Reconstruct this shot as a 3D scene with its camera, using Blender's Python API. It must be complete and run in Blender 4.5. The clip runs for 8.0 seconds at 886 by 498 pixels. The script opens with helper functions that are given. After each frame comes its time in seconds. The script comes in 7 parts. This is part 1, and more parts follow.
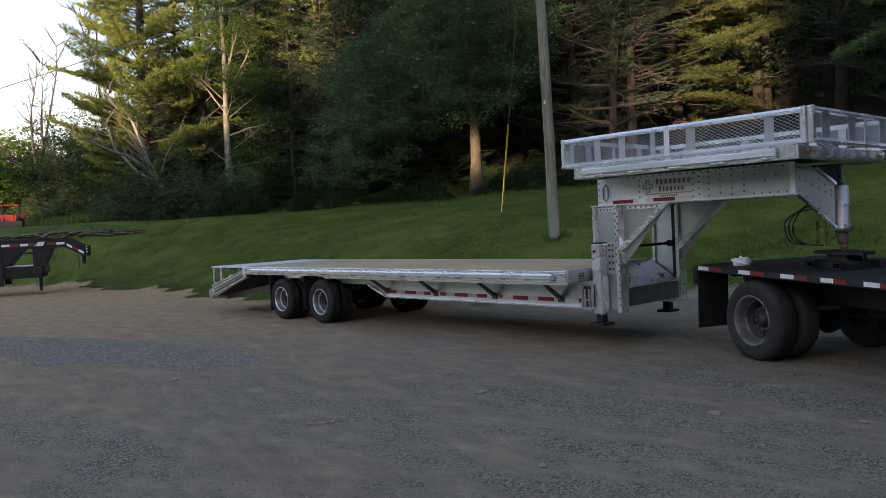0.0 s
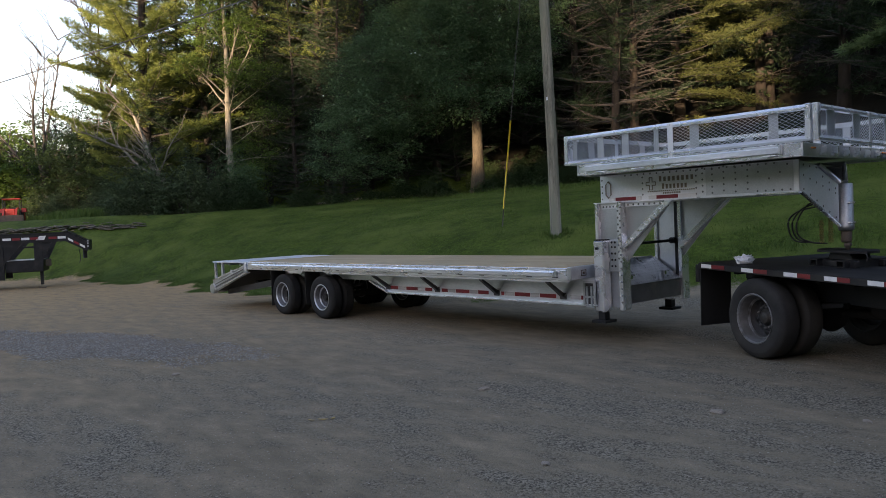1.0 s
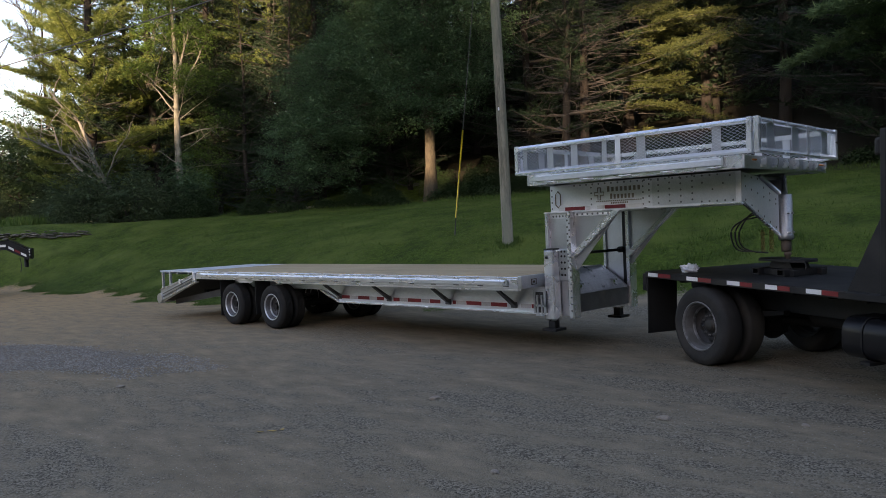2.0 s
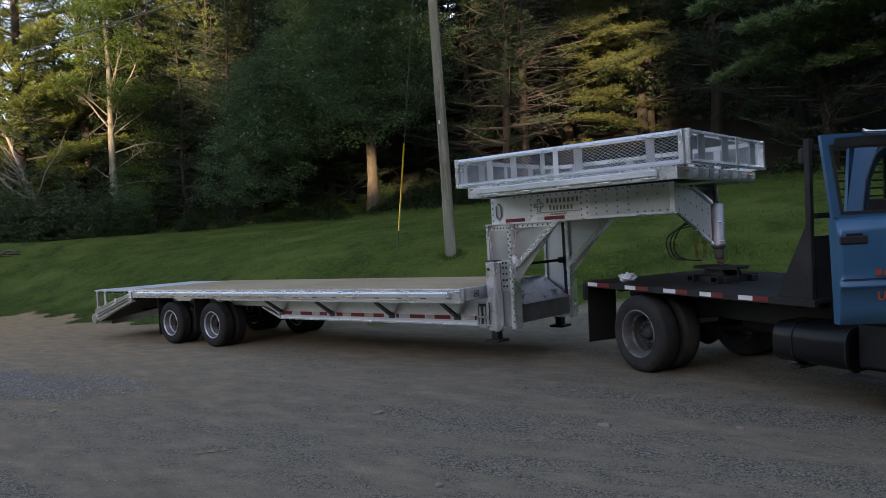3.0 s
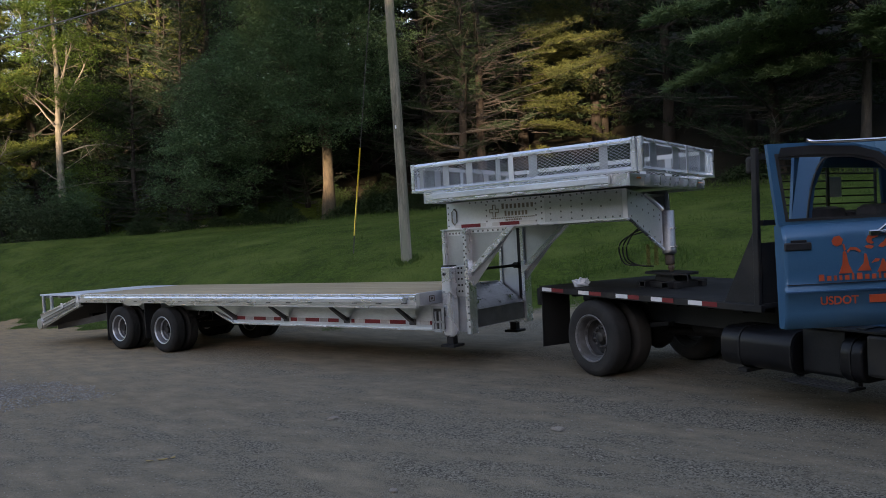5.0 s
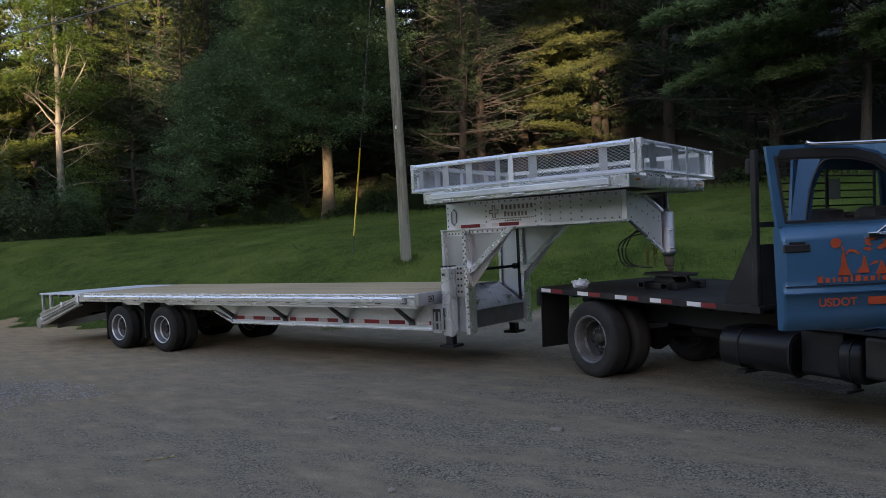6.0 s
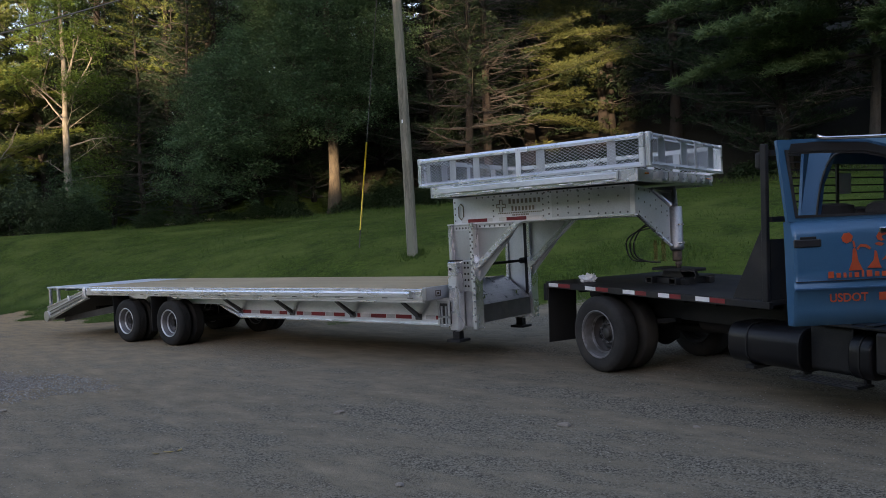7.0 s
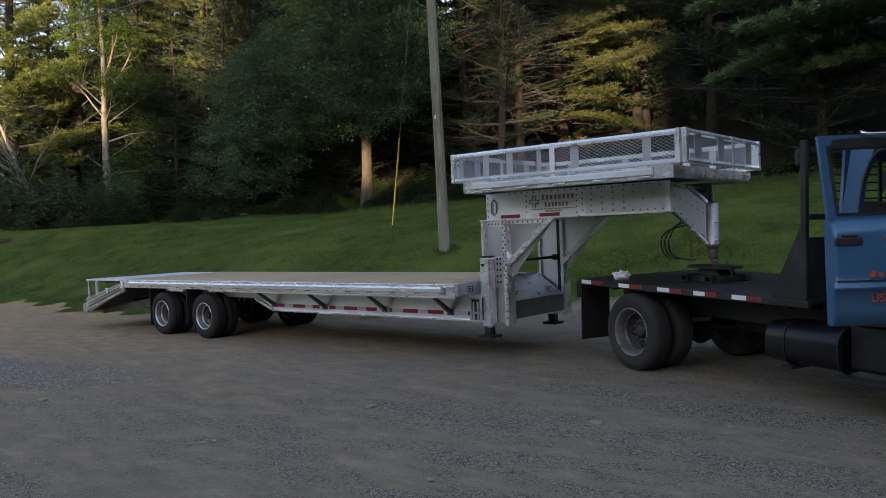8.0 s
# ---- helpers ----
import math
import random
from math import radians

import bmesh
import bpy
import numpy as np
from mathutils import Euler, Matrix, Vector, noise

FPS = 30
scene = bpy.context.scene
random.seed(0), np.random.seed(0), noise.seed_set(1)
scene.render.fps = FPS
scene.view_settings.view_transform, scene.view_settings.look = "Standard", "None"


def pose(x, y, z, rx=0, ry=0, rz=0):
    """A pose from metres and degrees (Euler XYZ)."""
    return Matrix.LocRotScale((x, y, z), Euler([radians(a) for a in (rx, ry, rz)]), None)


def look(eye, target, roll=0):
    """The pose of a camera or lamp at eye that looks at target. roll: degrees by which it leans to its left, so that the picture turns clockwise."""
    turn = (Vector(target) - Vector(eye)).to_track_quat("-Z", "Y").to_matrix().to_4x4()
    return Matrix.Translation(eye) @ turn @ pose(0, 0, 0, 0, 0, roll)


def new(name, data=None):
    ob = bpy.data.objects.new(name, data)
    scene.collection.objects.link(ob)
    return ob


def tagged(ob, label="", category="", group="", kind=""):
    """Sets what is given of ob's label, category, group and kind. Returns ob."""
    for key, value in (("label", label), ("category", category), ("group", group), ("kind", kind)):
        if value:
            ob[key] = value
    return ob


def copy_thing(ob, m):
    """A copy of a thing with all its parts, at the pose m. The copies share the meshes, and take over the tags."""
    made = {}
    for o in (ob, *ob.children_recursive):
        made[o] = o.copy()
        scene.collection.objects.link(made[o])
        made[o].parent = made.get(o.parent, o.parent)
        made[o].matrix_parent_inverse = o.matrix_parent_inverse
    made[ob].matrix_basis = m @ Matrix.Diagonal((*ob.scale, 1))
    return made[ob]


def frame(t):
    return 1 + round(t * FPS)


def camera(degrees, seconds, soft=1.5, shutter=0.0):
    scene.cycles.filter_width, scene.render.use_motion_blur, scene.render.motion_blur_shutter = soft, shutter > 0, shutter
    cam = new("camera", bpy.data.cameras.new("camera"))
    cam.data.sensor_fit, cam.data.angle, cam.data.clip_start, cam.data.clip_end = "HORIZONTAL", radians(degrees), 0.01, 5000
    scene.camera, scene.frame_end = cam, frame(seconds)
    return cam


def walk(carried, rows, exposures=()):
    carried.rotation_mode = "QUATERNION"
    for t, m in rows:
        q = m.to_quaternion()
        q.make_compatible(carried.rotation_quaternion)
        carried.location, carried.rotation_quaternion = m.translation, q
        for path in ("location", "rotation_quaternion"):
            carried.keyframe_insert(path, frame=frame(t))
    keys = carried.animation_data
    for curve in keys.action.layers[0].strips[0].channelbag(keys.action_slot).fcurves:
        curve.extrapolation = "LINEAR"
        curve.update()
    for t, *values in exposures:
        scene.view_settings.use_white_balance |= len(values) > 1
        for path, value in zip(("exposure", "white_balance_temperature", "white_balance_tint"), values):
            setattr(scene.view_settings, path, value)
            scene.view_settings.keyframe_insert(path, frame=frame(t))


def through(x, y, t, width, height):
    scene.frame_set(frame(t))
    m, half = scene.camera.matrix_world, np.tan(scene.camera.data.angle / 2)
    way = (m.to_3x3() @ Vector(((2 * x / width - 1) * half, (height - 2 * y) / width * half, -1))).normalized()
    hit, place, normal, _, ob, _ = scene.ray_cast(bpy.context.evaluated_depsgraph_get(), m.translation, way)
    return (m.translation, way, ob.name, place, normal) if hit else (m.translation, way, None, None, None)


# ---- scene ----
cam = camera(59.2, 8.0, soft=0.4)

PATH = [
    (0, (-0.061, 0.009, 1.712), (-1.534, 1.36, 1.65), -2.8),
    (0.5, (-0.077, 0.013, 1.714), (-1.549, 1.365, 1.646), -2.9),
    (1, (-0.09, 0.017, 1.714), (-1.565, 1.366, 1.642), -2.5),
    (1.5, (-0.088, 0.025, 1.716), (-1.554, 1.383, 1.644), -2.3),
    (2, (-0.062, 0.026, 1.72), (-1.454, 1.462, 1.665), -2.4),
    (3.5, (-0.027, 0.035, 1.725), (-1.281, 1.593, 1.699), -3.4),
    (4, (-0.02, 0.03, 1.727), (-1.238, 1.616, 1.702), -3.2),
    (4.5, (-0.026, 0.033, 1.724), (-1.225, 1.634, 1.7), -3.2),
    (6, (-0.016, 0.024, 1.724), (-1.211, 1.627, 1.702), -2.8),
    (6.5, (-0.024, 0.031, 1.729), (-1.217, 1.636, 1.703), -2.8),
    (7, (-0.046, 0.033, 1.721), (-1.253, 1.627, 1.686), -2.7),
    (7.5, (-0.053, 0.032, 1.722), (-1.289, 1.605, 1.684), -2.4),
    (8, (-0.06, 0.033, 1.718), (-1.331, 1.577, 1.676), -2.3),
]
walk(cam, [(t, look(e, a, r)) for t, e, a, r in PATH], exposures=[(0, 2.39, 7000, 29), (1.5, 2.39, 7000, 29), (3.5, 2.39, 7000, 29), (4.5, 2.41, 7000, 29), (6.5, 2.46, 7000, 29), (8, 2.43, 7000, 29)])

# ---- light: low evening sun behind the camera, the yard in the shade of unseen added woods ----
SUN_AZ = -160.0   # degrees from +Y towards -X (negative: towards +X), where the sun stands
SUN_EL = 8.0
world = bpy.data.worlds.new("sky")
scene.world = world
world.use_nodes = True
wn = world.node_tree
sky = wn.nodes.new("ShaderNodeTexSky")
sky.sky_type, sky.sun_disc = "NISHITA", False
sky.sun_elevation = radians(SUN_EL)
sky.sun_rotation = radians(-SUN_AZ)
sky.dust_density = 0.6
bg = wn.nodes["Background"]
bg.inputs["Strength"].default_value = 0.12
wn.links.new(sky.outputs["Color"], bg.inputs["Color"])
sun_dir = Vector((-math.sin(radians(SUN_AZ)) * math.cos(radians(SUN_EL)),
                  math.cos(radians(SUN_AZ)) * math.cos(radians(SUN_EL)), math.sin(radians(SUN_EL))))
sun_data = bpy.data.lights.new("sun", "SUN")
sun_data.energy, sun_data.angle, sun_data.color = 4.7, radians(0.5), (1.0, 0.77, 0.47)
sun = new("sun", sun_data)
sun.matrix_world = look(sun_dir * 100, (0, 0, 0))

# ---- materials ----
def surface(name, a, b, scale=4.0, rough=0.6, metal=0.0, bump=0.0, fine=60.0, spread=0.0, stretch=(1, 1, 1),
            rough_var=0.1, c=None, c_scale=0.7, c_low=0.5, c_high=0.62, dist=0.01, spec=0.5, island=0.0):
    """A procedural surface: two colours mixed by fine grain, a third one in large worn patches, bump from the fine grain."""
    m = bpy.data.materials.new(name)
    m.use_nodes = True
    nt = m.node_tree
    p = nt.nodes["Principled BSDF"]
    tc = nt.nodes.new("ShaderNodeTexCoord")
    mp = nt.nodes.new("ShaderNodeMapping")
    mp.inputs["Scale"].default_value = stretch
    nt.links.new(tc.outputs["Object"], mp.inputs["Vector"])
    n1 = nt.nodes.new("ShaderNodeTexNoise")
    n1.inputs["Scale"].default_value, n1.inputs["Detail"].default_value = scale, 5
    n2 = nt.nodes.new("ShaderNodeTexNoise")
    n2.inputs["Scale"].default_value, n2.inputs["Detail"].default_value = fine, 3
    for n in (n1, n2):
        nt.links.new(mp.outputs["Vector"], n.inputs["Vector"])
    add = nt.nodes.new("ShaderNodeMath")
    add.operation = "MULTIPLY_ADD"
    nt.links.new(n2.outputs["Fac"], add.inputs[0])
    add.inputs[1].default_value = 0.6
    nt.links.new(n1.outputs["Fac"], add.inputs[2])
    ramp = nt.nodes.new("ShaderNodeMapRange")
    ramp.inputs["From Min"].default_value, ramp.inputs["From Max"].default_value = 0.55, 1.05
    nt.links.new(add.outputs[0], ramp.inputs["Value"])
    fac = ramp.outputs["Result"]
    if spread:
        oi = nt.nodes.new("ShaderNodeObjectInfo")
        sp = nt.nodes.new("ShaderNodeMath")
        sp.operation = "MULTIPLY_ADD"
        nt.links.new(oi.outputs["Random"], sp.inputs[0])
        sp.inputs[1].default_value = spread
        nt.links.new(fac, sp.inputs[2])
        fac = sp.outputs[0]
    if island:
        gi = nt.nodes.new("ShaderNodeNewGeometry")
        si = nt.nodes.new("ShaderNodeMath")
        si.operation = "MULTIPLY_ADD"
        nt.links.new(gi.outputs["Random Per Island"], si.inputs[0])
        si.inputs[1].default_value, si.inputs[2].default_value = island, -0.1
        fac = si.outputs[0]
    mix = nt.nodes.new("ShaderNodeMix")
    mix.data_type = "RGBA"
    nt.links.new(fac, mix.inputs["Factor"])
    mix.inputs["A"].default_value, mix.inputs["B"].default_value = (*a, 1), (*b, 1)
    col = mix.outputs["Result"]
    if c:
        n3 = nt.nodes.new("ShaderNodeTexNoise")
        n3.inputs["Scale"].default_value, n3.inputs["Detail"].default_value = c_scale, 6
        nt.links.new(mp.outputs["Vector"], n3.inputs["Vector"])
        r3 = nt.nodes.new("ShaderNodeMapRange")
        r3.inputs["From Min"].default_value, r3.inputs["From Max"].default_value = c_low, c_high
        nt.links.new(n3.outputs["Fac"], r3.inputs["Value"])
        m3 = nt.nodes.new("ShaderNodeMix")
        m3.data_type = "RGBA"
        nt.links.new(r3.outputs["Result"], m3.inputs["Factor"])
        nt.links.new(col, m3.inputs["A"])
        m3.inputs["B"].default_value = (*c, 1)
        col = m3.outputs["Result"]
    nt.links.new(col, p.inputs["Base Color"])
    rr = nt.nodes.new("ShaderNodeMapRange")
    rr.inputs["To Min"].default_value, rr.inputs["To Max"].default_value = max(0.02, rough - rough_var), min(1, rough + rough_var)
    nt.links.new(n1.outputs["Fac"], rr.inputs["Value"])
    nt.links.new(rr.outputs["Result"], p.inputs["Roughness"])
    p.inputs["Metallic"].default_value = metal
    p.inputs["Specular IOR Level"].default_value = spec
    if bump:
        bp = nt.nodes.new("ShaderNodeBump")
        bp.inputs["Strength"].default_value, bp.inputs["Distance"].default_value = bump, dist
        nt.links.new(add.outputs[0], bp.inputs["Height"])
        nt.links.new(bp.outputs["Normal"], p.inputs["Normal"])
    return m


def foliage(name, dark, light, warm, through=0.35):
    """Leaves: each leaf a shade of its own, part of the light passing through."""
    m = bpy.data.materials.new(name)
    m.use_nodes = True
    nt = m.node_tree
    p = nt.nodes["Principled BSDF"]
    geo = nt.nodes.new("ShaderNodeNewGeometry")
    tc = nt.nodes.new("ShaderNodeTexCoord")
    n1 = nt.nodes.new("ShaderNodeTexNoise")
    n1.inputs["Scale"].default_value = 0.35
    nt.links.new(tc.outputs["Object"], n1.inputs["Vector"])
    ra = nt.nodes.new("ShaderNodeValToRGB")
    e = ra.color_ramp.elements
    e[0].position, e[0].color, e[1].position, e[1].color = 0.0, (*dark, 1), 1.0, (*warm, 1)
    e.new(0.6).color = (*light, 1)
    mid = nt.nodes.new("ShaderNodeMath")
    mid.operation = "MULTIPLY_ADD"
    nt.links.new(n1.outputs["Fac"], mid.inputs[0])
    mid.inputs[1].default_value = 0.5
    half = nt.nodes.new("ShaderNodeMath")
    half.operation = "MULTIPLY"
    nt.links.new(geo.outputs["Random Per Island"], half.inputs[0])
    half.inputs[1].default_value = 0.6
    nt.links.new(half.outputs[0], mid.inputs[2])
    nt.links.new(mid.outputs[0], ra.inputs["Fac"])
    nt.links.new(ra.outputs["Color"], p.inputs["Base Color"])
    p.inputs["Roughness"].default_value = 0.55
    p.inputs["Specular IOR Level"].default_value = 0.25
    tr = nt.nodes.new("ShaderNodeBsdfTranslucent")
    nt.links.new(ra.outputs["Color"], tr.inputs["Color"])
    ms = nt.nodes.new("ShaderNodeMixShader")
    ms.inputs["Fac"].default_value = through
    nt.links.new(p.outputs["BSDF"], ms.inputs[1])
    nt.links.new(tr.outputs["BSDF"], ms.inputs[2])
    nt.links.new(ms.outputs["Shader"], nt.nodes["Material Output"].inputs["Surface"])
    return m


M_ALU = surface("mill_aluminium", (0.82, 0.84, 0.87), (0.94, 0.95, 0.97), 3, 0.27, 0.8, 0.05, 90, stretch=(0.4, 1, 1), dist=0.002)
M_ALU_DULL = surface("dull_aluminium", (0.55, 0.56, 0.58), (0.74, 0.75, 0.77), 2.5, 0.34, 0.95, 0.08, 70, dist=0.002)
M_ALU_WHITE = surface("bright_aluminium_sheet", (0.74, 0.755, 0.78), (0.9, 0.91, 0.93), 1.5, 0.36, 0.72, 0.04, 50, dist=0.002)
M_ALU_RUB = surface("worn_aluminium_extrusion", (0.7, 0.72, 0.76), (0.9, 0.92, 0.95), 2.5, 0.38, 0.92, 0.08, 60, stretch=(0.3, 1, 1), dist=0.002)
# polished aluminium, its reflection of dark surroundings put into the base colour
M_TREAD = surface("dark_mirroring_tread_plate", (0.2, 0.2, 0.2), (0.34, 0.34, 0.34), 6, 0.3, 1.0, 0.02, 60, dist=0.001)
M_COUPLER = surface("dull_coupler_steel", (0.26, 0.265, 0.27), (0.42, 0.425, 0.43), 6, 0.45, 0.85, 0.1, 60, dist=0.002)
M_RAMP = surface("brushed_ramp_sheet", (0.56, 0.6, 0.66), (0.7, 0.74, 0.8), 2, 0.5, 0.5, 0.03, 60, dist=0.001)
M_DECKWOOD = surface("weathered_deck_wood", (0.252, 0.193, 0.117), (0.4, 0.322, 0.204), 3, 0.75, 0, 0.3, 40, 0.35, (0.15, 2, 2), dist=0.004)
M_BLACK = surface("black_painted_steel", (0.009, 0.009, 0.01), (0.02, 0.02, 0.021), 4, 0.55, 0, 0.1, 60, c=(0.034, 0.031, 0.028), c_scale=2.5, c_low=0.5, c_high=0.75, dist=0.003, spec=0.25)
M_TANK = surface("satin_black_tank_steel", (0.005, 0.0055, 0.007), (0.01, 0.01, 0.012), 2, 0.36, 0, 0.03, 30, dist=0.002, spec=0.25)
M_RUBBER = surface("tyre_rubber", (0.013, 0.013, 0.013), (0.026, 0.026, 0.025), 6, 0.85, 0, 0.2, 80, c=(0.03, 0.028, 0.025), c_scale=1.5, c_low=0.55, c_high=0.8, dist=0.003, spec=0.25)
M_RUBBER_OLD = surface("dusty_tyre_rubber", (0.02, 0.02, 0.02), (0.036, 0.035, 0.034), 6, 0.85, 0, 0.2, 80, c=(0.055, 0.051, 0.046), c_scale=1.5, c_low=0.5, c_high=0.8, dist=0.003, spec=0.25)
M_FLAP = surface("mudflap_rubber", (0.005, 0.005, 0.005), (0.01, 0.01, 0.01), 5, 0.7, 0, 0.1, 50, dist=0.002)
M_RIM_BRIGHT = surface("bright_rim_lip", (0.5, 0.52, 0.55), (0.66, 0.68, 0.7), 5, 0.35, 0.8, 0.05, 60, dist=0.002)
M_RIM = surface("silver_painted_rim", (0.11, 0.113, 0.12), (0.19, 0.194, 0.2), 5, 0.4, 0.5, 0.05, 60, c=(0.2, 0.19, 0.18), c_scale=4, c_low=0.58, c_high=0.75, dist=0.002)
# dull disc grey; on the trailer's silver rim barrels it imitates shade
M_RIM_CENTRE = surface("dull_disc_and_shaded_barrel", (0.07, 0.07, 0.074), (0.13, 0.13, 0.137), 5, 0.5, 0.4, 0.1, 60, dist=0.002)
M_RIM_LIP = surface("scuffed_rim_lip", (0.14, 0.14, 0.146), (0.27, 0.27, 0.278), 5, 0.45, 0.4, 0.1, 60, c=(0.07, 0.066, 0.062), c_scale=5, c_low=0.48, c_high=0.62, dist=0.002)
M_RIM_GREY = surface("worn_grey_rim", (0.075, 0.075, 0.078), (0.13, 0.13, 0.134), 5, 0.5, 0.2, 0.1, 60, c=(0.06, 0.056, 0.05), c_scale=4, c_low=0.5, c_high=0.7, dist=0.002, spec=0.3)
# dirty rim grey, which also stands for shade on the dovetail floor
M_DIRT_AND_SHADE = surface("dirty_rim_and_floor_shade", (0.028, 0.028, 0.03), (0.062, 0.062, 0.064), 5, 0.6, 0.1, 0.1, 60, c=(0.045, 0.04, 0.036), c_scale=4, c_low=0.5, c_high=0.7, dist=0.002, spec=0.15)
# dull grey for small parts; on the aluminium outriggers it stands for shade
M_OUTRIGGER = surface("dull_grey_and_shaded_metal", (0.06, 0.06, 0.062), (0.12, 0.12, 0.122), 5, 0.5, 0.6, 0.1, 60, dist=0.002)
M_HUB = surface("dark_hub", (0.02, 0.02, 0.02), (0.05, 0.045, 0.04), 8, 0.55, 0.2, 0.1, 60)
M_RED = surface("red_reflective_tape", (0.15, 0.01, 0.014), (0.21, 0.014, 0.019), 10, 0.35, 0, 0, 100)
M_TAPEGREY = surface("silver_reflective_tape", (0.36, 0.36, 0.37), (0.48, 0.48, 0.48), 10, 0.4, 0, 0, 100)
M_TAPEWHITE = surface("white_reflective_tape", (0.62, 0.62, 0.62), (0.74, 0.74, 0.73), 10, 0.35, 0, 0, 100)
M_BLUE = surface("blue_truck_paint", (0.034, 0.12, 0.225), (0.043, 0.138, 0.25), 1.2, 0.25, 0.15, 0.02, 120, c=(0.062, 0.138, 0.22), c_scale=1.2, c_low=0.5, c_high=0.8, dist=0.001)
M_BLUE_DARK = surface("blue_inner_paint", (0.02, 0.085, 0.18), (0.027, 0.1, 0.21), 1.5, 0.35, 0.1, 0.02, 120, dist=0.001)
M_ORANGE = surface("orange_vinyl", (0.425, 0.0638, 0.0213), (0.493, 0.085, 0.0298), 8, 0.45, 0, 0, 80)
M_CHROME = surface("chrome", (0.7, 0.7, 0.7), (0.8, 0.8, 0.8), 5, 0.14, 1.0, 0, 60, rough_var=0.05)
M_TRIM = surface("black_trim_plastic", (0.014, 0.014, 0.015), (0.025, 0.025, 0.026), 6, 0.5, 0, 0.05, 90, dist=0.002)
M_SEAT = surface("dark_seat_cloth", (0.03, 0.03, 0.034), (0.06, 0.058, 0.06), 8, 0.9, 0, 0.2, 150, dist=0.003)
M_GREY_INK = surface("dark_print", (0.17, 0.145, 0.115), (0.27, 0.235, 0.19), 10, 0.6, 0, 0, 80)
M_WORN = surface("worn_brown_steel", (0.065, 0.047, 0.036), (0.13, 0.095, 0.07), 8, 0.7, 0.3, 0.2, 80)
M_AMBER = surface("amber_marker_lens", (0.75, 0.2, 0.03), (0.85, 0.28, 0.05), 10, 0.2, 0, 0, 80)
M_RAG = surface("white_cloth", (0.62, 0.64, 0.7), (0.8, 0.81, 0.84), 8, 0.9, 0, 0.4, 60)
M_BRASS = surface("yellow_chain", (0.14, 0.115, 0.035), (0.27, 0.23, 0.075), 12, 0.45, 0.5, 0.1, 90)
M_POLE = surface("weathered_pole_wood", (0.063, 0.061, 0.044), (0.252, 0.24, 0.182), 5, 0.85, 0, 0.6, 35, 0, (3, 3, 0.25), c=(0.136, 0.142, 0.098), c_scale=1.5, dist=0.01)
M_YELLOW = surface("yellow_plastic_guard", (0.7, 0.48, 0.02), (0.8, 0.58, 0.05), 5, 0.5, 0, 0.05, 60)
M_WIRE = surface("steel_wire", (0.06, 0.06, 0.06), (0.12, 0.12, 0.12), 10, 0.6, 0.5, 0, 80)
# brown bark made darker than it is, with canopy shade in the colour
M_BARK = surface("shade_darkened_bark", (0.0105, 0.00863, 0.00675), (0.027, 0.0218, 0.0165), 6, 0.9, 0, 0.8, 30, 0.15, (2, 2, 0.5), dist=0.03)
M_BARK_PINE = surface("reddish_pine_bark", (0.018, 0.0145, 0.0112), (0.065, 0.0515, 0.0385), 5, 0.9, 0, 0.8, 25, 0.1, (2, 2, 0.6), dist=0.03)
M_BARK_OAK = surface("grey_brown_oak_bark", (0.022, 0.0186, 0.0122), (0.098, 0.082, 0.052), 5, 0.9, 0, 0.9, 22, 0, (2, 2, 0.5), dist=0.03)
M_BARK_GREY = surface("grey_pine_bark", (0.022, 0.021, 0.019), (0.065, 0.061, 0.055), 5, 0.9, 0, 0.8, 25, 0, (2, 2, 0.6), dist=0.03)
M_BARK_PALE = surface("pale_grey_bark", (0.11, 0.106, 0.084), (0.265, 0.253, 0.202), 4, 0.85, 0, 0.5, 30, 0, (2, 2, 0.6), c=(0.1, 0.098, 0.07), c_scale=2.5, dist=0.02)
M_LIMB_DEAD = surface("bare_grey_limb", (0.105, 0.1, 0.082), (0.225, 0.213, 0.178), 5, 0.85, 0, 0.4, 40, 0, (2, 2, 0.6), dist=0.01)
M_TWIG = surface("dry_brown_twig", (0.031, 0.0295, 0.0265), (0.076, 0.072, 0.064), 8, 0.9, 0, 0.3, 40)
M_PINE = foliage("pine_needles", (0.0226, 0.047, 0.0235), (0.0435, 0.0853, 0.0383), (0.0783, 0.12, 0.0487))
# pine needles with warm sunlight painted into the colour
M_PINE_SUN = foliage("sunlit_tone_pine_needles", (0.062, 0.097, 0.025), (0.142, 0.19, 0.048), (0.235, 0.262, 0.076))
# raised far above the woods' needles to stand for front light on the boughs
M_PINE_SOFT = foliage("front_lit_pine_needles", (0.06, 0.115, 0.052), (0.115, 0.19, 0.085), (0.165, 0.235, 0.105))
# the same needles darkened, with the woods' shade in the colour
M_PINE_WOOD = foliage("shaded_tone_pine_needles", (0.0139, 0.0296, 0.0157), (0.0261, 0.0505, 0.0244), (0.0435, 0.0696, 0.0313))
# yellower needles: golden evening light is put into this bough colour
M_PINE_OLD = foliage("sunlit_olive_pine_needles", (0.033, 0.05, 0.018), (0.074, 0.095, 0.03), (0.14, 0.147, 0.046))
M_LEAF = foliage("oak_leaves", (0.034, 0.075, 0.039), (0.08, 0.147, 0.071), (0.124, 0.195, 0.096))
M_LEAF_LIGHT = foliage("light_green_leaves", (0.046, 0.092, 0.0184), (0.0874, 0.156, 0.0322), (0.147, 0.221, 0.0552))
M_LEAF_DARK = foliage("dark_green_leaves", (0.0174, 0.0365, 0.0157), (0.0305, 0.0574, 0.0226), (0.0566, 0.0914, 0.0365))
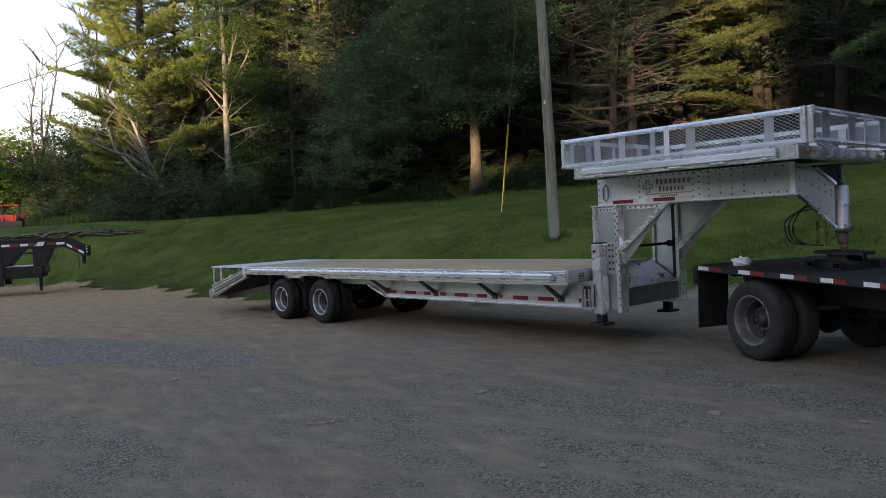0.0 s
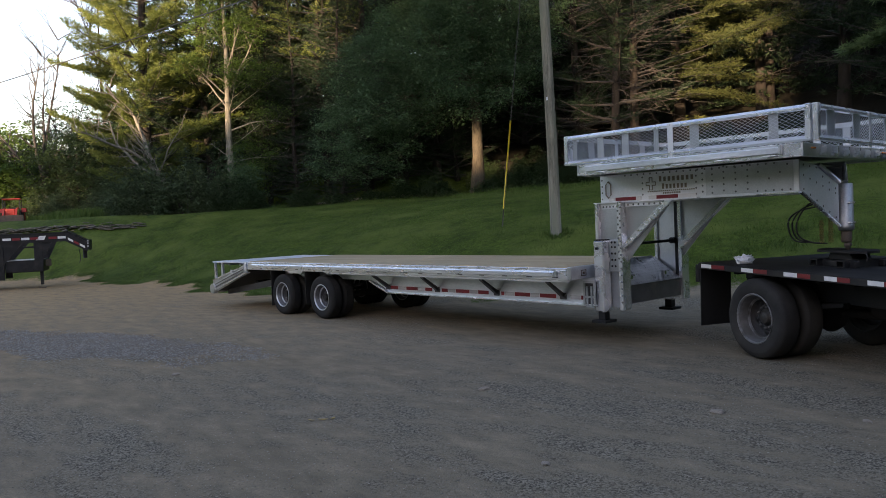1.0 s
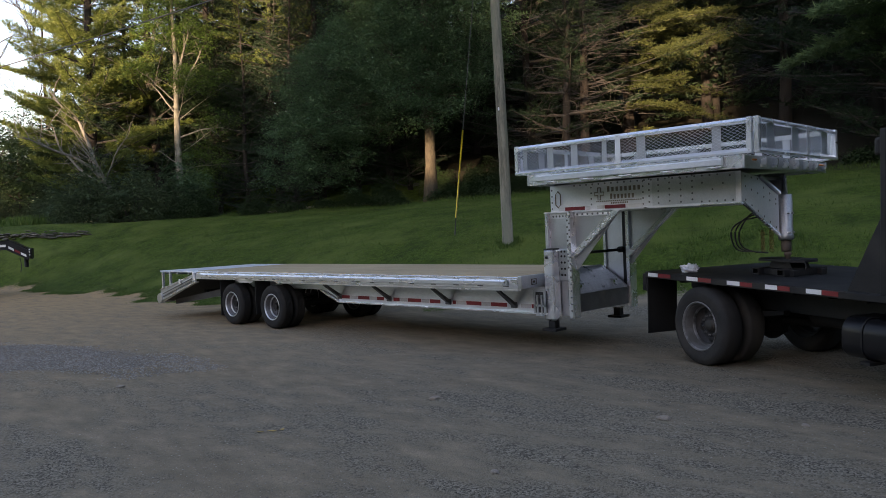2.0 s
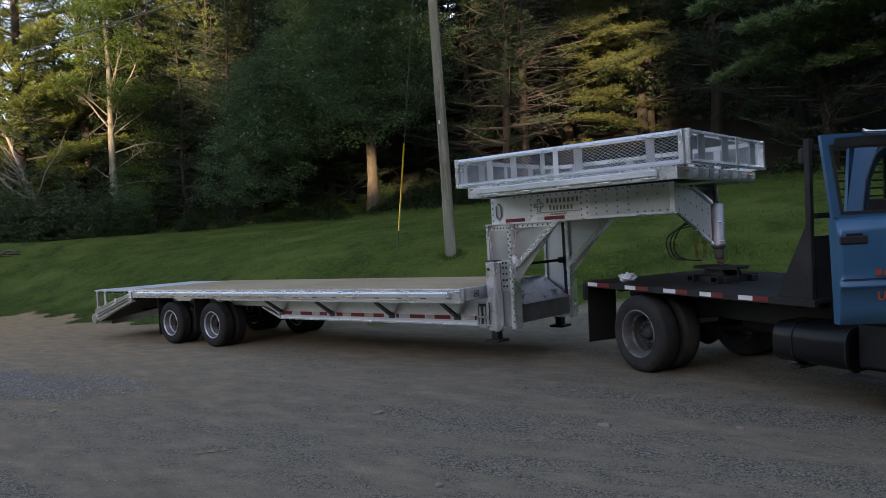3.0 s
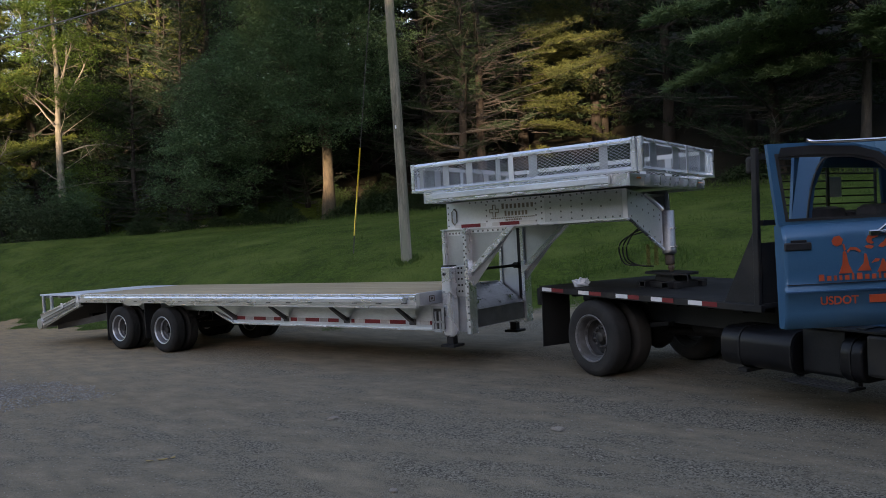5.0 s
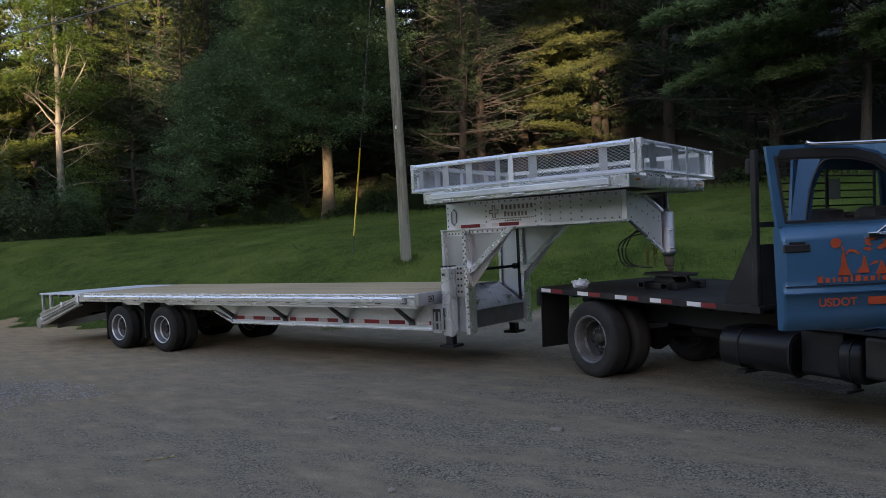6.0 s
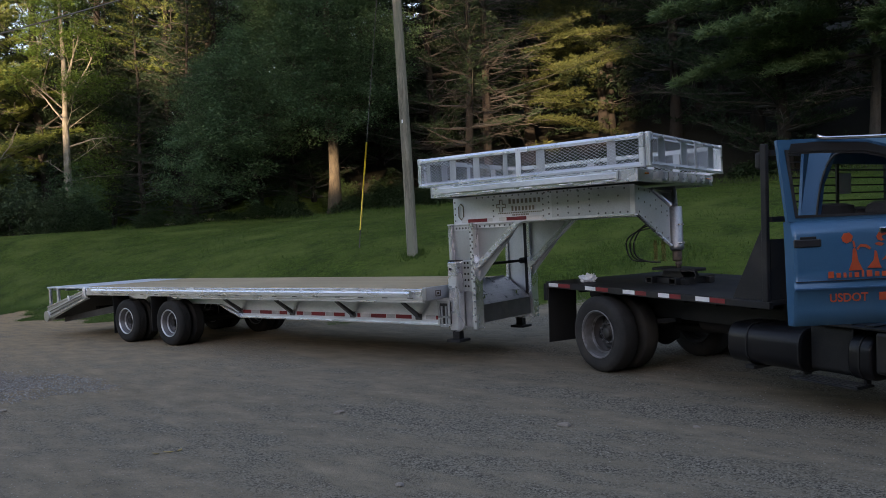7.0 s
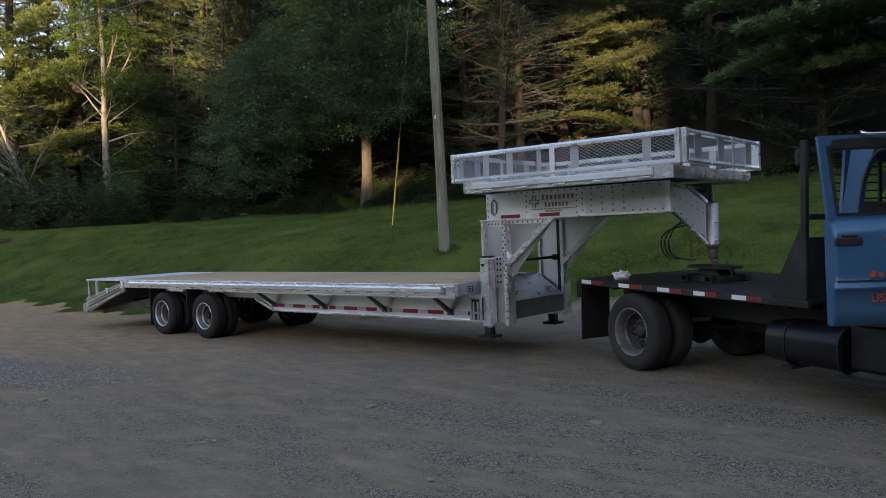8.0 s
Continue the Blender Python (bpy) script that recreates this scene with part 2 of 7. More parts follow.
M_SHRUB = foliage("shrub_leaves", (0.0348, 0.0609, 0.0296), (0.0661, 0.103, 0.0505), (0.104, 0.144, 0.074))
M_GRASS = foliage("grass_blades", (0.052, 0.096, 0.02), (0.08, 0.138, 0.031), (0.12, 0.172, 0.046), 0.4)
M_STONE = surface("grey_field_stone", (0.06, 0.052, 0.042), (0.17, 0.148, 0.118), 5, 0.9, 0, 0.5, 40, 0.3, c=(0.07, 0.066, 0.05), c_scale=2, dist=0.02)
M_LOG = surface("grey_log", (0.18, 0.15, 0.12), (0.32, 0.28, 0.23), 5, 0.9, 0, 0.5, 30)
M_TRACTOR = surface("red_orange_tractor_paint", (0.36, 0.03, 0.02), (0.46, 0.05, 0.03), 5, 0.4, 0, 0.05, 60)
M_DRYLEAF = surface("dry_leaf", (0.3, 0.2, 0.06), (0.42, 0.3, 0.1), 30, 0.8, 0, 0, 90)
M_PEBBLE = surface("grey_gravel_stone", (0.14, 0.125, 0.1), (0.345, 0.31, 0.255), 9, 0.85, 0, 0.2, 60, dist=0.003, spec=0.2, island=1.1)

M_CRUSHED = surface("blue_grey_crushed_stone", (0.15, 0.144, 0.134), (0.42, 0.407, 0.382), 9, 0.85, 0, 0.2, 60, dist=0.003, spec=0.2, island=1.1)


# ---- mesh helpers ----
def bm_box(bm, x0, x1, y0, y1, z0, z1, bevel=0.0):
    r = bmesh.ops.create_cube(bm, size=1.0, matrix=Matrix.LocRotScale(((x0 + x1) / 2, (y0 + y1) / 2, (z0 + z1) / 2), None,
                                                                       (abs(x1 - x0), abs(y1 - y0), abs(z1 - z0))))
    if bevel:
        vs = set(r["verts"])
        es = [e for e in bm.edges if e.verts[0] in vs and e.verts[1] in vs]
        bmesh.ops.bevel(bm, geom=es, offset=bevel, segments=2 if bevel > 0.02 else 1, affect="EDGES", profile=0.5)
    return bm


def box(x0, x1, y0, y1, z0, z1, bevel=0.0):
    return bm_box(bmesh.new(), x0, x1, y0, y1, z0, z1, bevel)


def bm_prism(bm, pts, axis, a, b):
    """A plate: an outline of (u, v) pushed from a to b along axis ('x': u=y v=z, 'y': u=x v=z, 'z': u=x v=y)."""
    put = {"x": lambda u, v, w: (w, u, v), "y": lambda u, v, w: (u, w, v), "z": lambda u, v, w: (u, v, w)}[axis]
    lo = [bm.verts.new(put(u, v, a)) for u, v in pts]
    hi = [bm.verts.new(put(u, v, b)) for u, v in pts]
    n = len(pts)
    fs = [bm.faces.new(lo), bm.faces.new(hi)]
    for i in range(n):
        fs.append(bm.faces.new((lo[i], lo[(i + 1) % n], hi[(i + 1) % n], hi[i])))
    bmesh.ops.recalc_face_normals(bm, faces=fs)
    return bm


def prism(pts, axis, a, b):
    return bm_prism(bmesh.new(), pts, axis, a, b)


def bm_tube(bm, pts, radii, seg=8, caps=True):
    """A round bar through points, with a radius for each (or one for all)."""
    pts = [Vector(p) for p in pts]
    if not isinstance(radii, (list, tuple)):
        radii = [radii] * len(pts)
    rings = []
    for i, p in enumerate(pts):
        d = (pts[min(i + 1, len(pts) - 1)] - pts[max(i - 1, 0)]).normalized()
        side = d.cross(Vector((0, 0, 1)) if abs(d.z) < 0.9 else Vector((1, 0, 0))).normalized()
        up = side.cross(d)
        rings.append([bm.verts.new(p + (side * math.cos(k * 2 * math.pi / seg) + up * math.sin(k * 2 * math.pi / seg)) * radii[i])
                      for k in range(seg)])
    for r0, r1 in zip(rings, rings[1:]):
        for k in range(seg):
            f = bm.faces.new((r0[k], r0[(k + 1) % seg], r1[(k + 1) % seg], r1[k]))
            f.smooth = seg > 5
    if caps:
        bm.faces.new(rings[0])
        bm.faces.new(rings[-1][::-1])
    return bm


def tube(pts, radii, seg=8):
    return bm_tube(bmesh.new(), pts, radii, seg)


def lathe(profile, seg=32):
    """Turns (radius, y) pairs about the y axis."""
    bm = bmesh.new()
    rings = [[bm.verts.new((r * math.cos(k * 2 * math.pi / seg), y, r * math.sin(k * 2 * math.pi / seg))) for k in range(seg)] for r, y in profile]
    for r0, r1 in zip(rings, rings[1:]):
        for k in range(seg):
            bm.faces.new((r0[k], r0[(k + 1) % seg], r1[(k + 1) % seg], r1[k])).smooth = True
    bmesh.ops.recalc_face_normals(bm, faces=bm.faces)
    return bm


def to_mesh(name, bm, material):
    me = bpy.data.meshes.new(name)
    bm.to_mesh(me)
    bm.free()
    me.materials.append(material)
    return me


def part(name, bm, material, parent, label="", at=None):
    me = bm if isinstance(bm, bpy.types.Mesh) else to_mesh(name, bm, material)
    ob = new(name, me)
    ob.parent = parent
    if at is not None:
        ob.matrix_local = at
    return tagged(ob, label)


def thing(name, m, label, category, group="", kind=""):
    ob = new(name)
    ob.matrix_world = m
    ob.empty_display_size = 0.2
    return tagged(ob, label, category, group, kind)


def mesh_np(name, verts, faces, material, smooth=False):
    """A mesh from arrays: verts (n, 3), faces (m, k)."""
    verts, faces = np.asarray(verts, np.float32), np.asarray(faces, np.int32)
    me = bpy.data.meshes.new(name)
    k = faces.shape[1]
    me.vertices.add(len(verts))
    me.vertices.foreach_set("co", verts.ravel())
    me.loops.add(faces.size)
    me.loops.foreach_set("vertex_index", faces.ravel())
    me.polygons.add(len(faces))
    me.polygons.foreach_set("loop_start", np.arange(0, faces.size, k, dtype=np.int32))
    me.polygons.foreach_set("loop_total", np.full(len(faces), k, np.int32))
    if smooth:
        me.polygons.foreach_set("use_smooth", np.ones(len(faces), bool))
    me.update(calc_edges=True)
    me.validate()
    me.materials.append(material)
    return me

# ---- ground: one sheet with a level gravel yard, a grass bank and a wooded hill ----
def smooth(a, b, x):
    t = np.clip((x - a) / (b - a), 0, 1)
    return t * t * (3 - 2 * t)


def bank_foot(x):
    """Where the bank begins to rise."""
    return 10.35 + 1.7 * smooth(-14, -7, x) - 6.5 * smooth(-31, -46, x)


def lawn_edge(x):
    """The ragged line across which the yard turns to grass."""
    return bank_foot(x) + 1.1 * smooth(-16, -12, x) + 0.4 * np.sin(x * 0.7) + 0.25 * np.sin(x * 1.9 + 1) + 0.18 * np.sin(x * 4.3 + 2)


def height(x, y):
    x, y = np.asarray(x, float), np.asarray(y, float)
    d = y - bank_foot(x)
    left = smooth(-24, -38, x)
    bank = np.interp(d * (1 + 0.9 * left), [-1, 0, 1.2, 4.2, 5.8, 9, 14, 18, 26, 60, 140], [0, 0.02, 0.27, 1.31, 1.72, 2.29, 2.8, 3.2, 6.0, 25, 72])
    flat = 2.5 + 0.015 * np.maximum(d, 0) + 0.5 * np.maximum(d - 16, 0) * (1 - smooth(-46, -58, x))
    bank = bank * (1 - left) + np.minimum(bank, flat) * left
    bank = bank + 0.25 * smooth(8, 20, d) * smooth(-20, -6, x)
    # hills round about; the unseen one behind the camera is notched to pass low sun
    u = x + 0.364 * (y + 140)
    sun_notch = 1 - 0.13 * smooth(-21, -16, u) * smooth(17.5, 13, u) - 0.035 * smooth(32.8, 33.8, u) * smooth(36.6, 35.6, u)
    behind = 29 * smooth(-50, -140, y) * sun_notch
    right = 12 * smooth(14, 50, x) * smooth(-60, -30, y)
    far = 3 * smooth(-90, -200, x)
    z = bank + far + behind + right
    return z + 0.03 * np.sin(x * 0.9 + y * 0.4) * smooth(1, 5, d) + 0.05 * np.sin(x * 0.31 + 2) * smooth(2, 8, d)


def build_ground():
    xs = np.concatenate([np.linspace(-1500, -130, 12), np.linspace(-120, -46, 38), np.linspace(-45, 12, 191), np.linspace(14, 120, 40), np.linspace(140, 1500, 12)])
    ys = np.concatenate([np.linspace(-1500, -130, 12), np.linspace(-125, -1, 50), np.linspace(0, 34, 126), np.linspace(35, 150, 50), np.linspace(170, 1500, 12)])
    gx, gy = np.meshgrid(xs, ys)
    gz = height(gx, gy)
    n = len(xs)
    verts = np.stack([gx.ravel(), gy.ravel(), gz.ravel()], 1)
    i, j = np.meshgrid(np.arange(n - 1), np.arange(len(ys) - 1))
    a = (j * n + i).ravel()
    faces = np.stack([a, a + 1, a + n + 1, a + n], 1)
    me = mesh_np("ground", verts, faces, M_GROUND, True)
    edge = me.attributes.new("grass", "FLOAT", "POINT")
    d = verts[:, 1] - lawn_edge(verts[:, 0])
    grass = np.maximum(smooth(-0.9, 0.7, d), smooth(-22, -26, verts[:, 1]))
    edge.data.foreach_set("value", grass.astype(np.float32))
    woods = me.attributes.new("litter", "FLOAT", "POINT")
    w = np.maximum(smooth(15.5, 18, verts[:, 1] - (10.35 + 1.7 * smooth(-14, -7, verts[:, 0])) + 0.1 * (verts[:, 0] + 20) - 30 * smooth(-46, -60, verts[:, 0])), 0)
    woods.data.foreach_set("value", w.astype(np.float32))
    spread = me.attributes.new("fresh_stone", "FLOAT", "POINT")
    q = ((verts[:, 0] + 13.0) / 2.9) ** 2 + ((verts[:, 1] - 4.15 - 0.22 * (verts[:, 0] + 13.0)) / 1.15) ** 2
    spread.data.foreach_set("value", (1 - smooth(0.3, 1.3, q)).astype(np.float32))
    return tagged(new("ground", me), "grey gravel yard rising to a mown green lawn bank", "ground", kind="structure")


def ground_material():
    m = bpy.data.materials.new("gravel_and_lawn")
    m.use_nodes = True
    nt = m.node_tree
    nd, lk = nt.nodes, nt.links
    p = nd["Principled BSDF"]
    tc = nd.new("ShaderNodeTexCoord")

    def noise_tex(scale, detail=4, stretch=None, kind="ShaderNodeTexNoise"):
        n = nd.new(kind)
        n.inputs["Scale"].default_value = scale
        if kind == "ShaderNodeTexNoise":
            n.inputs["Detail"].default_value = detail
            n.inputs["Roughness"].default_value = 0.62
        v = tc.outputs["Object"]
        if stretch:
            mp = nd.new("ShaderNodeMapping")
            mp.inputs["Scale"].default_value = stretch
            mp.inputs["Rotation"].default_value = (0, 0, 0.5)
            lk.new(v, mp.inputs["Vector"])
            v = mp.outputs["Vector"]
        lk.new(v, n.inputs["Vector"])
        return n

    def rng(src, lo, hi, a=0.0, b=1.0):
        r = nd.new("ShaderNodeMapRange")
        for k, v in (("From Min", lo), ("From Max", hi), ("To Min", a), ("To Max", b)):
            r.inputs[k].default_value = v
        lk.new(src, r.inputs["Value"])
        return r.outputs["Result"]

    def mixc(f, a, b):
        x = nd.new("ShaderNodeMix")
        x.data_type = "RGBA"
        lk.new(f, x.inputs["Factor"])
        for k, v in (("A", a), ("B", b)):
            if isinstance(v, tuple):
                x.inputs[k].default_value = (*v, 1)
            else:
                lk.new(v, x.inputs[k])
        return x.outputs["Result"]

    grain = noise_tex(140, 2)
    stone = noise_tex(80, 0, None, "ShaderNodeTexVoronoi")
    big = noise_tex(0.5, 6, (0.5, 1.9, 1))
    mid = noise_tex(2.6, 5, (0.7, 1.5, 1))
    gravel = mixc(rng(stone.outputs["Color"], 0.25, 0.75), (0.04, 0.0355, 0.0275), (0.31, 0.274, 0.21))
    gravel = mixc(rng(grain.outputs["Fac"], 0.3, 0.7, 0.0, 0.5), gravel, (0.135, 0.12, 0.095))
    cobble = noise_tex(55, 0, None, "ShaderNodeTexVoronoi")
    gravel = mixc(rng(cobble.outputs["Color"], 0.7, 0.9, 0.0, 0.8), gravel, (0.28, 0.25, 0.197))
    gravel = mixc(rng(cobble.outputs["Color"], 0.34, 0.1, 0.0, 0.5), gravel, (0.0546, 0.0479, 0.0395))
    dirt = mixc(rng(mid.outputs["Fac"], 0.35, 0.7), (0.17, 0.138, 0.094), (0.315, 0.257, 0.18))
    tot = nd.new("ShaderNodeMath")
    tot.operation = "MULTIPLY_ADD"
    lk.new(mid.outputs["Fac"], tot.inputs[0])
    tot.inputs[1].default_value = 0.45
    lk.new(big.outputs["Fac"], tot.inputs[2])
    dirt = mixc(rng(stone.outputs["Color"], 0.45, 0.75, 0.0, 0.55), dirt, (0.12, 0.104, 0.083))
    yard = mixc(rng(tot.outputs[0], 0.62, 0.8, 0.0, 0.85), gravel, dirt)
    fs = nd.new("ShaderNodeAttribute")
    fs.attribute_name = "fresh_stone"
    fm = nd.new("ShaderNodeMath")
    fm.operation = "MULTIPLY_ADD"
    lk.new(mid.outputs["Fac"], fm.inputs[0])
    fm.inputs[1].default_value = 0.9
    lk.new(fs.outputs["Fac"], fm.inputs[2])
    crushed = mixc(rng(stone.outputs["Color"], 0.25, 0.75), (0.045, 0.042, 0.038), (0.25, 0.238, 0.218))
    yard = mixc(rng(fm.outputs[0], 0.9, 1.2), yard, crushed)
    # a paler, sandier apron at the far end of the yard, sunlight's warmth painted in
    sep = nd.new("ShaderNodeSeparateXYZ")
    lk.new(tc.outputs["Object"], sep.inputs[0])
    far = rng(sep.outputs["X"], -7, -25)
    sunlit_sand = nd.new("ShaderNodeMath")
    sunlit_sand.operation = "MULTIPLY"
    lk.new(far, sunlit_sand.inputs[0])
    lk.new(rng(mid.outputs["Fac"], 0.3, 0.6, 0.35, 1.0), sunlit_sand.inputs[1])
    yard = mixc(sunlit_sand.outputs[0], yard, (0.378, 0.26, 0.139))
    g1 = noise_tex(9, 6)
    g2 = noise_tex(0.5, 4)
    turf = mixc(rng(g1.outputs["Fac"], 0.38, 0.62), (0.0218, 0.0386, 0.00504), (0.0672, 0.107, 0.0151))
    g3 = noise_tex(30, 4)
    turf = mixc(rng(g3.outputs["Fac"], 0.42, 0.6, 0.0, 0.45), turf, (0.0655, 0.107, 0.0168))
    g4 = noise_tex(1.7, 4)
    turf = mixc(rng(g4.outputs["Fac"], 0.48, 0.66, 0.0, 0.8), turf, (0.02, 0.0375, 0.007))
    turf = mixc(rng(g2.outputs["Fac"], 0.44, 0.66), turf, (0.085, 0.116, 0.024))
    lit_a = nd.new("ShaderNodeAttribute")
    lit_a.attribute_name = "litter"
    turf = mixc(lit_a.outputs["Fac"], turf, (0.02, 0.019, 0.013))
    ga = nd.new("ShaderNodeAttribute")
    ga.attribute_name = "grass"
    ragged = nd.new("ShaderNodeMath")
    ragged.operation = "MULTIPLY_ADD"
    lk.new(g1.outputs["Fac"], ragged.inputs[0])
    ragged.inputs[1].default_value = 1.5
    lk.new(ga.outputs["Fac"], ragged.inputs[2])
    lk.new(mixc(rng(ragged.outputs[0], 1.1, 1.4), yard, turf), p.inputs["Base Color"])
    p.inputs["Roughness"].default_value = 0.9
    p.inputs["Specular IOR Level"].default_value = 0.12
    hgt = nd.new("ShaderNodeMath")
    hgt.operation = "MULTIPLY_ADD"
    lk.new(stone.outputs["Distance"], hgt.inputs[0])
    hgt.inputs[1].default_value = -0.8
    lk.new(g3.outputs["Fac"], hgt.inputs[2])
    bp = nd.new("ShaderNodeBump")
    bp.inputs["Strength"].default_value, bp.inputs["Distance"].default_value = 0.4, 0.03
    lk.new(hgt.outputs[0], bp.inputs["Height"])
    lk.new(bp.outputs["Normal"], p.inputs["Normal"])
    return m


M_GROUND = ground_material()
build_ground()

# ---- trees ----
def at_ground(x, y, turn=0.0, size=1.0, sink=0.05):
    return Matrix.Translation((x, y, float(height(x, y)) - sink)) @ pose(0, 0, 0, 0, 0, turn) @ Matrix.Diagonal((size, size, size, 1))


def rand_dirs(rng, n):
    v = rng.normal(size=(n, 3))
    return v / np.linalg.norm(v, axis=1, keepdims=True)


def needle_mesh(name, centres, rng, material, per=6, length=0.32, width=0.03, lift=0.2, squash=0.6):
    """Tufts of needles: narrow pointed blades fanning out from each centre."""
    n = len(centres) * per
    c = np.repeat(np.asarray(centres), per, 0)
    d = rand_dirs(rng, n)
    d[:, 2] = d[:, 2] * squash + lift
    d /= np.linalg.norm(d, axis=1, keepdims=True)
    side = np.cross(d, rand_dirs(rng, n))
    side /= np.linalg.norm(side, axis=1, keepdims=True) + 1e-9
    ln = length * rng.uniform(0.6, 1.25, (n, 1))
    w = width * rng.uniform(0.7, 1.3, (n, 1))
    base = c + rng.normal(0, 0.05, (n, 3))
    v = np.stack([base + side * w, base + d * ln, base - side * w], 1).reshape(-1, 3)
    return mesh_np(name, v, np.arange(n * 3).reshape(-1, 3), material)


def spray_mesh(name, tufts, rng, material, per, blade, high=13.0):
    """Needles on sprays: tufts are (place, direction); each needle leans along its twig. Tall tops get sparser and coarser ones."""
    p = np.array([tuple(t[0]) for t in tufts])
    q = np.array([tuple(t[1]) for t in tufts])
    low, top = p[:, 2] < high, (p[:, 2] >= high) & (rng.random(len(p)) < 0.4)
    c = np.concatenate([np.repeat(p[low], per, 0), np.repeat(p[top], 4, 0)])
    ax = np.concatenate([np.repeat(q[low], per, 0), np.repeat(q[top], 4, 0)])
    big = np.concatenate([np.ones(low.sum() * per), np.full(top.sum() * 4, 2.2)])[:, None]
    n = len(c)
    d = ax * 0.75 + rand_dirs(rng, n) * np.array([1, 1, 0.55]) + np.array([0, 0, 0.18])
    d /= np.linalg.norm(d, axis=1, keepdims=True)
    side = np.cross(d, rand_dirs(rng, n))
    side /= np.linalg.norm(side, axis=1, keepdims=True) + 1e-9
    ln = blade[0] * rng.uniform(0.6, 1.25, (n, 1)) * big
    w = blade[1] * rng.uniform(0.7, 1.3, (n, 1)) * big
    base = c + rng.normal(0, 0.045, (n, 3))
    v = np.stack([base + side * w, base + d * ln, base - side * w], 1).reshape(-1, 3)
    return mesh_np(name, v, np.arange(n * 3).reshape(-1, 3), material)


def bough(tufts, wood, start, d, ln, rng, density=1.0, r=0.03, up=0.05, spread=0.32, inner=0.25, bend=0.06):
    """One bough: a limb with side twigs that carry tufts, longest in its middle."""
    path = limb(wood, start, d, ln, r, rng, bend, 5, up, 4, 0.25)
    m = max(3, int(ln * 2.6 * density))
    for j in range(m):
        s = inner + (1 - inner) * (j + rng.random()) / m
        q = s * (len(path) - 1)
        i0 = min(int(q), len(path) - 2)
        c = path[i0].lerp(path[i0 + 1], q - i0)
        ax = (path[i0 + 1] - path[i0]).normalized()
        sd = ax.cross(Vector((0, 0, 1))).normalized()
        wid = spread * ln * (1.12 - s) * rng.uniform(0.6, 1.2) + 0.15
        for side in (-1, 1):
            tw = (ax * 0.75 + sd * side * 0.75 + Vector((0, 0, rng.normal(0.12, 0.12)))).normalized()
            k = max(1, int(wid / 0.22))
            for i in range(k):
                tufts.append((c + tw * wid * (i + 0.6 + 0.5 * rng.random()) / k, tw))
    tufts.append((path[-1], ax))
    return path


def leaf_mesh(name, centres, rng, material, per=12, spread=0.4, size=0.13, droop=0.2):
    """Clumps of leaves: pointed blades scattered round each centre, mostly lying flat and hanging a little."""
    n = len(centres) * per
    c = np.repeat(np.asarray(centres), per, 0) + rng.normal(0, 1, (n, 3)) * spread * np.array([0.62, 0.62, 0.3])
    nor = rand_dirs(rng, n)
    nor[:, 2] = np.abs(nor[:, 2]) + 0.75
    nor /= np.linalg.norm(nor, axis=1, keepdims=True)
    u = np.cross(nor, rand_dirs(rng, n))
    u /= np.linalg.norm(u, axis=1, keepdims=True) + 1e-9
    u[:, 2] -= droop
    w = np.cross(nor, u)
    s = size * rng.uniform(0.6, 1.3, (n, 1))
    v = np.stack([c + w * s * 0.6, c + u * s * 1.6, c - w * s * 0.6], 1).reshape(-1, 3)
    return mesh_np(name, v, np.arange(n * 3).reshape(-1, 3), material)


def limb(bm, p, d, length, r0, rng, bend=0.15, steps=5, up=0.0, seg=5, tip=0.25):
    """A tapered, slightly crooked limb. Returns its points."""
    p, d = Vector(p), Vector(d).normalized()
    pts, rad = [p.copy()], [r0]
    for i in range(steps):
        d = (d + Vector(rng.normal(0, bend, 3)) + Vector((0, 0, up))).normalized()
        p = p + d * length / steps
        pts.append(p.copy())
        rad.append(r0 * (1 - (1 - tip) * (i + 1) / steps))
    bm_tube(bm, pts, rad, seg, False)
    return pts


def tree_thing(name, m, trunk_me, crown_me, label, category, group="", extra=None):
    t = thing(name, m, label, category, group)
    part("trunk", trunk_me, None, t)
    if crown_me:
        part("crown", crown_me, None, t)
    if extra:
        tagged(part("dead_wood", extra, None, t, "bare dry branches"), kind="stuff")
    return t


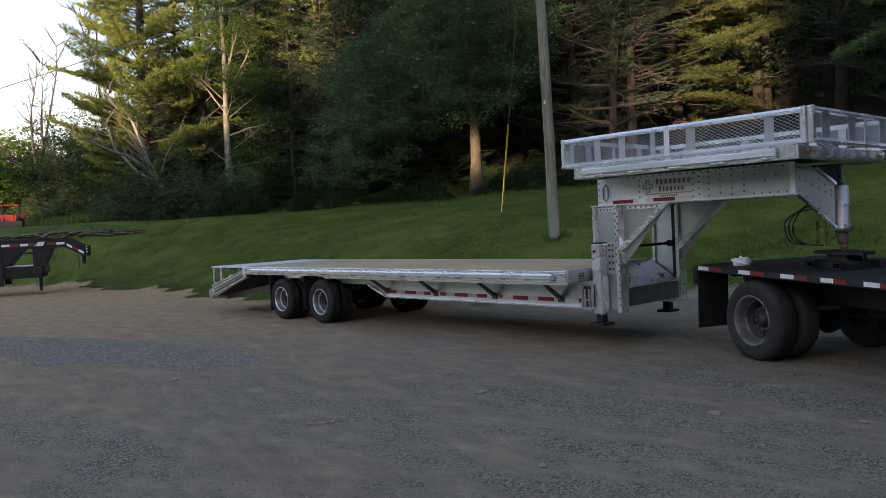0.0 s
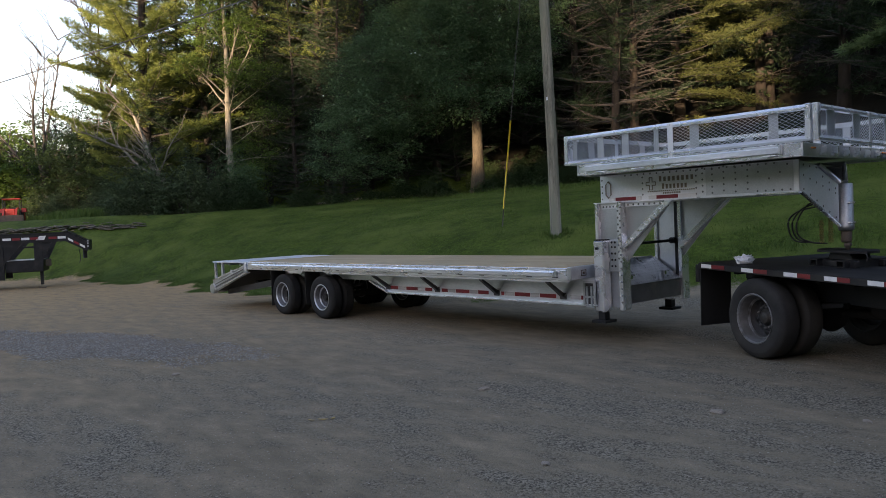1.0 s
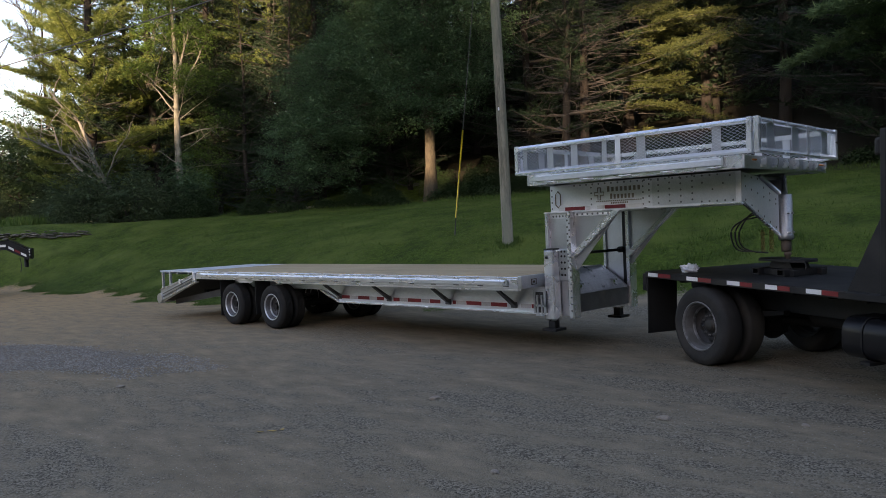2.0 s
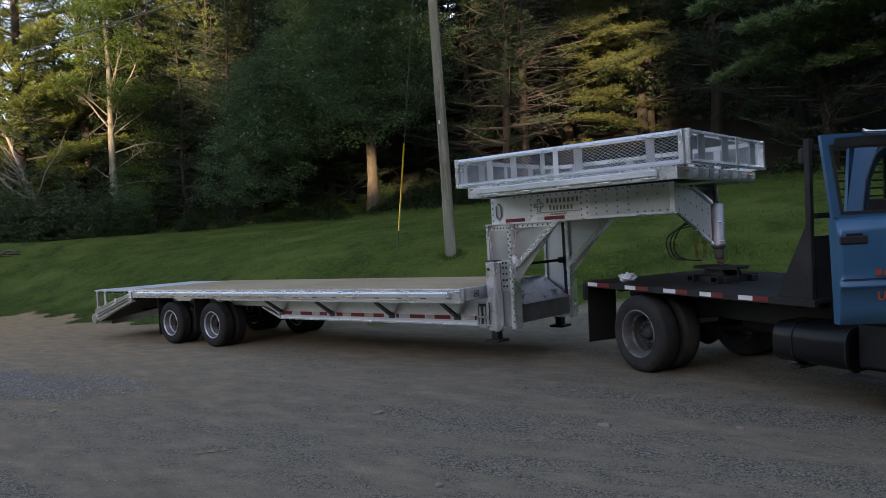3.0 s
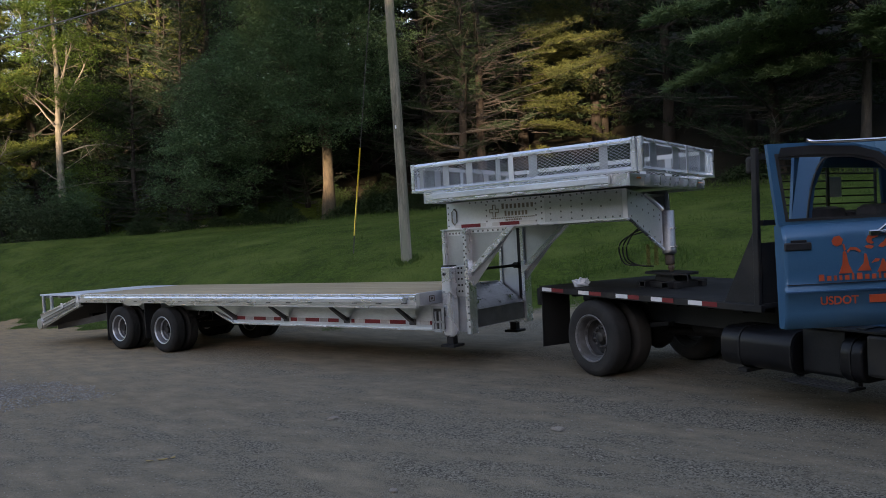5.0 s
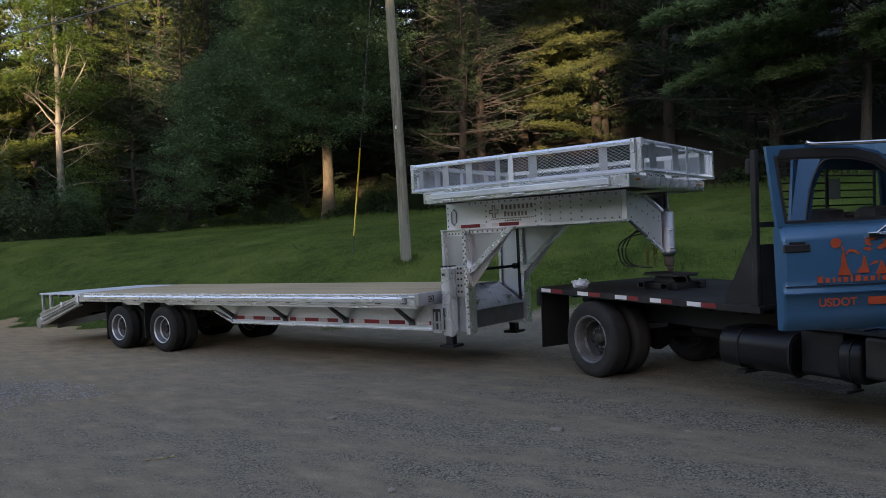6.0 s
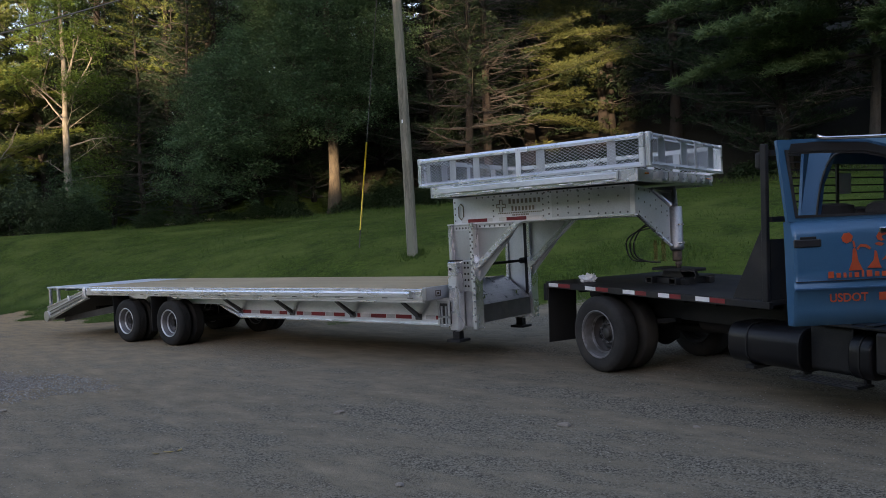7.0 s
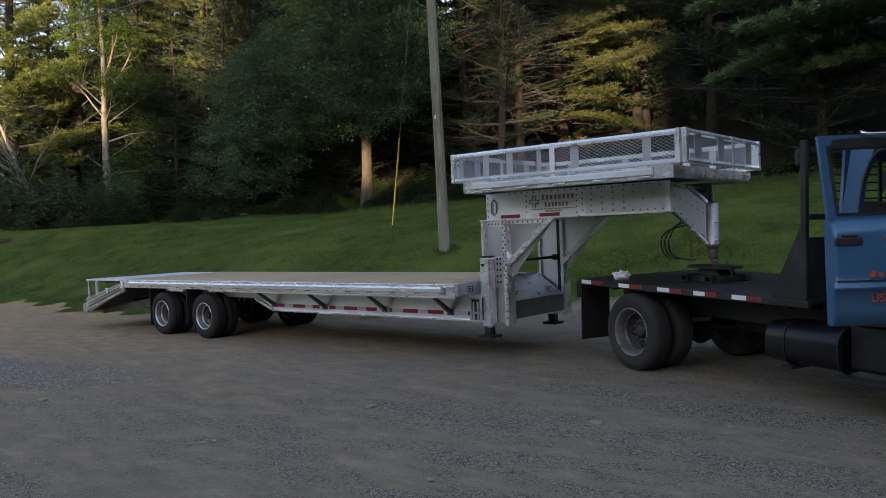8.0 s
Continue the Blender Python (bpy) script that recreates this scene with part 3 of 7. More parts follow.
def pine_meshes(seed, h, reach, first, trunk_r, needle_mat, bark, dead_to=0.0, dead_n=0, density=1.0, gap=0.0, per=6, blade=(0.32, 0.03), whorl=0.8, up=0.05):
    """A white pine: whorls of level boughs that turn up at their ends, dead branches lower down."""
    rng = np.random.default_rng(seed)
    bt, bd = bmesh.new(), bmesh.new()
    n = 12
    pts = [Vector((0.12 * math.sin(i * 0.9 + seed), 0.12 * math.cos(i * 0.7), h * i / n)) for i in range(n + 1)]
    bm_tube(bt, pts, [trunk_r * (1.25 if i == 0 else 1) * (1 - 0.93 * i / n) + 0.01 for i in range(n + 1)], 9, False)
    tufts = []
    z = first
    while z < h - 0.4:
        k = (z - first) / (h - first)
        turn = rng.uniform(0, 6.28)
        nb = int(rng.integers(4, 7))
        for b in range(nb):
            if rng.random() < gap:
                continue
            a = turn + 6.28 * b / nb + rng.normal(0, 0.25)
            ln = reach * (1 - k) ** 0.75 * rng.uniform(0.55, 1.15) * (0.65 + 0.35 * min(1, k * 6)) + 0.35
            bough(tufts, bd, (0, 0, z + rng.uniform(-0.12, 0.12)), (math.cos(a), math.sin(a), 0.02 + 0.35 * k), ln, rng, density, 0.05 * (1 - k) + 0.012, up)
        z += whorl * rng.uniform(0.75, 1.25)
    for _ in range(dead_n):
        a, zz = rng.uniform(0, 2 * math.pi), rng.uniform(1.6, dead_to)
        path = limb(bd, (0, 0, zz), (math.cos(a), math.sin(a), rng.uniform(-0.1, 0.2)), rng.uniform(1.2, 3.8), 0.02, rng, 0.16, 6, -0.035, 4, 0.2)
        for p in path[2:]:
            for _ in range(2):
                limb(bd, p, rand_dirs(rng, 1)[0] * np.array([1, 1, 0.5]), rng.uniform(0.4, 1.3), 0.011, rng, 0.2, 3, -0.04, 3, 0.3)
    return (to_mesh("pine_trunk", bt, bark), spray_mesh("pine_needles", tufts, rng, needle_mat, per, blade), to_mesh("pine_branches", bd, M_TWIG))


def broadleaf_meshes(seed, h, blobs, trunk_r, leaf_mat, bark, per=14, clumps=900, size=0.13, spread=0.45, lean=(0, 0), hollow=0.55, limb_r=1.0, low=0.42):
    """A leafy tree: trunk, limbs towards each part of the crown, and leaves in clumps near the outside of those parts.
    blobs: (x, y, z, rx, rz) parts of the crown."""
    rng = np.random.default_rng(seed)
    bt = bmesh.new()
    n = 9
    pts = [Vector((lean[0] * (i / n) ** 1.3 + 0.08 * math.sin(i * 1.3 + seed), lean[1] * i / n, h * 0.8 * i / n)) for i in range(n + 1)]
    bm_tube(bt, pts, [trunk_r * (1.35 if i == 0 else 1) * (1 - 0.85 * i / n) for i in range(n + 1)], 10, False)
    total = sum(b[3] ** 2 * b[4] for b in blobs)
    centres = []
    for bx, by, bz, rx, rz in blobs:
        k = max(low, min(0.85, (bz - rx * 0.9) / (h * 0.8)))
        o = pts[int(k * n)]
        to = Vector((bx, by, bz))
        path = limb(bt, o, to - o, (to - o).length, min(0.09, trunk_r * 0.42 * (1 - k) + 0.02) * limb_r, rng, 0.08, 5, 0.01, 5, 0.2)
        for _ in range(7):
            e = rand_dirs(rng, 1)[0] * np.array([rx, rx, rz]) * 0.85
            s = path[int(rng.integers(2, 6))]
            limb(bt, s, to + Vector(e) - s, (to + Vector(e) - s).length, 0.035 * limb_r, rng, 0.1, 4, 0, 4, 0.2)
        m = int(clumps * rx ** 2 * rz / total)
        d = rand_dirs(rng, m) * (hollow + (1 - hollow) * rng.random((m, 1)) ** 0.6)
        lump = 1 + 0.18 * np.sin(d[:, :1] * 7 + seed) + 0.15 * np.sin(d[:, 2:] * 9 + bx)
        centres.append(np.array([bx, by, bz]) + d * lump * np.array([rx, rx, rz]))
    return to_mesh("tree_trunk", bt, bark), leaf_mesh("tree_leaves", np.concatenate(centres), rng, leaf_mat, per, spread, size)


def bare_tree_mesh(seed, h, trunk_r, material, lean=(0, 0), forks=4, depth=3, first=0.3, wide=0.6, seg=6):
    """A leafless tree: limbs that fork again and again."""
    rng = np.random.default_rng(seed)
    bm = bmesh.new()
    path = limb(bm, (0, 0, -0.3), (lean[0], lean[1], 1), h, trunk_r, rng, 0.05, 9, 0, seg + 2, 0.2)

    def grow(path, r, ln, level):
        for _ in range(forks):
            i = int(rng.integers(max(1, int(len(path) * first)), len(path)))
            a = rng.uniform(0, 2 * math.pi)
            base = (path[min(i, len(path) - 1)] - path[i - 1]).normalized()
            d = base * 0.8 + Vector((math.cos(a), math.sin(a), 0.25)) * wide
            sub = limb(bm, path[i], d, ln * rng.uniform(0.6, 1.1), r, rng, 0.12, 5, 0.03, max(3, seg - 1 - level), 0.25)
            if level < depth:
                grow(sub, r * 0.5, ln * 0.55, level + 1)

    grow(path, trunk_r * 0.45, h * 0.4, 1)
    return to_mesh("bare_tree", bm, material)


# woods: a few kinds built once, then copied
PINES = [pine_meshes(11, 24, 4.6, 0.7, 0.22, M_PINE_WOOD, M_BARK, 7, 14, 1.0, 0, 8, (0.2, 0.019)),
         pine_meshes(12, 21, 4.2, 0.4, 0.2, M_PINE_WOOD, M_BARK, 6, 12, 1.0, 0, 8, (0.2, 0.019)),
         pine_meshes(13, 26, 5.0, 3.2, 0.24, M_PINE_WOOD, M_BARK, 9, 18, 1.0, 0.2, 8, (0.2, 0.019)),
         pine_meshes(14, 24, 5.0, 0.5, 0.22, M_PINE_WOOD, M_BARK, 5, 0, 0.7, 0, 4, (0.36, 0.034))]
# coarse pine, copied only out of view to block light
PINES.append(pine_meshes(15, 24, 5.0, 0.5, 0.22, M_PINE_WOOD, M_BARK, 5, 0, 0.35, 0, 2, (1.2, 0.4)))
wood_rng = np.random.default_rng(5)


def wood_pine(kind, x, y, size=1.0, turn=0.0):
    tm, cm, dm = PINES[kind]
    return tree_thing("pine_tree", at_ground(x, y, turn, size), tm, cm,
                      "tall dark green pine tree with dead lower twigs", "tree", "pines of the woods", dm if kind < 3 else None)


first_pines = [wood_pine(k, x, y, s, a) for k, x, y, s, a in (
    (0, -33.5, 25.5, 1.0, 20), (1, -29.5, 29.0, 1.1, 200), (2, -11.0, 36.0, 1.0, 75), (3, -20.0, 41.0, 1.0, 0), (4, 26.0, -26.0, 0.5, 0))]
for row, (dy, step, x0, x1) in enumerate(((27.5, 3.9, -30, -1), (31.5, 4.0, -38, -1), (36.5, 4.2, -44, -1), (42, 4.6, -50, 0))):
    x = x0
    while x < x1:
        px, py = x + wood_rng.uniform(-1.2, 1.2), dy + wood_rng.uniform(-1.4, 1.4) - max(0, -x - 26) * 0.42
        clear = min(math.hypot(px - a, py - b) for a, b in ((-25.1, 24.8), (-20.1, 28.8), (-20.0, 30.2), (-37.5, 19.5), (-41.5, 18.0), (-4.1, 29.5)))
        if clear > 2.4 and not (-23 < px < -15 and py < 30.5) and not (row == 0 and -27.5 < px < -23) and not (row == 0 and px > -13) and not (-0.66 < px / py < -0.34 and py < 34.5):
            kind = int(wood_rng.integers(0, 3)) if row < 2 else 3
            copy_thing(first_pines[kind], at_ground(px, py, float(wood_rng.uniform(0, 360)), float(wood_rng.uniform(0.85, 1.2))))
        x += step * wood_rng.uniform(0.8, 1.2)

MORE_PINES = [(0, -45.5, 24.0, 1.0), (1, -41.0, 23.6, 1.05), (2, -49.5, 25.5, 1.0), (3, -46.0, 28.5, 1.1), (3, -52.0, 29.5, 1.0), (3, -41.5, 28.5, 1.1), (1, -51.5, 22.2, 0.62), (0, -55.5, 21.0, 0.5), (3, -58.5, 26.0, 0.55), (1, -33.2, 23.6, 0.6), (1, -35.8, 22.4, 0.55), (0, -30.6, 25.6, 0.6)]
MORE_PINES += [(1, -38.8, 22.6, 0.6), (1, -28.4, 27.0, 0.55), (0, -34.4, 25.8, 0.8), (1, -31.8, 22.6, 0.3), (2, -13.0, 35.2, 1.0), (2, -16.8, 36.0, 0.95), (1, -9.0, 33.6, 1.0), (3, -43.5, 33.0, 1.0), (3, -50.5, 35.0, 1.0), (3, -38.0, 36.0, 1.0), (3, -36.5, 27.5, 0.9), (1, -47.8, 21.6, 0.8)]
MORE_PINES += [(3, -30.0, 33.5, 1.15), (3, -27.2, 35.5, 1.2), (3, -24.6, 37.0, 1.15), (3, -33.5, 36.5, 1.2), (3, -58.0, 31.0, 0.6), (3, -63.0, 28.5, 0.5), (3, -54.0, 34.0, 0.75), (3, -67.5, 24.0, 0.36), (3, -69.5, 20.0, 0.34), (3, -71.0, 16.5, 0.34), (0, -41.8, 20.4, 1.15)]
for k, x, y, sz in MORE_PINES:
    copy_thing(first_pines[k], at_ground(x, y, x * 53 % 360, sz))

# the pines at the end of the wood, with evening sunlight put into their needle colour
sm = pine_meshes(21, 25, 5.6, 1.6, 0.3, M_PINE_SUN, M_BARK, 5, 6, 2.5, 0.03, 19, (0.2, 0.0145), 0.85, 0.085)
tree_thing("pine_tree", at_ground(-43.2, 17.6, 40), sm[0], sm[1], "large pine with boughs tinted yellow-green as if sunlit at the wood's end", "tree", extra=sm[2])
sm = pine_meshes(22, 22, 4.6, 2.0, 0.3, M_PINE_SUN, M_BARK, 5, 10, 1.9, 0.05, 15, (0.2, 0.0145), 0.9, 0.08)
tree_thing("pine_tree", at_ground(-47.3, 19.2, 10), sm[0], sm[1], "pine with sun-tinted yellow-green boughs at the wood's end", "tree", extra=sm[2])
# a younger pine, its top tinted as sunlit, between the pale tree and the oak
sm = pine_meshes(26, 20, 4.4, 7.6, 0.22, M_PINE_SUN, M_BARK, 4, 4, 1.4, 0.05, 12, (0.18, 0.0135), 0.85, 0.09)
tree_thing("pine_tree", at_ground(-35.6, 24.1, 0), sm[0], sm[1], "younger pine with sun-tinted light green tips behind the oak", "tree", extra=sm[2])
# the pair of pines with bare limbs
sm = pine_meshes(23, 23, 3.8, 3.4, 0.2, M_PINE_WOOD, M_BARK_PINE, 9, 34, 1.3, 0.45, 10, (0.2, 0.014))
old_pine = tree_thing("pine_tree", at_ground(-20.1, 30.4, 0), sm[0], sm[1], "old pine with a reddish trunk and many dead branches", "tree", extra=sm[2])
rng = np.random.default_rng(27)
sprays, limbs = [], bmesh.new()
for k in range(56):
    z = 2.4 + 7.8 * (k + rng.random()) / 56
    full = 7.5 - 0.5 * abs(z - 4.6) * (1 if z < 7 else 0.55) - (0.9 if 4.9 < z < 5.4 else 0)
    ln = full * (1.0 if k % 3 == 0 else rng.uniform(0.5, 0.95))
    a = 0.85 + rng.normal(0, 0.36)
    bough(sprays, limbs, (0, 0, z), (math.cos(a), math.sin(a), rng.uniform(-0.06, 0.16)), ln, rng, 1.5, 0.022, -0.03, 0.2, 0.45, 0.11)
# lit copy of the needles on the side where sun strikes this tree
part("bough", spray_mesh("bough", sprays, rng, M_PINE_OLD, 15, (0.15, 0.0125)), None, old_pine, "outer boughs tinted olive as if sunlit")
tagged(part("bough_wood", limbs, M_TWIG, old_pine, "bare inner limbs"), kind="stuff")
sm = pine_meshes(24, 21, 4.2, 2.4, 0.19, M_PINE_WOOD, M_BARK, 9, 34, 1.2, 0.45, 10, (0.2, 0.014))
tree_thing("pine_tree", at_ground(-19.95, 28.75, 120), sm[0], sm[1], "old pine with a dark trunk and many dead branches", "tree", extra=sm[2])
sm = pine_meshes(25, 17, 7.6, 3.7, 0.17, M_PINE_SOFT, M_BARK_GREY, 4, 8, 2.3, 0.0, 22, (0.25, 0.023), 0.62, -0.03)
tree_thing("pine_tree", at_ground(-4.1, 29.5, 60), sm[0], sm[1], "pine with long drooping green boughs over a bare trunk", "tree", extra=sm[2])

# the big leafy tree at the edge of the lawn
tm, cm = broadleaf_meshes(31, 19, [(-1.8, -1.5, 7.0, 2.7, 2.0), (-4.6, -2.4, 5.7, 2.2, 1.9), (0.5, -0.5, 9.5, 3.4, 3), (0.6, -0.2, 12, 2.9, 2.8),
                                   (1.8, 0.8, 8.0, 2.2, 2.2), (0, 0, 15, 3.6, 3.5), (-2.2, -1.6, 8.6, 1.7, 1.5), (0.1, -1.2, 5.4, 2.0, 1.5), (1.6, 0.4, 5.2, 1.7, 1.5), (-3.4, -3.0, 2.5, 1.9, 1.5), (-4.9, -4.2, 2.3, 1.6, 1.4), (-1.9, -2.0, 3.9, 1.6, 1.3), (-3.0, -2.6, 4.2, 2.4, 1.5), (-5.6, -2.6, 3.8, 1.6, 1.3), (2.2, 1.5, 12, 2.4, 2.4),
                                   (1.0, -2.0, 4.6, 1.5, 1.0), (2.2, -0.6, 4.4, 1.4, 1.0), (0.2, -2.4, 6.2, 1.9, 1.4), (2.6, 0.2, 6.4, 1.8, 1.4), (-3.0, -2.8, 6.0, 1.8, 1.3), (1.2, -1.2, 4.0, 1.3, 0.8)],
                          0.27, M_LEAF, M_BARK_OAK, 74, 3300, 0.056, 0.42, (0, 0), 0.66, 0.45)
tree_thing("leafy_tree", at_ground(-24.93, 25.06), tm, cm, "big dark green oak-like tree with a thick trunk", "tree")
# the pale-barked tree
tm, cm = broadleaf_meshes(33, 19, [(0.5, 0.9, 9.4, 1.2, 1.1), (0.9, 0.6, 7.2, 1.2, 1.0), (1.2, 1.8, 5.0, 1.0, 0.6), (0.4, 1.2, 3.0, 1.3, 0.9), (-0.9, -0.6, 9.6, 1.1, 1.0), (-0.2, 0, 12.5, 1.8, 1.6),
                                   (1.3, 1.8, 7.4, 0.8, 0.5), (0.2, -0.8, 11.0, 1.2, 1.0), (0.0, 0, 15, 2.2, 1.8), (0.6, 0.8, 1.6, 1.1, 0.8), (-0.6, -1.5, 7.6, 0.9, 0.6)],
                          0.21, M_LEAF_LIGHT, M_BARK_PALE, 60, 1020, 0.052, 0.36, (-0.5, 0.3), 0.5, 0.35, 0.1)
pale = tree_thing("leafy_tree", at_ground(-37.5, 19.5), tm, cm, "slender pale-barked tree with light green leaves", "tree")
rng = np.random.default_rng(8)
bl = bmesh.new()
# dead limbs, along the wood's edge: place on the trunk, way along the edge, rise, length, thickness
for z, a, up, ln, r in ((1.5, -1, 0.18, 2.1, 0.05), (1.0, 1, 0.85, 1.1, 0.05), (3.0, -1, 0.35, 1.1, 0.035), (5.6, -1, 1.15, 2.6, 0.055), (6.2, -1, 1.0, 2.2, 0.045), (5.8, 1, 3.4, 3.6, 0.075), (6.6, 1, 2.6, 4.2, 0.06),
                     (5.0, 1, 0.6, 1.0, 0.03), (4.2, 1, 0.35, 3.6, 0.05), (2.6, 1, 0.2, 3.4, 0.04)):
    pth = limb(bl, (-0.1 - 0.02 * z, 0, z), (0.46 * a, 0.89 * a, up), ln, r, rng, 0.13, 8, 0.02, 6, 0.3)
    for q in pth[3:]:
        limb(bl, q, rand_dirs(rng, 1)[0] + np.array([0.3 * a, 0.5 * a, 0.3]), ln * 0.22, r * 0.35, rng, 0.15, 3, 0, 4, 0.3)
tagged(part("dead_wood", bl, M_LIMB_DEAD, pale, "bare pale branches"), kind="stuff")

# bare and dead trees at the far end
t = thing("bare_tree", at_ground(-59.4, 16.9), "leafless grey tree against the sky", "tree")
bl = bmesh.new()
rng = np.random.default_rng(43)
pth = limb(bl, (0, 0, -0.3), (-0.06, -0.05, 1), 4.5, 0.28, rng, 0.03, 5, 0, 9, 0.75)
for z, side, up, ln, r in ((3, -1.0, 1.3, 8, 0.13), (4, -0.45, 1.6, 8.5, 0.13), (5, 0.1, 1.6, 9, 0.12), (5, 0.35, 1.5, 7.5, 0.1), (4, 0.8, 1.4, 6.5, 0.09), (2, -0.9, 0.8, 5, 0.07), (2, 0.6, 1.3, 5.5, 0.07)):
    stem = limb(bl, pth[z], (0.26 * side + rng.normal(0, 0.1), 0.95 * side, up), ln, r, rng, 0.07, 8, 0.03, 6, 0.15)
    for q in stem[2:]:
        for _ in range(3):
            tw = limb(bl, q, Vector((0.3 * side, 0.9 * side, up)).normalized() + Vector(rand_dirs(rng, 1)[0]) * 0.75, ln * rng.uniform(0.15, 0.34), r * 0.3, rng, 0.14, 5, 0.04, 4, 0.2)
            for e in tw[2:]:
                limb(bl, e, Vector(rand_dirs(rng, 1)[0]) + Vector((0, 0, 0.5)), ln * 0.12, r * 0.1, rng, 0.15, 3, 0.02, 3, 0.3)
part("trunk", bl, M_TWIG, t)
t = thing("bare_tree", at_ground(-62, 22.5), "leafless dark tree against the sky", "tree")
part("trunk", bare_tree_mesh(42, 17, 0.22, M_BARK, (0.03, 0.02), 7, 4, 0.2, 0.5), None, t)
tm, cm = broadleaf_meshes(35, 5.5, [(0, 0, 3.0, 2.2, 1.7), (1.6, 1.4, 2.3, 1.8, 1.4), (-1.7, -1.4, 2.6, 1.9, 1.5), (0.4, -0.6, 1.4, 2.2, 1.2), (-3.2, -2.4, 1.8, 1.8, 1.5)], 0.12, M_LEAF_LIGHT, M_BARK, 26, 1100, 0.1, 0.4)
small = tree_thing("leafy_tree", at_ground(-62.5, 12.8, 0, 1.25), tm, cm, "small round sunlit yellow-green tree", "tree", "small trees at the far end")
copy_thing(small, at_ground(-70, 12.0, 140, 1.35))
copy_thing(small, at_ground(-66, 15.6, 250, 1.3))
tm, cm = broadleaf_meshes(36, 7.0, [(0, 0, 4.2, 2.2, 1.9), (1.6, 1.4, 3.0, 2.0, 1.6), (-1.7, -1.4, 3.4, 2.0, 1.7), (0.4, -0.6, 1.5, 2.4, 1.3), (0.3, 0.2, 6.2, 1.3, 1.3)], 0.12, M_LEAF_DARK, M_BARK, 26, 480, 0.095, 0.4)
dark_small = tree_thing("leafy_tree", at_ground(-55.5, 17.6), tm, cm, "small dense dark green tree among the shrubs", "tree", "small trees at the far end")
for x, y, a, sz in ((-52.0, 19.6, 80, 1.1), (-59.5, 19.5, 160, 1.15), (-64.0, 19.0, 240, 1.25), (-49.0, 20.5, 310, 1.2), (-57.0, 23.0, 30, 1.4), (-44.0, 25.4, 10, 1.5), (-47.0, 26.0, 100, 1.5), (-50.5, 25.0, 200, 1.5), (-41.0, 24.6, 300, 1.4), (-53.5, 26.5, 50, 1.5), (-45.6, 21.6, 130, 1.0)):
    copy_thing(dark_small, at_ground(x, y, a, sz))
t = thing("dead_tree", at_ground(-39.2, 16.4), "dead grey tree leaning out over the shrubs", "tree")
bl = bmesh.new()
rng = np.random.default_rng(9)
limb(bl, (0.6, 0.6, -0.2), (-0.25, -0.25, 1), 2.4, 0.2, rng, 0.04, 4, 0, 8, 0.85)
for d, ln, r in (((-0.68, -0.72, 0.82), 5.6, 0.15), ((-0.55, -0.6, 1.1), 4.6, 0.11), ((-0.72, -0.75, 0.45), 4.4, 0.09), ((0.0, 0.0, 1), 3.6, 0.06), ((0.3, 0.34, 0.9), 3.4, 0.05)):
    pth = limb(bl, (0, 0, 2.0), d, ln, r, rng, 0.17, 9, 0.0, 6, 0.25)
    for q in pth[2:]:
        for _ in range(2):
            limb(bl, q, Vector(d) * 0.6 + Vector(rand_dirs(rng, 1)[0]) * 0.8, ln * 0.28, r * 0.22, rng, 0.15, 4, 0.02, 4, 0.25)
part("trunk", bl, M_LIMB_DEAD, t)

# shrubs
def shrub_mesh(seed, w, h, mat, clumps=420, size=0.09):
    rng = np.random.default_rng(seed)
    m = clumps
    d = rand_dirs(rng, m)
    d[:, 2] = np.abs(d[:, 2])
    k = 0.5 + 0.5 * rng.random((m, 1)) ** 0.5
    lump = 1 + 0.25 * np.sin(d[:, :1] * 6 + seed) + 0.2 * np.sin(d[:, 1:2] * 8 + seed * 2)
    return leaf_mesh("shrub_leaves", d * k * lump * np.array([w, w, h]) + np.array([0, 0, 0.05]), rng, mat, 18, 0.22, size)


def stems(seed, w, h):
    rng = np.random.default_rng(seed)
    bm = bmesh.new()
    for _ in range(14):
        a = rng.uniform(0, 6.28)
        limb(bm, (0.2 * math.cos(a), 0.2 * math.sin(a), -0.1), (math.cos(a) * w, math.sin(a) * w, h * 1.5), h * 0.9, 0.03, rng, 0.1, 4, 0, 4, 0.3)
    return to_mesh("shrub_stems", bm, M_TWIG)


SHRUBS = [(shrub_mesh(51, 1.9, 2.6, M_SHRUB, 800, 0.066), stems(51, 1, 2.2), "grey-green bush at the edge of the woods"),
          (shrub_mesh(52, 1.2, 1.5, M_LEAF_DARK, 500, 0.06), stems(52, 0.8, 1.2), "low green bush at the edge of the woods"),
          (shrub_mesh(53, 1.5, 2.9, M_LEAF, 700, 0.06), stems(53, 0.7, 2.4), "leafy light green bush"),
          (shrub_mesh(54, 0.7, 0.45, M_LEAF_DARK, 150, 0.055), stems(54, 0.5, 0.5), "low weeds at the foot of the woods")]
made = {}
BUSH_PLACES = {}
BUSH_PLACES[0] = [(-39.3, 15.8, 0.98, 0), (-37.2, 16.9, 0.98, 70), (-41.6, 15.4, 0.6, 140), (-35.6, 18.0, 0.7, 30), (-52, 15.6, 0.75, 20), (-48.5, 16.8, 0.75, 220), (-45.2, 16.2, 0.6, 200), (-56.5, 15.2, 0.75, 60), (-60.0, 14.8, 0.8, 10), (-64.0, 15.0, 0.9, 100)]
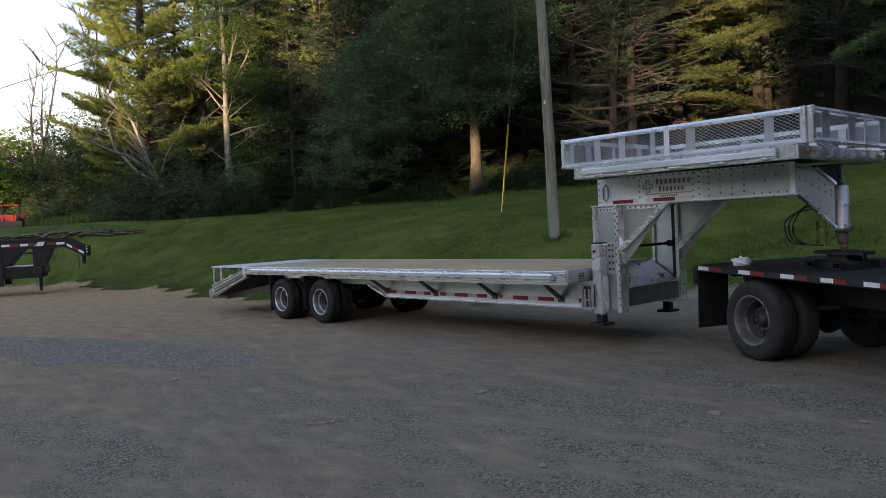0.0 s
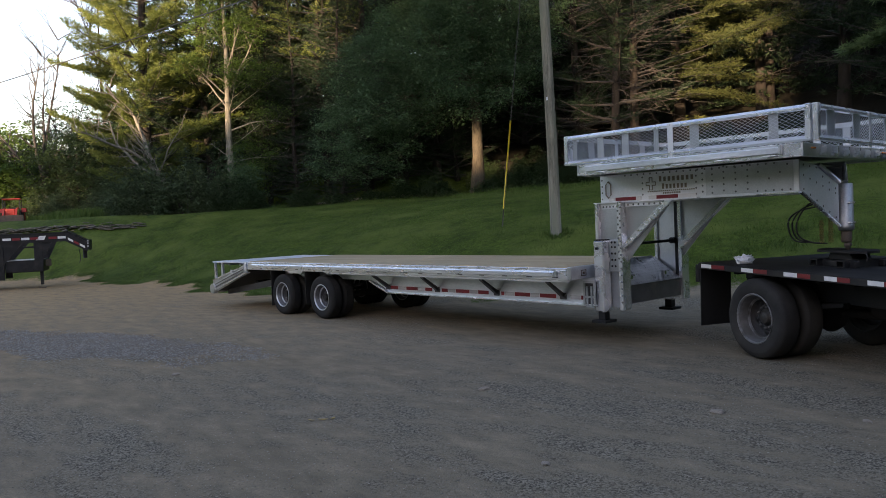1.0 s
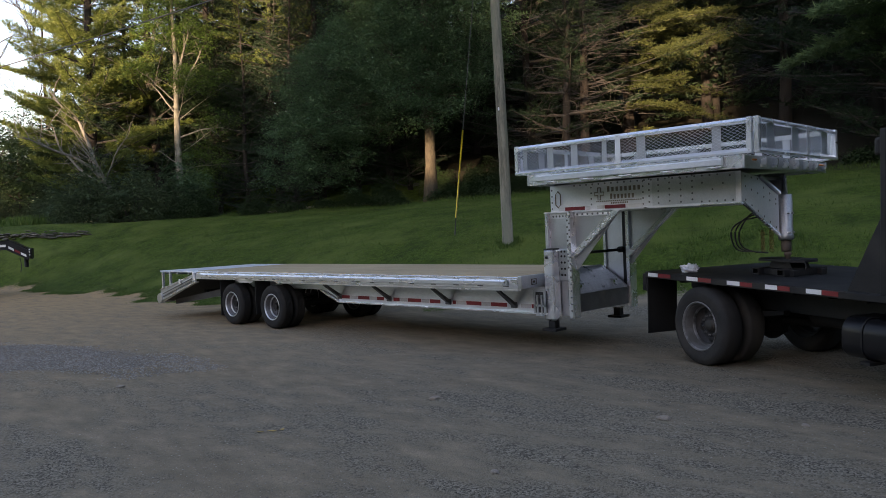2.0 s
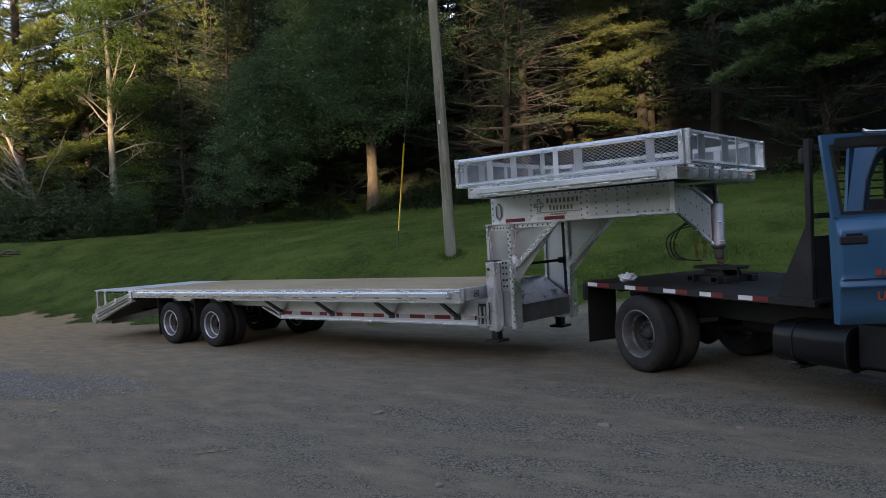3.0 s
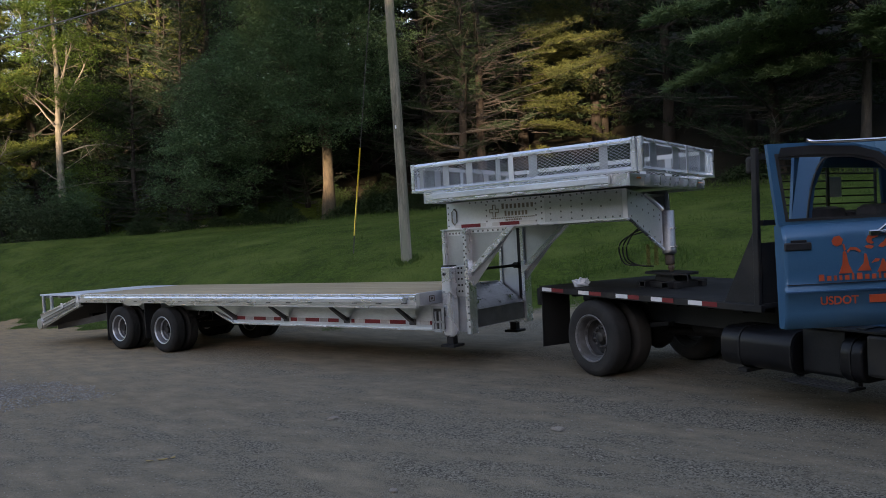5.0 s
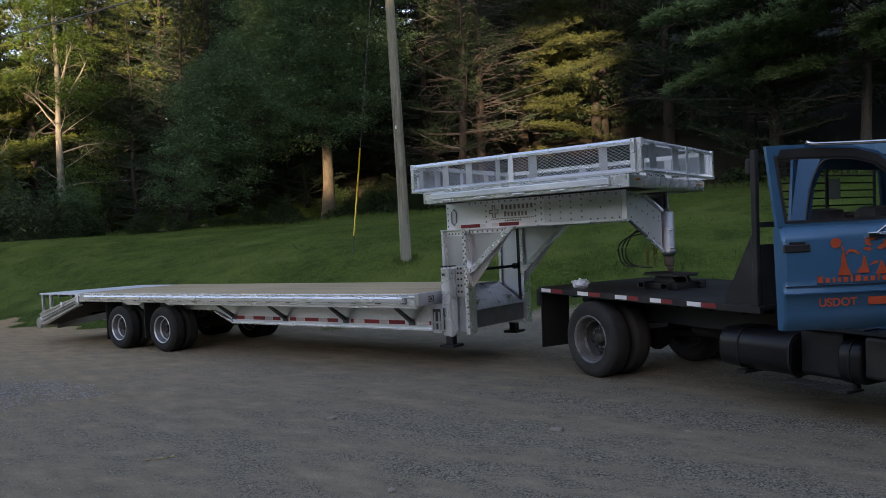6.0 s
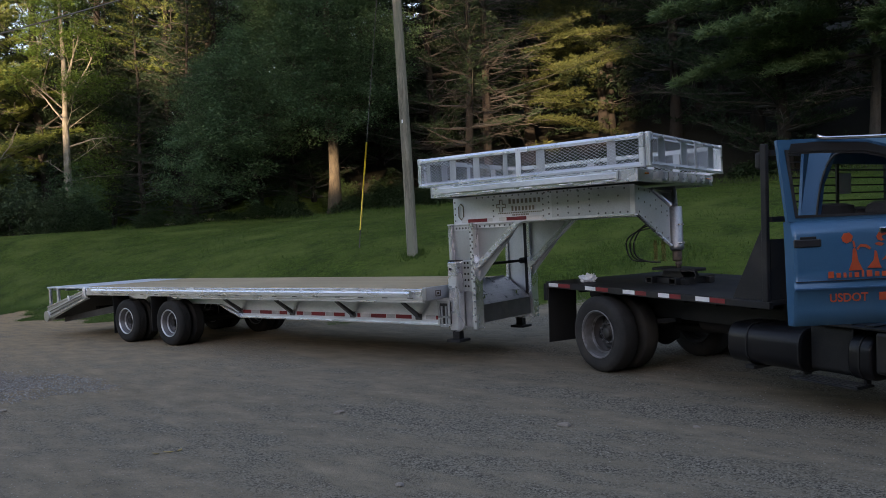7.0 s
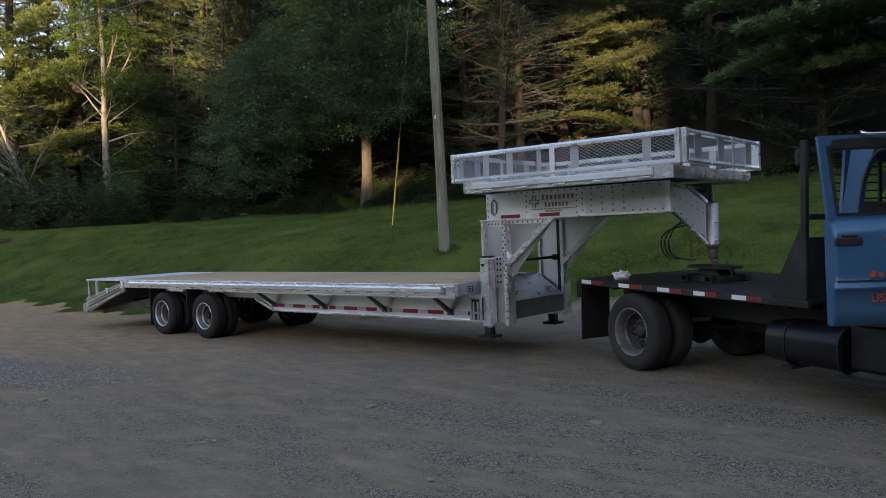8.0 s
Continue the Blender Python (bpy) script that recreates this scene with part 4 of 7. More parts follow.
BUSH_PLACES[1] = [(-34.2, 18.4, 0.8, 60), (-32.0, 20.3, 0.7, 0), (-28.0, 23.2, 0.7, 40), (-27.0, 24.2, 0.8, 100), (-23.4, 26.2, 0.8, 10), (-21.5, 27.2, 0.6, 70), (-22.5, 26.9, 0.7, 190), (-23.2, 27.8, 0.9, 25), (-24.8, 28.6, 1.0, 125), (-21.9, 28.8, 0.9, 210), (-26.6, 27.4, 0.9, 310), (-18.4, 29.6, 0.9, 40)]
BUSH_PLACES[1] += [(-16.2, 30.4, 1.0, 140), (-13.8, 31.2, 1.0, 240)]
BUSH_PLACES[2] = [(-35.3, 18.6, 0.85, 10)]
BUSH_PLACES[3] = [(-30.6, 21.4, 1.0, 0), (-29.2, 22.4, 0.9, 70), (-26.3, 24.0, 0.9, 20), (-24.3, 25.4, 1.1, 150), (-22.3, 26.5, 1.0, 200), (-20.2, 27.2, 1.1, 50), (-18.3, 27.6, 1.0, 10), (-16.0, 28.2, 1.2, 90), (-13.4, 28.7, 1.0, 130), (-10.6, 29.2, 1.2, 170), (-8.0, 29.6, 1.2, 250), (-5.4, 30.0, 1.1, 300)]
BUSH_PLACES[3] += [(-2.5, 30.4, 1.2, 20)]
for k, x, y, s, a in [(kind, *place) for kind in BUSH_PLACES for place in BUSH_PLACES[kind]]:
    if k in made:
        copy_thing(made[k], at_ground(x, y, a, s))
    else:
        cm, stm, lab = SHRUBS[k]
        b = thing("bush", at_ground(x, y, a, s), lab, "bush", "bushes at the wood's edge")
        part("crown", cm, None, b)
        tagged(part("stem_work", stm, None, b), kind="stuff")
        made[k] = b

# unseen woods added on the hill behind the camera, to lay shade over the yard
rng = np.random.default_rng(61)
tops = []
for i in range(150):
    x, y = -190 + i * 2.6 + rng.normal(0, 1.0), -137 - 9 * (i % 3) + rng.normal(0, 2)
    h, z0 = rng.uniform(17, 25), float(height(x, y))
    for k in range(600 if 46 < x < 84 else 270):
        t = rng.random() ** 1.25
        a, q = rng.uniform(0, 6.28), (1 - 0.8 * t) * 3.6 * math.sqrt(rng.random())
        px, py, pz = x + q * math.cos(a), y + q * math.sin(a), z0 + t * h
        u, low = px + 0.364 * (py + 140), pz + 0.1495 * (py + 140)
        # gaps cut into these added woods so that evening sun reaches chosen far trees
        gap = (-19 < u < 7 and low > 26.0) or (7 <= u < 17.5 and low > 30.0) or (17.5 <= u < 21.8 and low > 30.5) or (33.0 < u < 37.2 and low < 30.5) or (41.8 < u < 44.5 and 30.5 < low < 36.5) or (44.5 <= u < 48.8 and 31.6 < low < 36.8) or (21.8 < u < 26.5 and 34.0 < low < 45)
        if not gap or rng.random() < (0.03 if 29 < u < 50 else 0.12):
            tops.append((px, py, pz))
unseen_woods = new("unseen_woods", needle_mesh("unseen_woods", tops, rng, M_PINE, 3, 1.7, 0.55))
tagged(unseen_woods, "unseen dark pine woods added behind the yard for shade", "woods", kind="stuff")

# unseen woods added along the yard's other side, to darken the lawn and truck
for i in range(1, 11):
    x, y = 24 + 7 * (i % 3) + 2 * math.sin(i * 2.7), -26 + i * 6.1
    copy_thing(first_pines[4], at_ground(x, y, i * 71 % 360, 0.45 + 0.15 * math.sin(i * 1.9) ** 2))
for i, (x, y) in enumerate(((10.5, 20.5), (9.0, 26.0), (13.0, 28.0))):
    copy_thing(first_pines[4], at_ground(x, y, i * 97 % 360, 0.9 + 0.03 * i))
for x, y, a in ((13.5, 10.5, 40), (15.5, 7.5, 160)):
    copy_thing(first_pines[4], at_ground(x, y, a, 0.75))
# unseen wood edge added behind the camera for shade, with openings for the low sun
for x, y, sz in ((-14.0, -36, 0.72), (-10.0, -33, 0.78), (-16.5, -40, 0.8), (0.8, -35, 0.8), (3.0, -42, 0.8), (13.0, -31, 0.86), (16.5, -35, 0.9), (20.0, -29, 0.85), (24.0, -34, 0.92), (28.0, -27, 0.8),
                 (15.0, -22, 0.74), (19.5, -18, 0.78), (17.5, -11, 0.72), (21.0, -6, 0.78), (18.5, 0, 0.74), (31.5, -35, 0.9), (36.5, -30, 0.9), (40.0, -37, 0.95), (22.5, -40, 0.95), (10.5, -26, 0.7),
                 (8.0, -19, 0.86), (11.5, -15, 0.84), (-15.5, -21, 0.86), (-4.3, -22, 0.74), (15.0, -12, 0.8), (-18.5, -26, 0.62), (9.0, -27, 0.9),
                 (9.5, -9.0, 1.05), (12.0, -4.0, 1.0), (10.0, 1.0, 1.05), (13.0, 4.5, 1.0), (7.0, -14.5, 1.0), (14.5, -9.5, 1.1)):
    copy_thing(first_pines[4], at_ground(x, y, x * 41 % 360, sz))
for x, y, sz in ((-21.0, -37, 0.42), (-26.0, -35, 0.4), (-31.0, -38, 0.42), (-36.5, -36, 0.4), (-42.0, -39, 0.42), (-5.5, -37, 0.4), (-2.5, -34, 0.38), (5.0, -36, 0.42), (8.5, -38, 0.44)):
    copy_thing(first_pines[4], at_ground(x, y, x * 41 % 360, sz))

# ---- wheels ----
def wheel_meshes(r, width, rim_r, dish, rim_mat, holes=8, lip_mat=None, groove=0.003, rubber=None):
    """Tyre, rim and hub of one wheel, axis along y, outer face at y = 0, built once and shared."""
    w, R, g = width, rim_r, groove
    prof = [(R * 0.98, 0.03), (R + 0.012, 0.008), (R + 0.022, 0.002), (r * 0.84, -0.004), (r * 0.87, -0.001), (r * 0.885, 0.003), (r * 0.955, 0.016), (r * 0.985, 0.034), (r, 0.05)]
    for k in range(4 if g > 0.002 else 0):
        y = 0.06 + (w - 0.12) * (k + 0.5) / 4
        prof += [(r + 0.001, y - 0.006), (r - g, y - 0.004), (r - g, y + 0.004), (r + 0.001, y + 0.006)]
    prof += [(r, w - 0.05), (r * 0.985, w - 0.034), (r * 0.86, w), (R, w - 0.02)]
    tyre = lathe(prof, 44)
    lip = lathe([(R * 1.03, 0.012), (R * 1.05, 0.004), (R * 1.02, -0.002), (R * 0.985, 0.002), (R * 0.965, 0.02)], 40)
    rim = lathe([(R * 0.965, 0.02), (R * 0.935, 0.028), (R * 0.9, 0.032), (R * 0.87, dish * 0.5), (R * 0.83, dish * 0.56)], 40)
    ring = lathe([(R * 0.83, dish * 0.56), (R * 0.815, dish * 0.54), (R * 0.785, dish * 0.58), (R * 0.775, dish * 0.7)], 40)
    disc = lathe([(R * 0.775, dish * 0.7), (R * 0.745, dish), (R * 0.62, dish + 0.012), (R * 0.5, dish - 0.01), (R * 0.36, dish - 0.02), (R * 0.34, dish + 0.02), (0.001, dish + 0.03)], 40)
    hub = lathe([(0.001, dish - 0.06), (R * 0.2, dish - 0.06), (R * 0.24, dish - 0.05), (R * 0.26, dish - 0.02), (R * 0.36, dish - 0.017), (R * 0.36, dish + 0.02)], 22)
    hole = lathe([(0.001, -0.006), (R * 0.11, -0.006), (R * 0.125, 0.004)], 14)
    nut = lathe([(0.001, -0.022), (0.012, -0.022), (0.014, 0.0)], 6)
    disc_mat = M_DIRT_AND_SHADE if rim_mat is M_RIM_GREY else M_RIM_CENTRE
    return dict(tyre=to_mesh("tyre", tyre, rubber or M_RUBBER), rim=to_mesh("rim", rim, rim_mat), ring=to_mesh("rim_step", ring, lip_mat or rim_mat), disc=to_mesh("rim_disc", disc, disc_mat),
                lip=to_mesh("rim_lip", lip, lip_mat or rim_mat), hub=to_mesh("hub", hub, M_HUB), hole=to_mesh("hole", hole, M_FLAP), nut=to_mesh("nut", nut, rim_mat), rim_r=R, dish=dish, holes=holes)


def add_wheel(k, parent, x, y, z, facing=1, turn=0.0, detail=True):
    """A wheel as a part with tyre, rim and hub below it. facing 1: outer face towards -y, -1: towards +y."""
    m = Matrix.Translation((x, y, z)) @ pose(0, 0, 0, 0, 0, 0 if facing > 0 else 180) @ pose(0, 0, 0, 0, turn, 0)
    w = part("wheel", k["tyre"], None, parent, "", m)
    part("rim", k["rim"], None, w)
    part("rim_disc", k["disc"], None, w)
    part("rim_step", k["ring"], None, w)
    part("rim_lip", k["lip"], None, w)
    if detail:
        part("hub", k["hub"], None, w, "dark hub")
        for i in range(10):
            b = 2 * math.pi * i / 10
            part("wheel_nut", k["nut"], None, w, "", Matrix.Translation((k["rim_r"] * 0.43 * math.cos(b), k["dish"] - 0.016, k["rim_r"] * 0.43 * math.sin(b))))
        for i in range(k["holes"]):
            a = 2 * math.pi * i / k["holes"]
            part("hand_hole", k["hole"], None, w, "", Matrix.Translation((k["rim_r"] * 0.61 * math.cos(a), k["dish"] + 0.004, k["rim_r"] * 0.61 * math.sin(a))) @ pose(0, 0, 0, 0, -math.degrees(a), 0) @ Matrix.Diagonal((1, 1, 1.35, 1)))
    return w


def tread_plate(x0, x1, y0, y1, z, step=0.05, zfun=None):
    """A sheet with raised diamond lugs."""
    zf = zfun or (lambda x, y: z)
    v, f = [(x0, y0, zf(x0, y0)), (x1, y0, zf(x1, y0)), (x1, y1, zf(x1, y1)), (x0, y1, zf(x0, y1))], [(0, 1, 2, 3)]
    nx, ny = int((x1 - x0) / step), int((y1 - y0) / step)
    for i in range(nx):
        for j in range(ny):
            cx, cy = x0 + (i + 0.5) * step, y0 + (j + 0.5) * step
            l, w = (0.4, 0.12) if (i + j) % 2 else (0.12, 0.4)
            b = len(v)
            for dx, dy in ((-l, 0), (0, -w), (l, 0), (0, w)):
                px, py = cx + dx * step, cy + dy * step
                v.append((px, py, zf(px, py) + 0.0005))
            v.append((cx, cy, zf(cx, cy) + 0.24 * step))
            f += [(b, b + 1, b + 4, b + 4), (b + 1, b + 2, b + 4, b + 4), (b + 2, b + 3, b + 4, b + 4), (b + 3, b, b + 4, b + 4)]
    me = bpy.data.meshes.new("tread_plate")
    me.from_pydata(v, [], [tuple(dict.fromkeys(q)) for q in f])
    return me


def expanded_metal(length, high, cell=0.066, tall=0.036, r=0.0019):
    """Expanded mesh in the xz plane: zigzag strands that touch at the knuckles."""
    v, f = [], []
    rows, cols = max(2, round(high / tall)), max(2, round(length / cell))
    cx, cz = length / cols, high / rows
    for i in range(rows):
        for s in (1, -1):
            prev = None
            for j in range(cols * 2 + 1):
                x = j * cx / 2
                zz = (i + 0.5) * cz + s * (cz / 2 if j % 2 else 0.0) * 0.96
                b = len(v)
                v += [(x, -r, zz - r), (x, r, zz - r * 0.2), (x, -r * 0.3, zz + r)]
                if prev is not None:
                    for k in range(3):
                        f.append((prev + k, prev + (k + 1) % 3, b + (k + 1) % 3, b + k))
                prev = b
    return mesh_np("expanded_mesh", v, f, M_ALU_RUB)


def rivets(points, r=0.009, normal="y", sgn=-1):
    bm = bmesh.new()
    for p in points:
        p = Vector(p)
        ring = []
        for k in range(6):
            c, s = r * math.cos(k * math.pi / 3), r * math.sin(k * math.pi / 3)
            ring.append(bm.verts.new(p + (Vector((c, 0, s)) if normal == "y" else Vector((0, c, s)))))
        tip = bm.verts.new(p + (Vector((0, sgn * r * 0.6, 0)) if normal == "y" else Vector((sgn * r * 0.6, 0, 0))))
        for k in range(6):
            bm.faces.new((ring[k], ring[(k + 1) % 6], tip)).smooth = True
    return bm


# ---- the aluminium gooseneck trailer (x as in the world, y from its near side, z up) ----
def build_trailer():
    X0 = -10.0
    tr = thing("gooseneck_trailer", pose(X0, 8, 0), "long aluminium gooseneck flatbed trailer with a wooden deck", "trailer")

    def tp(name, bm, mat, label="", parent=None):
        if isinstance(bm, bpy.types.Mesh):
            bm.materials.clear()
            bm.materials.append(mat)
            bm.transform(Matrix.Translation((-X0, 0, 0)))
        else:
            bmesh.ops.translate(bm, verts=bm.verts, vec=(-X0, 0, 0))
        return part(name, bm, mat, parent or tr, label)

    W = 2.44
    # side rails, rub rails, end caps
    for y0, y1, s in ((0.0, 0.07, -1), (W - 0.07, W, 1)):
        tp("side_rail", bm_box(box(-14.96, -6.46, y0, y1, 0.875, 1.03, 0.006), -11.9, -6.46, y0 + 0.012, y1 - 0.012, 0.845, 0.874), M_ALU, "aluminium side rail")
        o = y0 - 0.035 if s < 0 else y1 + 0.035
        yi = y0 if s < 0 else y1
        rb = prism([(yi, 0.918), (o, 0.925), (o, 0.972), (yi + (o - yi) * 0.5, 0.992), (yi, 0.992)], "x", -14.7, -6.66)
        tp("rub_rail", rb, M_ALU, "bright rub rail with stake pockets")
        e = sorted((o, y0 if s < 0 else y1))
        tp("end_bracket", box(-6.66, -6.6, e[0], e[1], 0.9, 1.0, 0.01), M_ALU_DULL)
        for k in range(18):
            x = -14.33 + k * 0.45
            if k % 2:
                ee = sorted((o - 0.004 if s < 0 else o + 0.004, o))
                tp("stake_hook", box(x, x + 0.07, ee[0], ee[1], 0.995, 1.004), M_ALU_DULL)
            fe = sorted((o - 0.006 if s < 0 else o + 0.006, o))
            tp("rope_hook", box(x, x + 0.1, fe[0], fe[1], 0.906, 0.917, 0.002), M_OUTRIGGER, "small dark rope hook")
            tp("top_cleat", box(x + 0.12, x + 0.2, *sorted((yi, yi + (o - yi) * 0.7)), 0.993, 1.004, 0.003), M_ALU_WHITE, "small bright cleat")
        # plates beside the wheel cut-outs
        for x0, x1 in ((-13.4, -12.8), (-12.1, -11.9)):
            tp("cutout_plate", prism([(x0, 0.875), (x1, 0.875), (x1 - 0.06, 0.83), (x0 + 0.14, 0.83)], "y", y0 + 0.01, y0 + 0.03), M_ALU)
    # front of the deck
    tp("front_beam", box(-6.46, -6.39, 0.0, W, 0.875, 1.045, 0.006), M_ALU_DULL, "dull aluminium front beam")
    ring = bmesh.new()
    for y0, y1, z0, z1 in ((0.2, 0.31, 0.985, 0.995), (0.2, 0.31, 0.915, 0.925), (0.2, 0.21, 0.925, 0.985), (0.3, 0.31, 0.925, 0.985), (0.235, 0.275, 0.94, 0.97)):
        bm_box(ring, -6.389, -6.384, y0, y1, z0, z1)
    tp("marker_light", ring, M_WORN, "small amber marker light")
    # cross members under the deck
    for k in range(22):
        x = -14.8 + k * 0.39
        tp("cross_member", box(x, x + 0.05, 0.08, W - 0.08, 0.88, 0.995), M_ALU_DULL)
    # main beams with bottom flange, rising towards the axles
    for yb in (0.36, 2.04):
        bm = prism([(-10.62, 0.535), (-6.24, 0.535), (-6.24, 0.874), (-14.6, 0.874), (-14.6, 0.72), (-11.1, 0.72), (-10.85, 0.64)], "y", yb, yb + 0.012)
        tp("main_beam", bm, M_ALU_RUB, "pale aluminium main beam")
        fl = prism([(-10.62, 0.515), (-6.24, 0.515), (-6.24, 0.534), (-10.62, 0.534), (-10.9, 0.64), (-11.1, 0.72), (-11.13, 0.71), (-10.93, 0.625)], "y", yb - 0.06, yb + 0.07)
        tp("beam_flange", fl, M_ALU, "bright beam flange")
        tp("suspension_hanger", prism([(-13.0, 0.72), (-12.55, 0.72), (-12.65, 0.45), (-12.9, 0.45)], "y", yb - 0.02, yb + 0.06), M_BLACK)
    reds = ((-10.59, -10.38), (-10.16, -9.87), (-9.68, -9.51), (-9.28, -9.14), (-8.95, -8.65), (-8.46, -8.24), (-7.98, -7.92), (-7.71, -7.42), (-7.24, -6.95), (-6.52, -6.25))
    whites = ((-10.37, -10.17), (-9.86, -9.69), (-9.13, -8.96), (-8.64, -8.47), (-7.91, -7.72), (-7.41, -7.25), (-6.7, -6.53))
    for x0, x1 in reds:
        tp("red_tape", box(x0, x1, 0.355, 0.359, 0.585, 0.64), M_RED, "red reflective tape")
    for x0, x1 in whites:
        tp("white_tape", box(x0, x1, 0.355, 0.359, 0.585, 0.64), M_TAPEGREY, "silver reflective tape")
    tagged(tp("rivet_row", rivets([(-10.5 + k * 0.2, 0.358, 0.84) for k in range(24)]), M_ALU_DULL), kind="stuff")
    # outriggers from beam to deck edge, aluminium with under-deck shade in the colour
    for x in (-10.64, -9.38, -8.07, -6.82):
        for ya, yb in ((0.355, 0.02), (2.06, W - 0.02)):
            bm = prism([(ya, 0.6), (ya, 0.655), (yb, 0.874), (yb, 0.845)], "x", x - 0.004, x + 0.004)
            bm_prism(bm, [(ya, 0.588), (ya, 0.6), (yb, 0.845), (yb, 0.833)], "x", x - 0.03, x + 0.03)
            bm_prism(bm, [(ya, 0.655), (ya, 0.665), (yb, 0.884 - 0.008), (yb, 0.874 - 0.004)], "x", x - 0.03, x + 0.004)
            tp("outrigger", bm, M_OUTRIGGER, "aluminium outrigger bracket in a shaded grey")
            a, b = sorted((ya, ya + (0.014 if yb < ya else -0.014)))
            tp("outrigger_foot", box(x - 0.06, x + 0.06, a - 0.014, b - 0.004, 0.575, 0.66, 0.01), M_OUTRIGGER)
            tp("outrigger_ear", prism([(x + 0.06, 0.64), (x + 0.22, 0.86), (x + 0.05, 0.86)], "y", a - 0.006, a - 0.002), M_ALU_RUB)
    # axles and dual wheels
    # barrels of silver rims, coloured dark for the shade inside them
    wm = wheel_meshes(0.4, 0.23, 0.232, 0.165, M_RIM_CENTRE, 8, M_RIM_BRIGHT)
    for x in (-13.6, -12.23):
        tp("axle", tube([(x, 0.1, 0.4), (x, W - 0.1, 0.4)], 0.06, 12), M_BLACK)
        tp("spring", prism([(x - 0.5, 0.6), (x, 0.5), (x + 0.5, 0.6), (x + 0.5, 0.63), (x, 0.56), (x - 0.5, 0.63)], "y", 0.55, 0.63), M_BLACK)
        add_wheel(wm, tr, x - X0, 0.02, 0.4, 1, 17 * x)
        add_wheel(wm, tr, x - X0, 0.51, 0.4, -1, 0, False)
        add_wheel(wm, tr, x - X0, W - 0.51, 0.4, 1, 0, False)
        add_wheel(wm, tr, x - X0, W - 0.02, 0.4, -1, 40, False)
    for x, z0 in ((-14.02, 0.16), (-12.76, 0.24)):
        for y in (0.03, W - 0.53):
            tp("mudflap", box(x - 0.008, x + 0.008, y, y + 0.5, z0, 0.872), M_FLAP, "black rubber mudflap")
    for y in (0.08, W - 0.09):
        tp("inner_panel", box(-14.0, -11.95, y + 0.44, y + 0.45, 0.6, 0.872), M_BLACK)
    # dovetail
    for y0, y1 in ((0.0, 0.07), (W - 0.07, W)):
        tp("dovetail_side", prism([(-14.97, 1.0), (-14.97, 0.8), (-16.5, 0.33), (-16.58, 0.4), (-16.54, 0.62), (-15.05, 0.975)], "y", y0 + 0.02, y1 - 0.02), M_ALU_DULL, "sloping dovetail side channel")
        for z0 in (0.0, -0.165):
            tp("channel_flange", prism([(-14.95, 0.985 + z0), (-15.05, 0.965 + z0), (-16.52, 0.62 + z0 * 1.4), (-16.52, 0.595 + z0 * 1.4), (-15.05, 0.94 + z0), (-14.95, 0.96 + z0)], "y", y0 - 0.01, y1 + 0.01), M_ALU)
        tp("dovetail_rib", prism([(-15.1, 0.93), (-15.1, 0.87), (-16.45, 0.48), (-16.45, 0.55)], "y", y0 + 0.004, y0 + 0.018), M_ALU_RUB)
        # dark strips laid on the side, painting the shade of grooves
        for dz in (0.045, 0.1):
            tp("groove_shade_strip", prism([(-15.1, 0.93 - dz), (-15.1, 0.915 - dz), (-16.42, 0.565 - dz * 1.2), (-16.42, 0.58 - dz * 1.2)], "y", y0 - 0.004, y0 + 0.004), M_OUTRIGGER)
        tp("bumper_plate", bm_tube(bmesh.new(), [(-16.54, y0 - 0.02, 0.42), (-16.54, y1 + 0.02, 0.42)], 0.11, 16), M_ALU_DULL)
        for x, zb in ((-16.45, 0.63), (-16.12, 0.71)):
            tp("ramp_post", box(x, x + 0.06, y0 + 0.01, y1 - 0.01, zb, 0.995, 0.004), M_ALU)
        tp("hinge_bracket", box(-15.02, -14.93, y0 - 0.03, y0 - 0.012, 0.86, 1.012, 0.008), M_TAPEWHITE, "bright hinge bracket")
        tp("latch_plate", box(-15.62, -15.55, y0 - 0.03, y0 - 0.012, 0.75, 0.86, 0.006), M_TAPEWHITE, "bright latch plate")
    # dark grey on aluminium: the shade under the dovetail is put into the colour
    tp("dovetail_floor", prism([(-14.97, 0.86), (-14.97, 0.82), (-16.5, 0.36), (-16.5, 0.4)], "y", 0.075, W - 0.075), M_DIRT_AND_SHADE)
    for y in (0.3, W - 0.34):
        tp("ramp_underframe", prism([(-16.42, 0.38), (-14.1, 0.7), (-14.1, 0.56), (-16.42, 0.27)], "y", y, y + 0.04), M_OUTRIGGER, "dark grey ramp underframe")
    tp("rear_cross_beam", box(-15.5, -15.38, 0.5, W - 0.5, 0.45, 0.6), M_BLACK, "dark under-run beam")
    tp("rear_light", box(-15.37, -15.36, 1.05, 1.25, 0.47, 0.55), M_RED, "red rear light")
    tp("rear_bumper", box(-16.58, -16.5, 0.07, W - 0.07, 0.33, 0.47, 0.01), M_ALU_DULL)
    for k in range(6):
        y = 0.03 + k * 0.4
        tp("ramp_panel", box(-16.56, -14.97, y, y + 0.385, 1.0, 1.03, 0.004), M_RAMP, "smooth aluminium ramp panel")
    for x in (-16.4, -15.9, -15.4):
        tp("ramp_rib", box(x, x + 0.05, 0.08, W - 0.08, 0.95, 0.998), M_ALU_DULL)
    # jack posts of the neck, near and far, built by one loop
    for far in (0, 1):
        def tn(name, bm, mat, label=""):
            # the neck stands inboard of the deck's side
            k = 1.0275
            bm.transform(Matrix.Translation((0, -0.22 if far else 0.22, 1.724)) @ Matrix.Diagonal((k, 1, k, 1)) @ Matrix.Translation((0, 0, -1.724)))
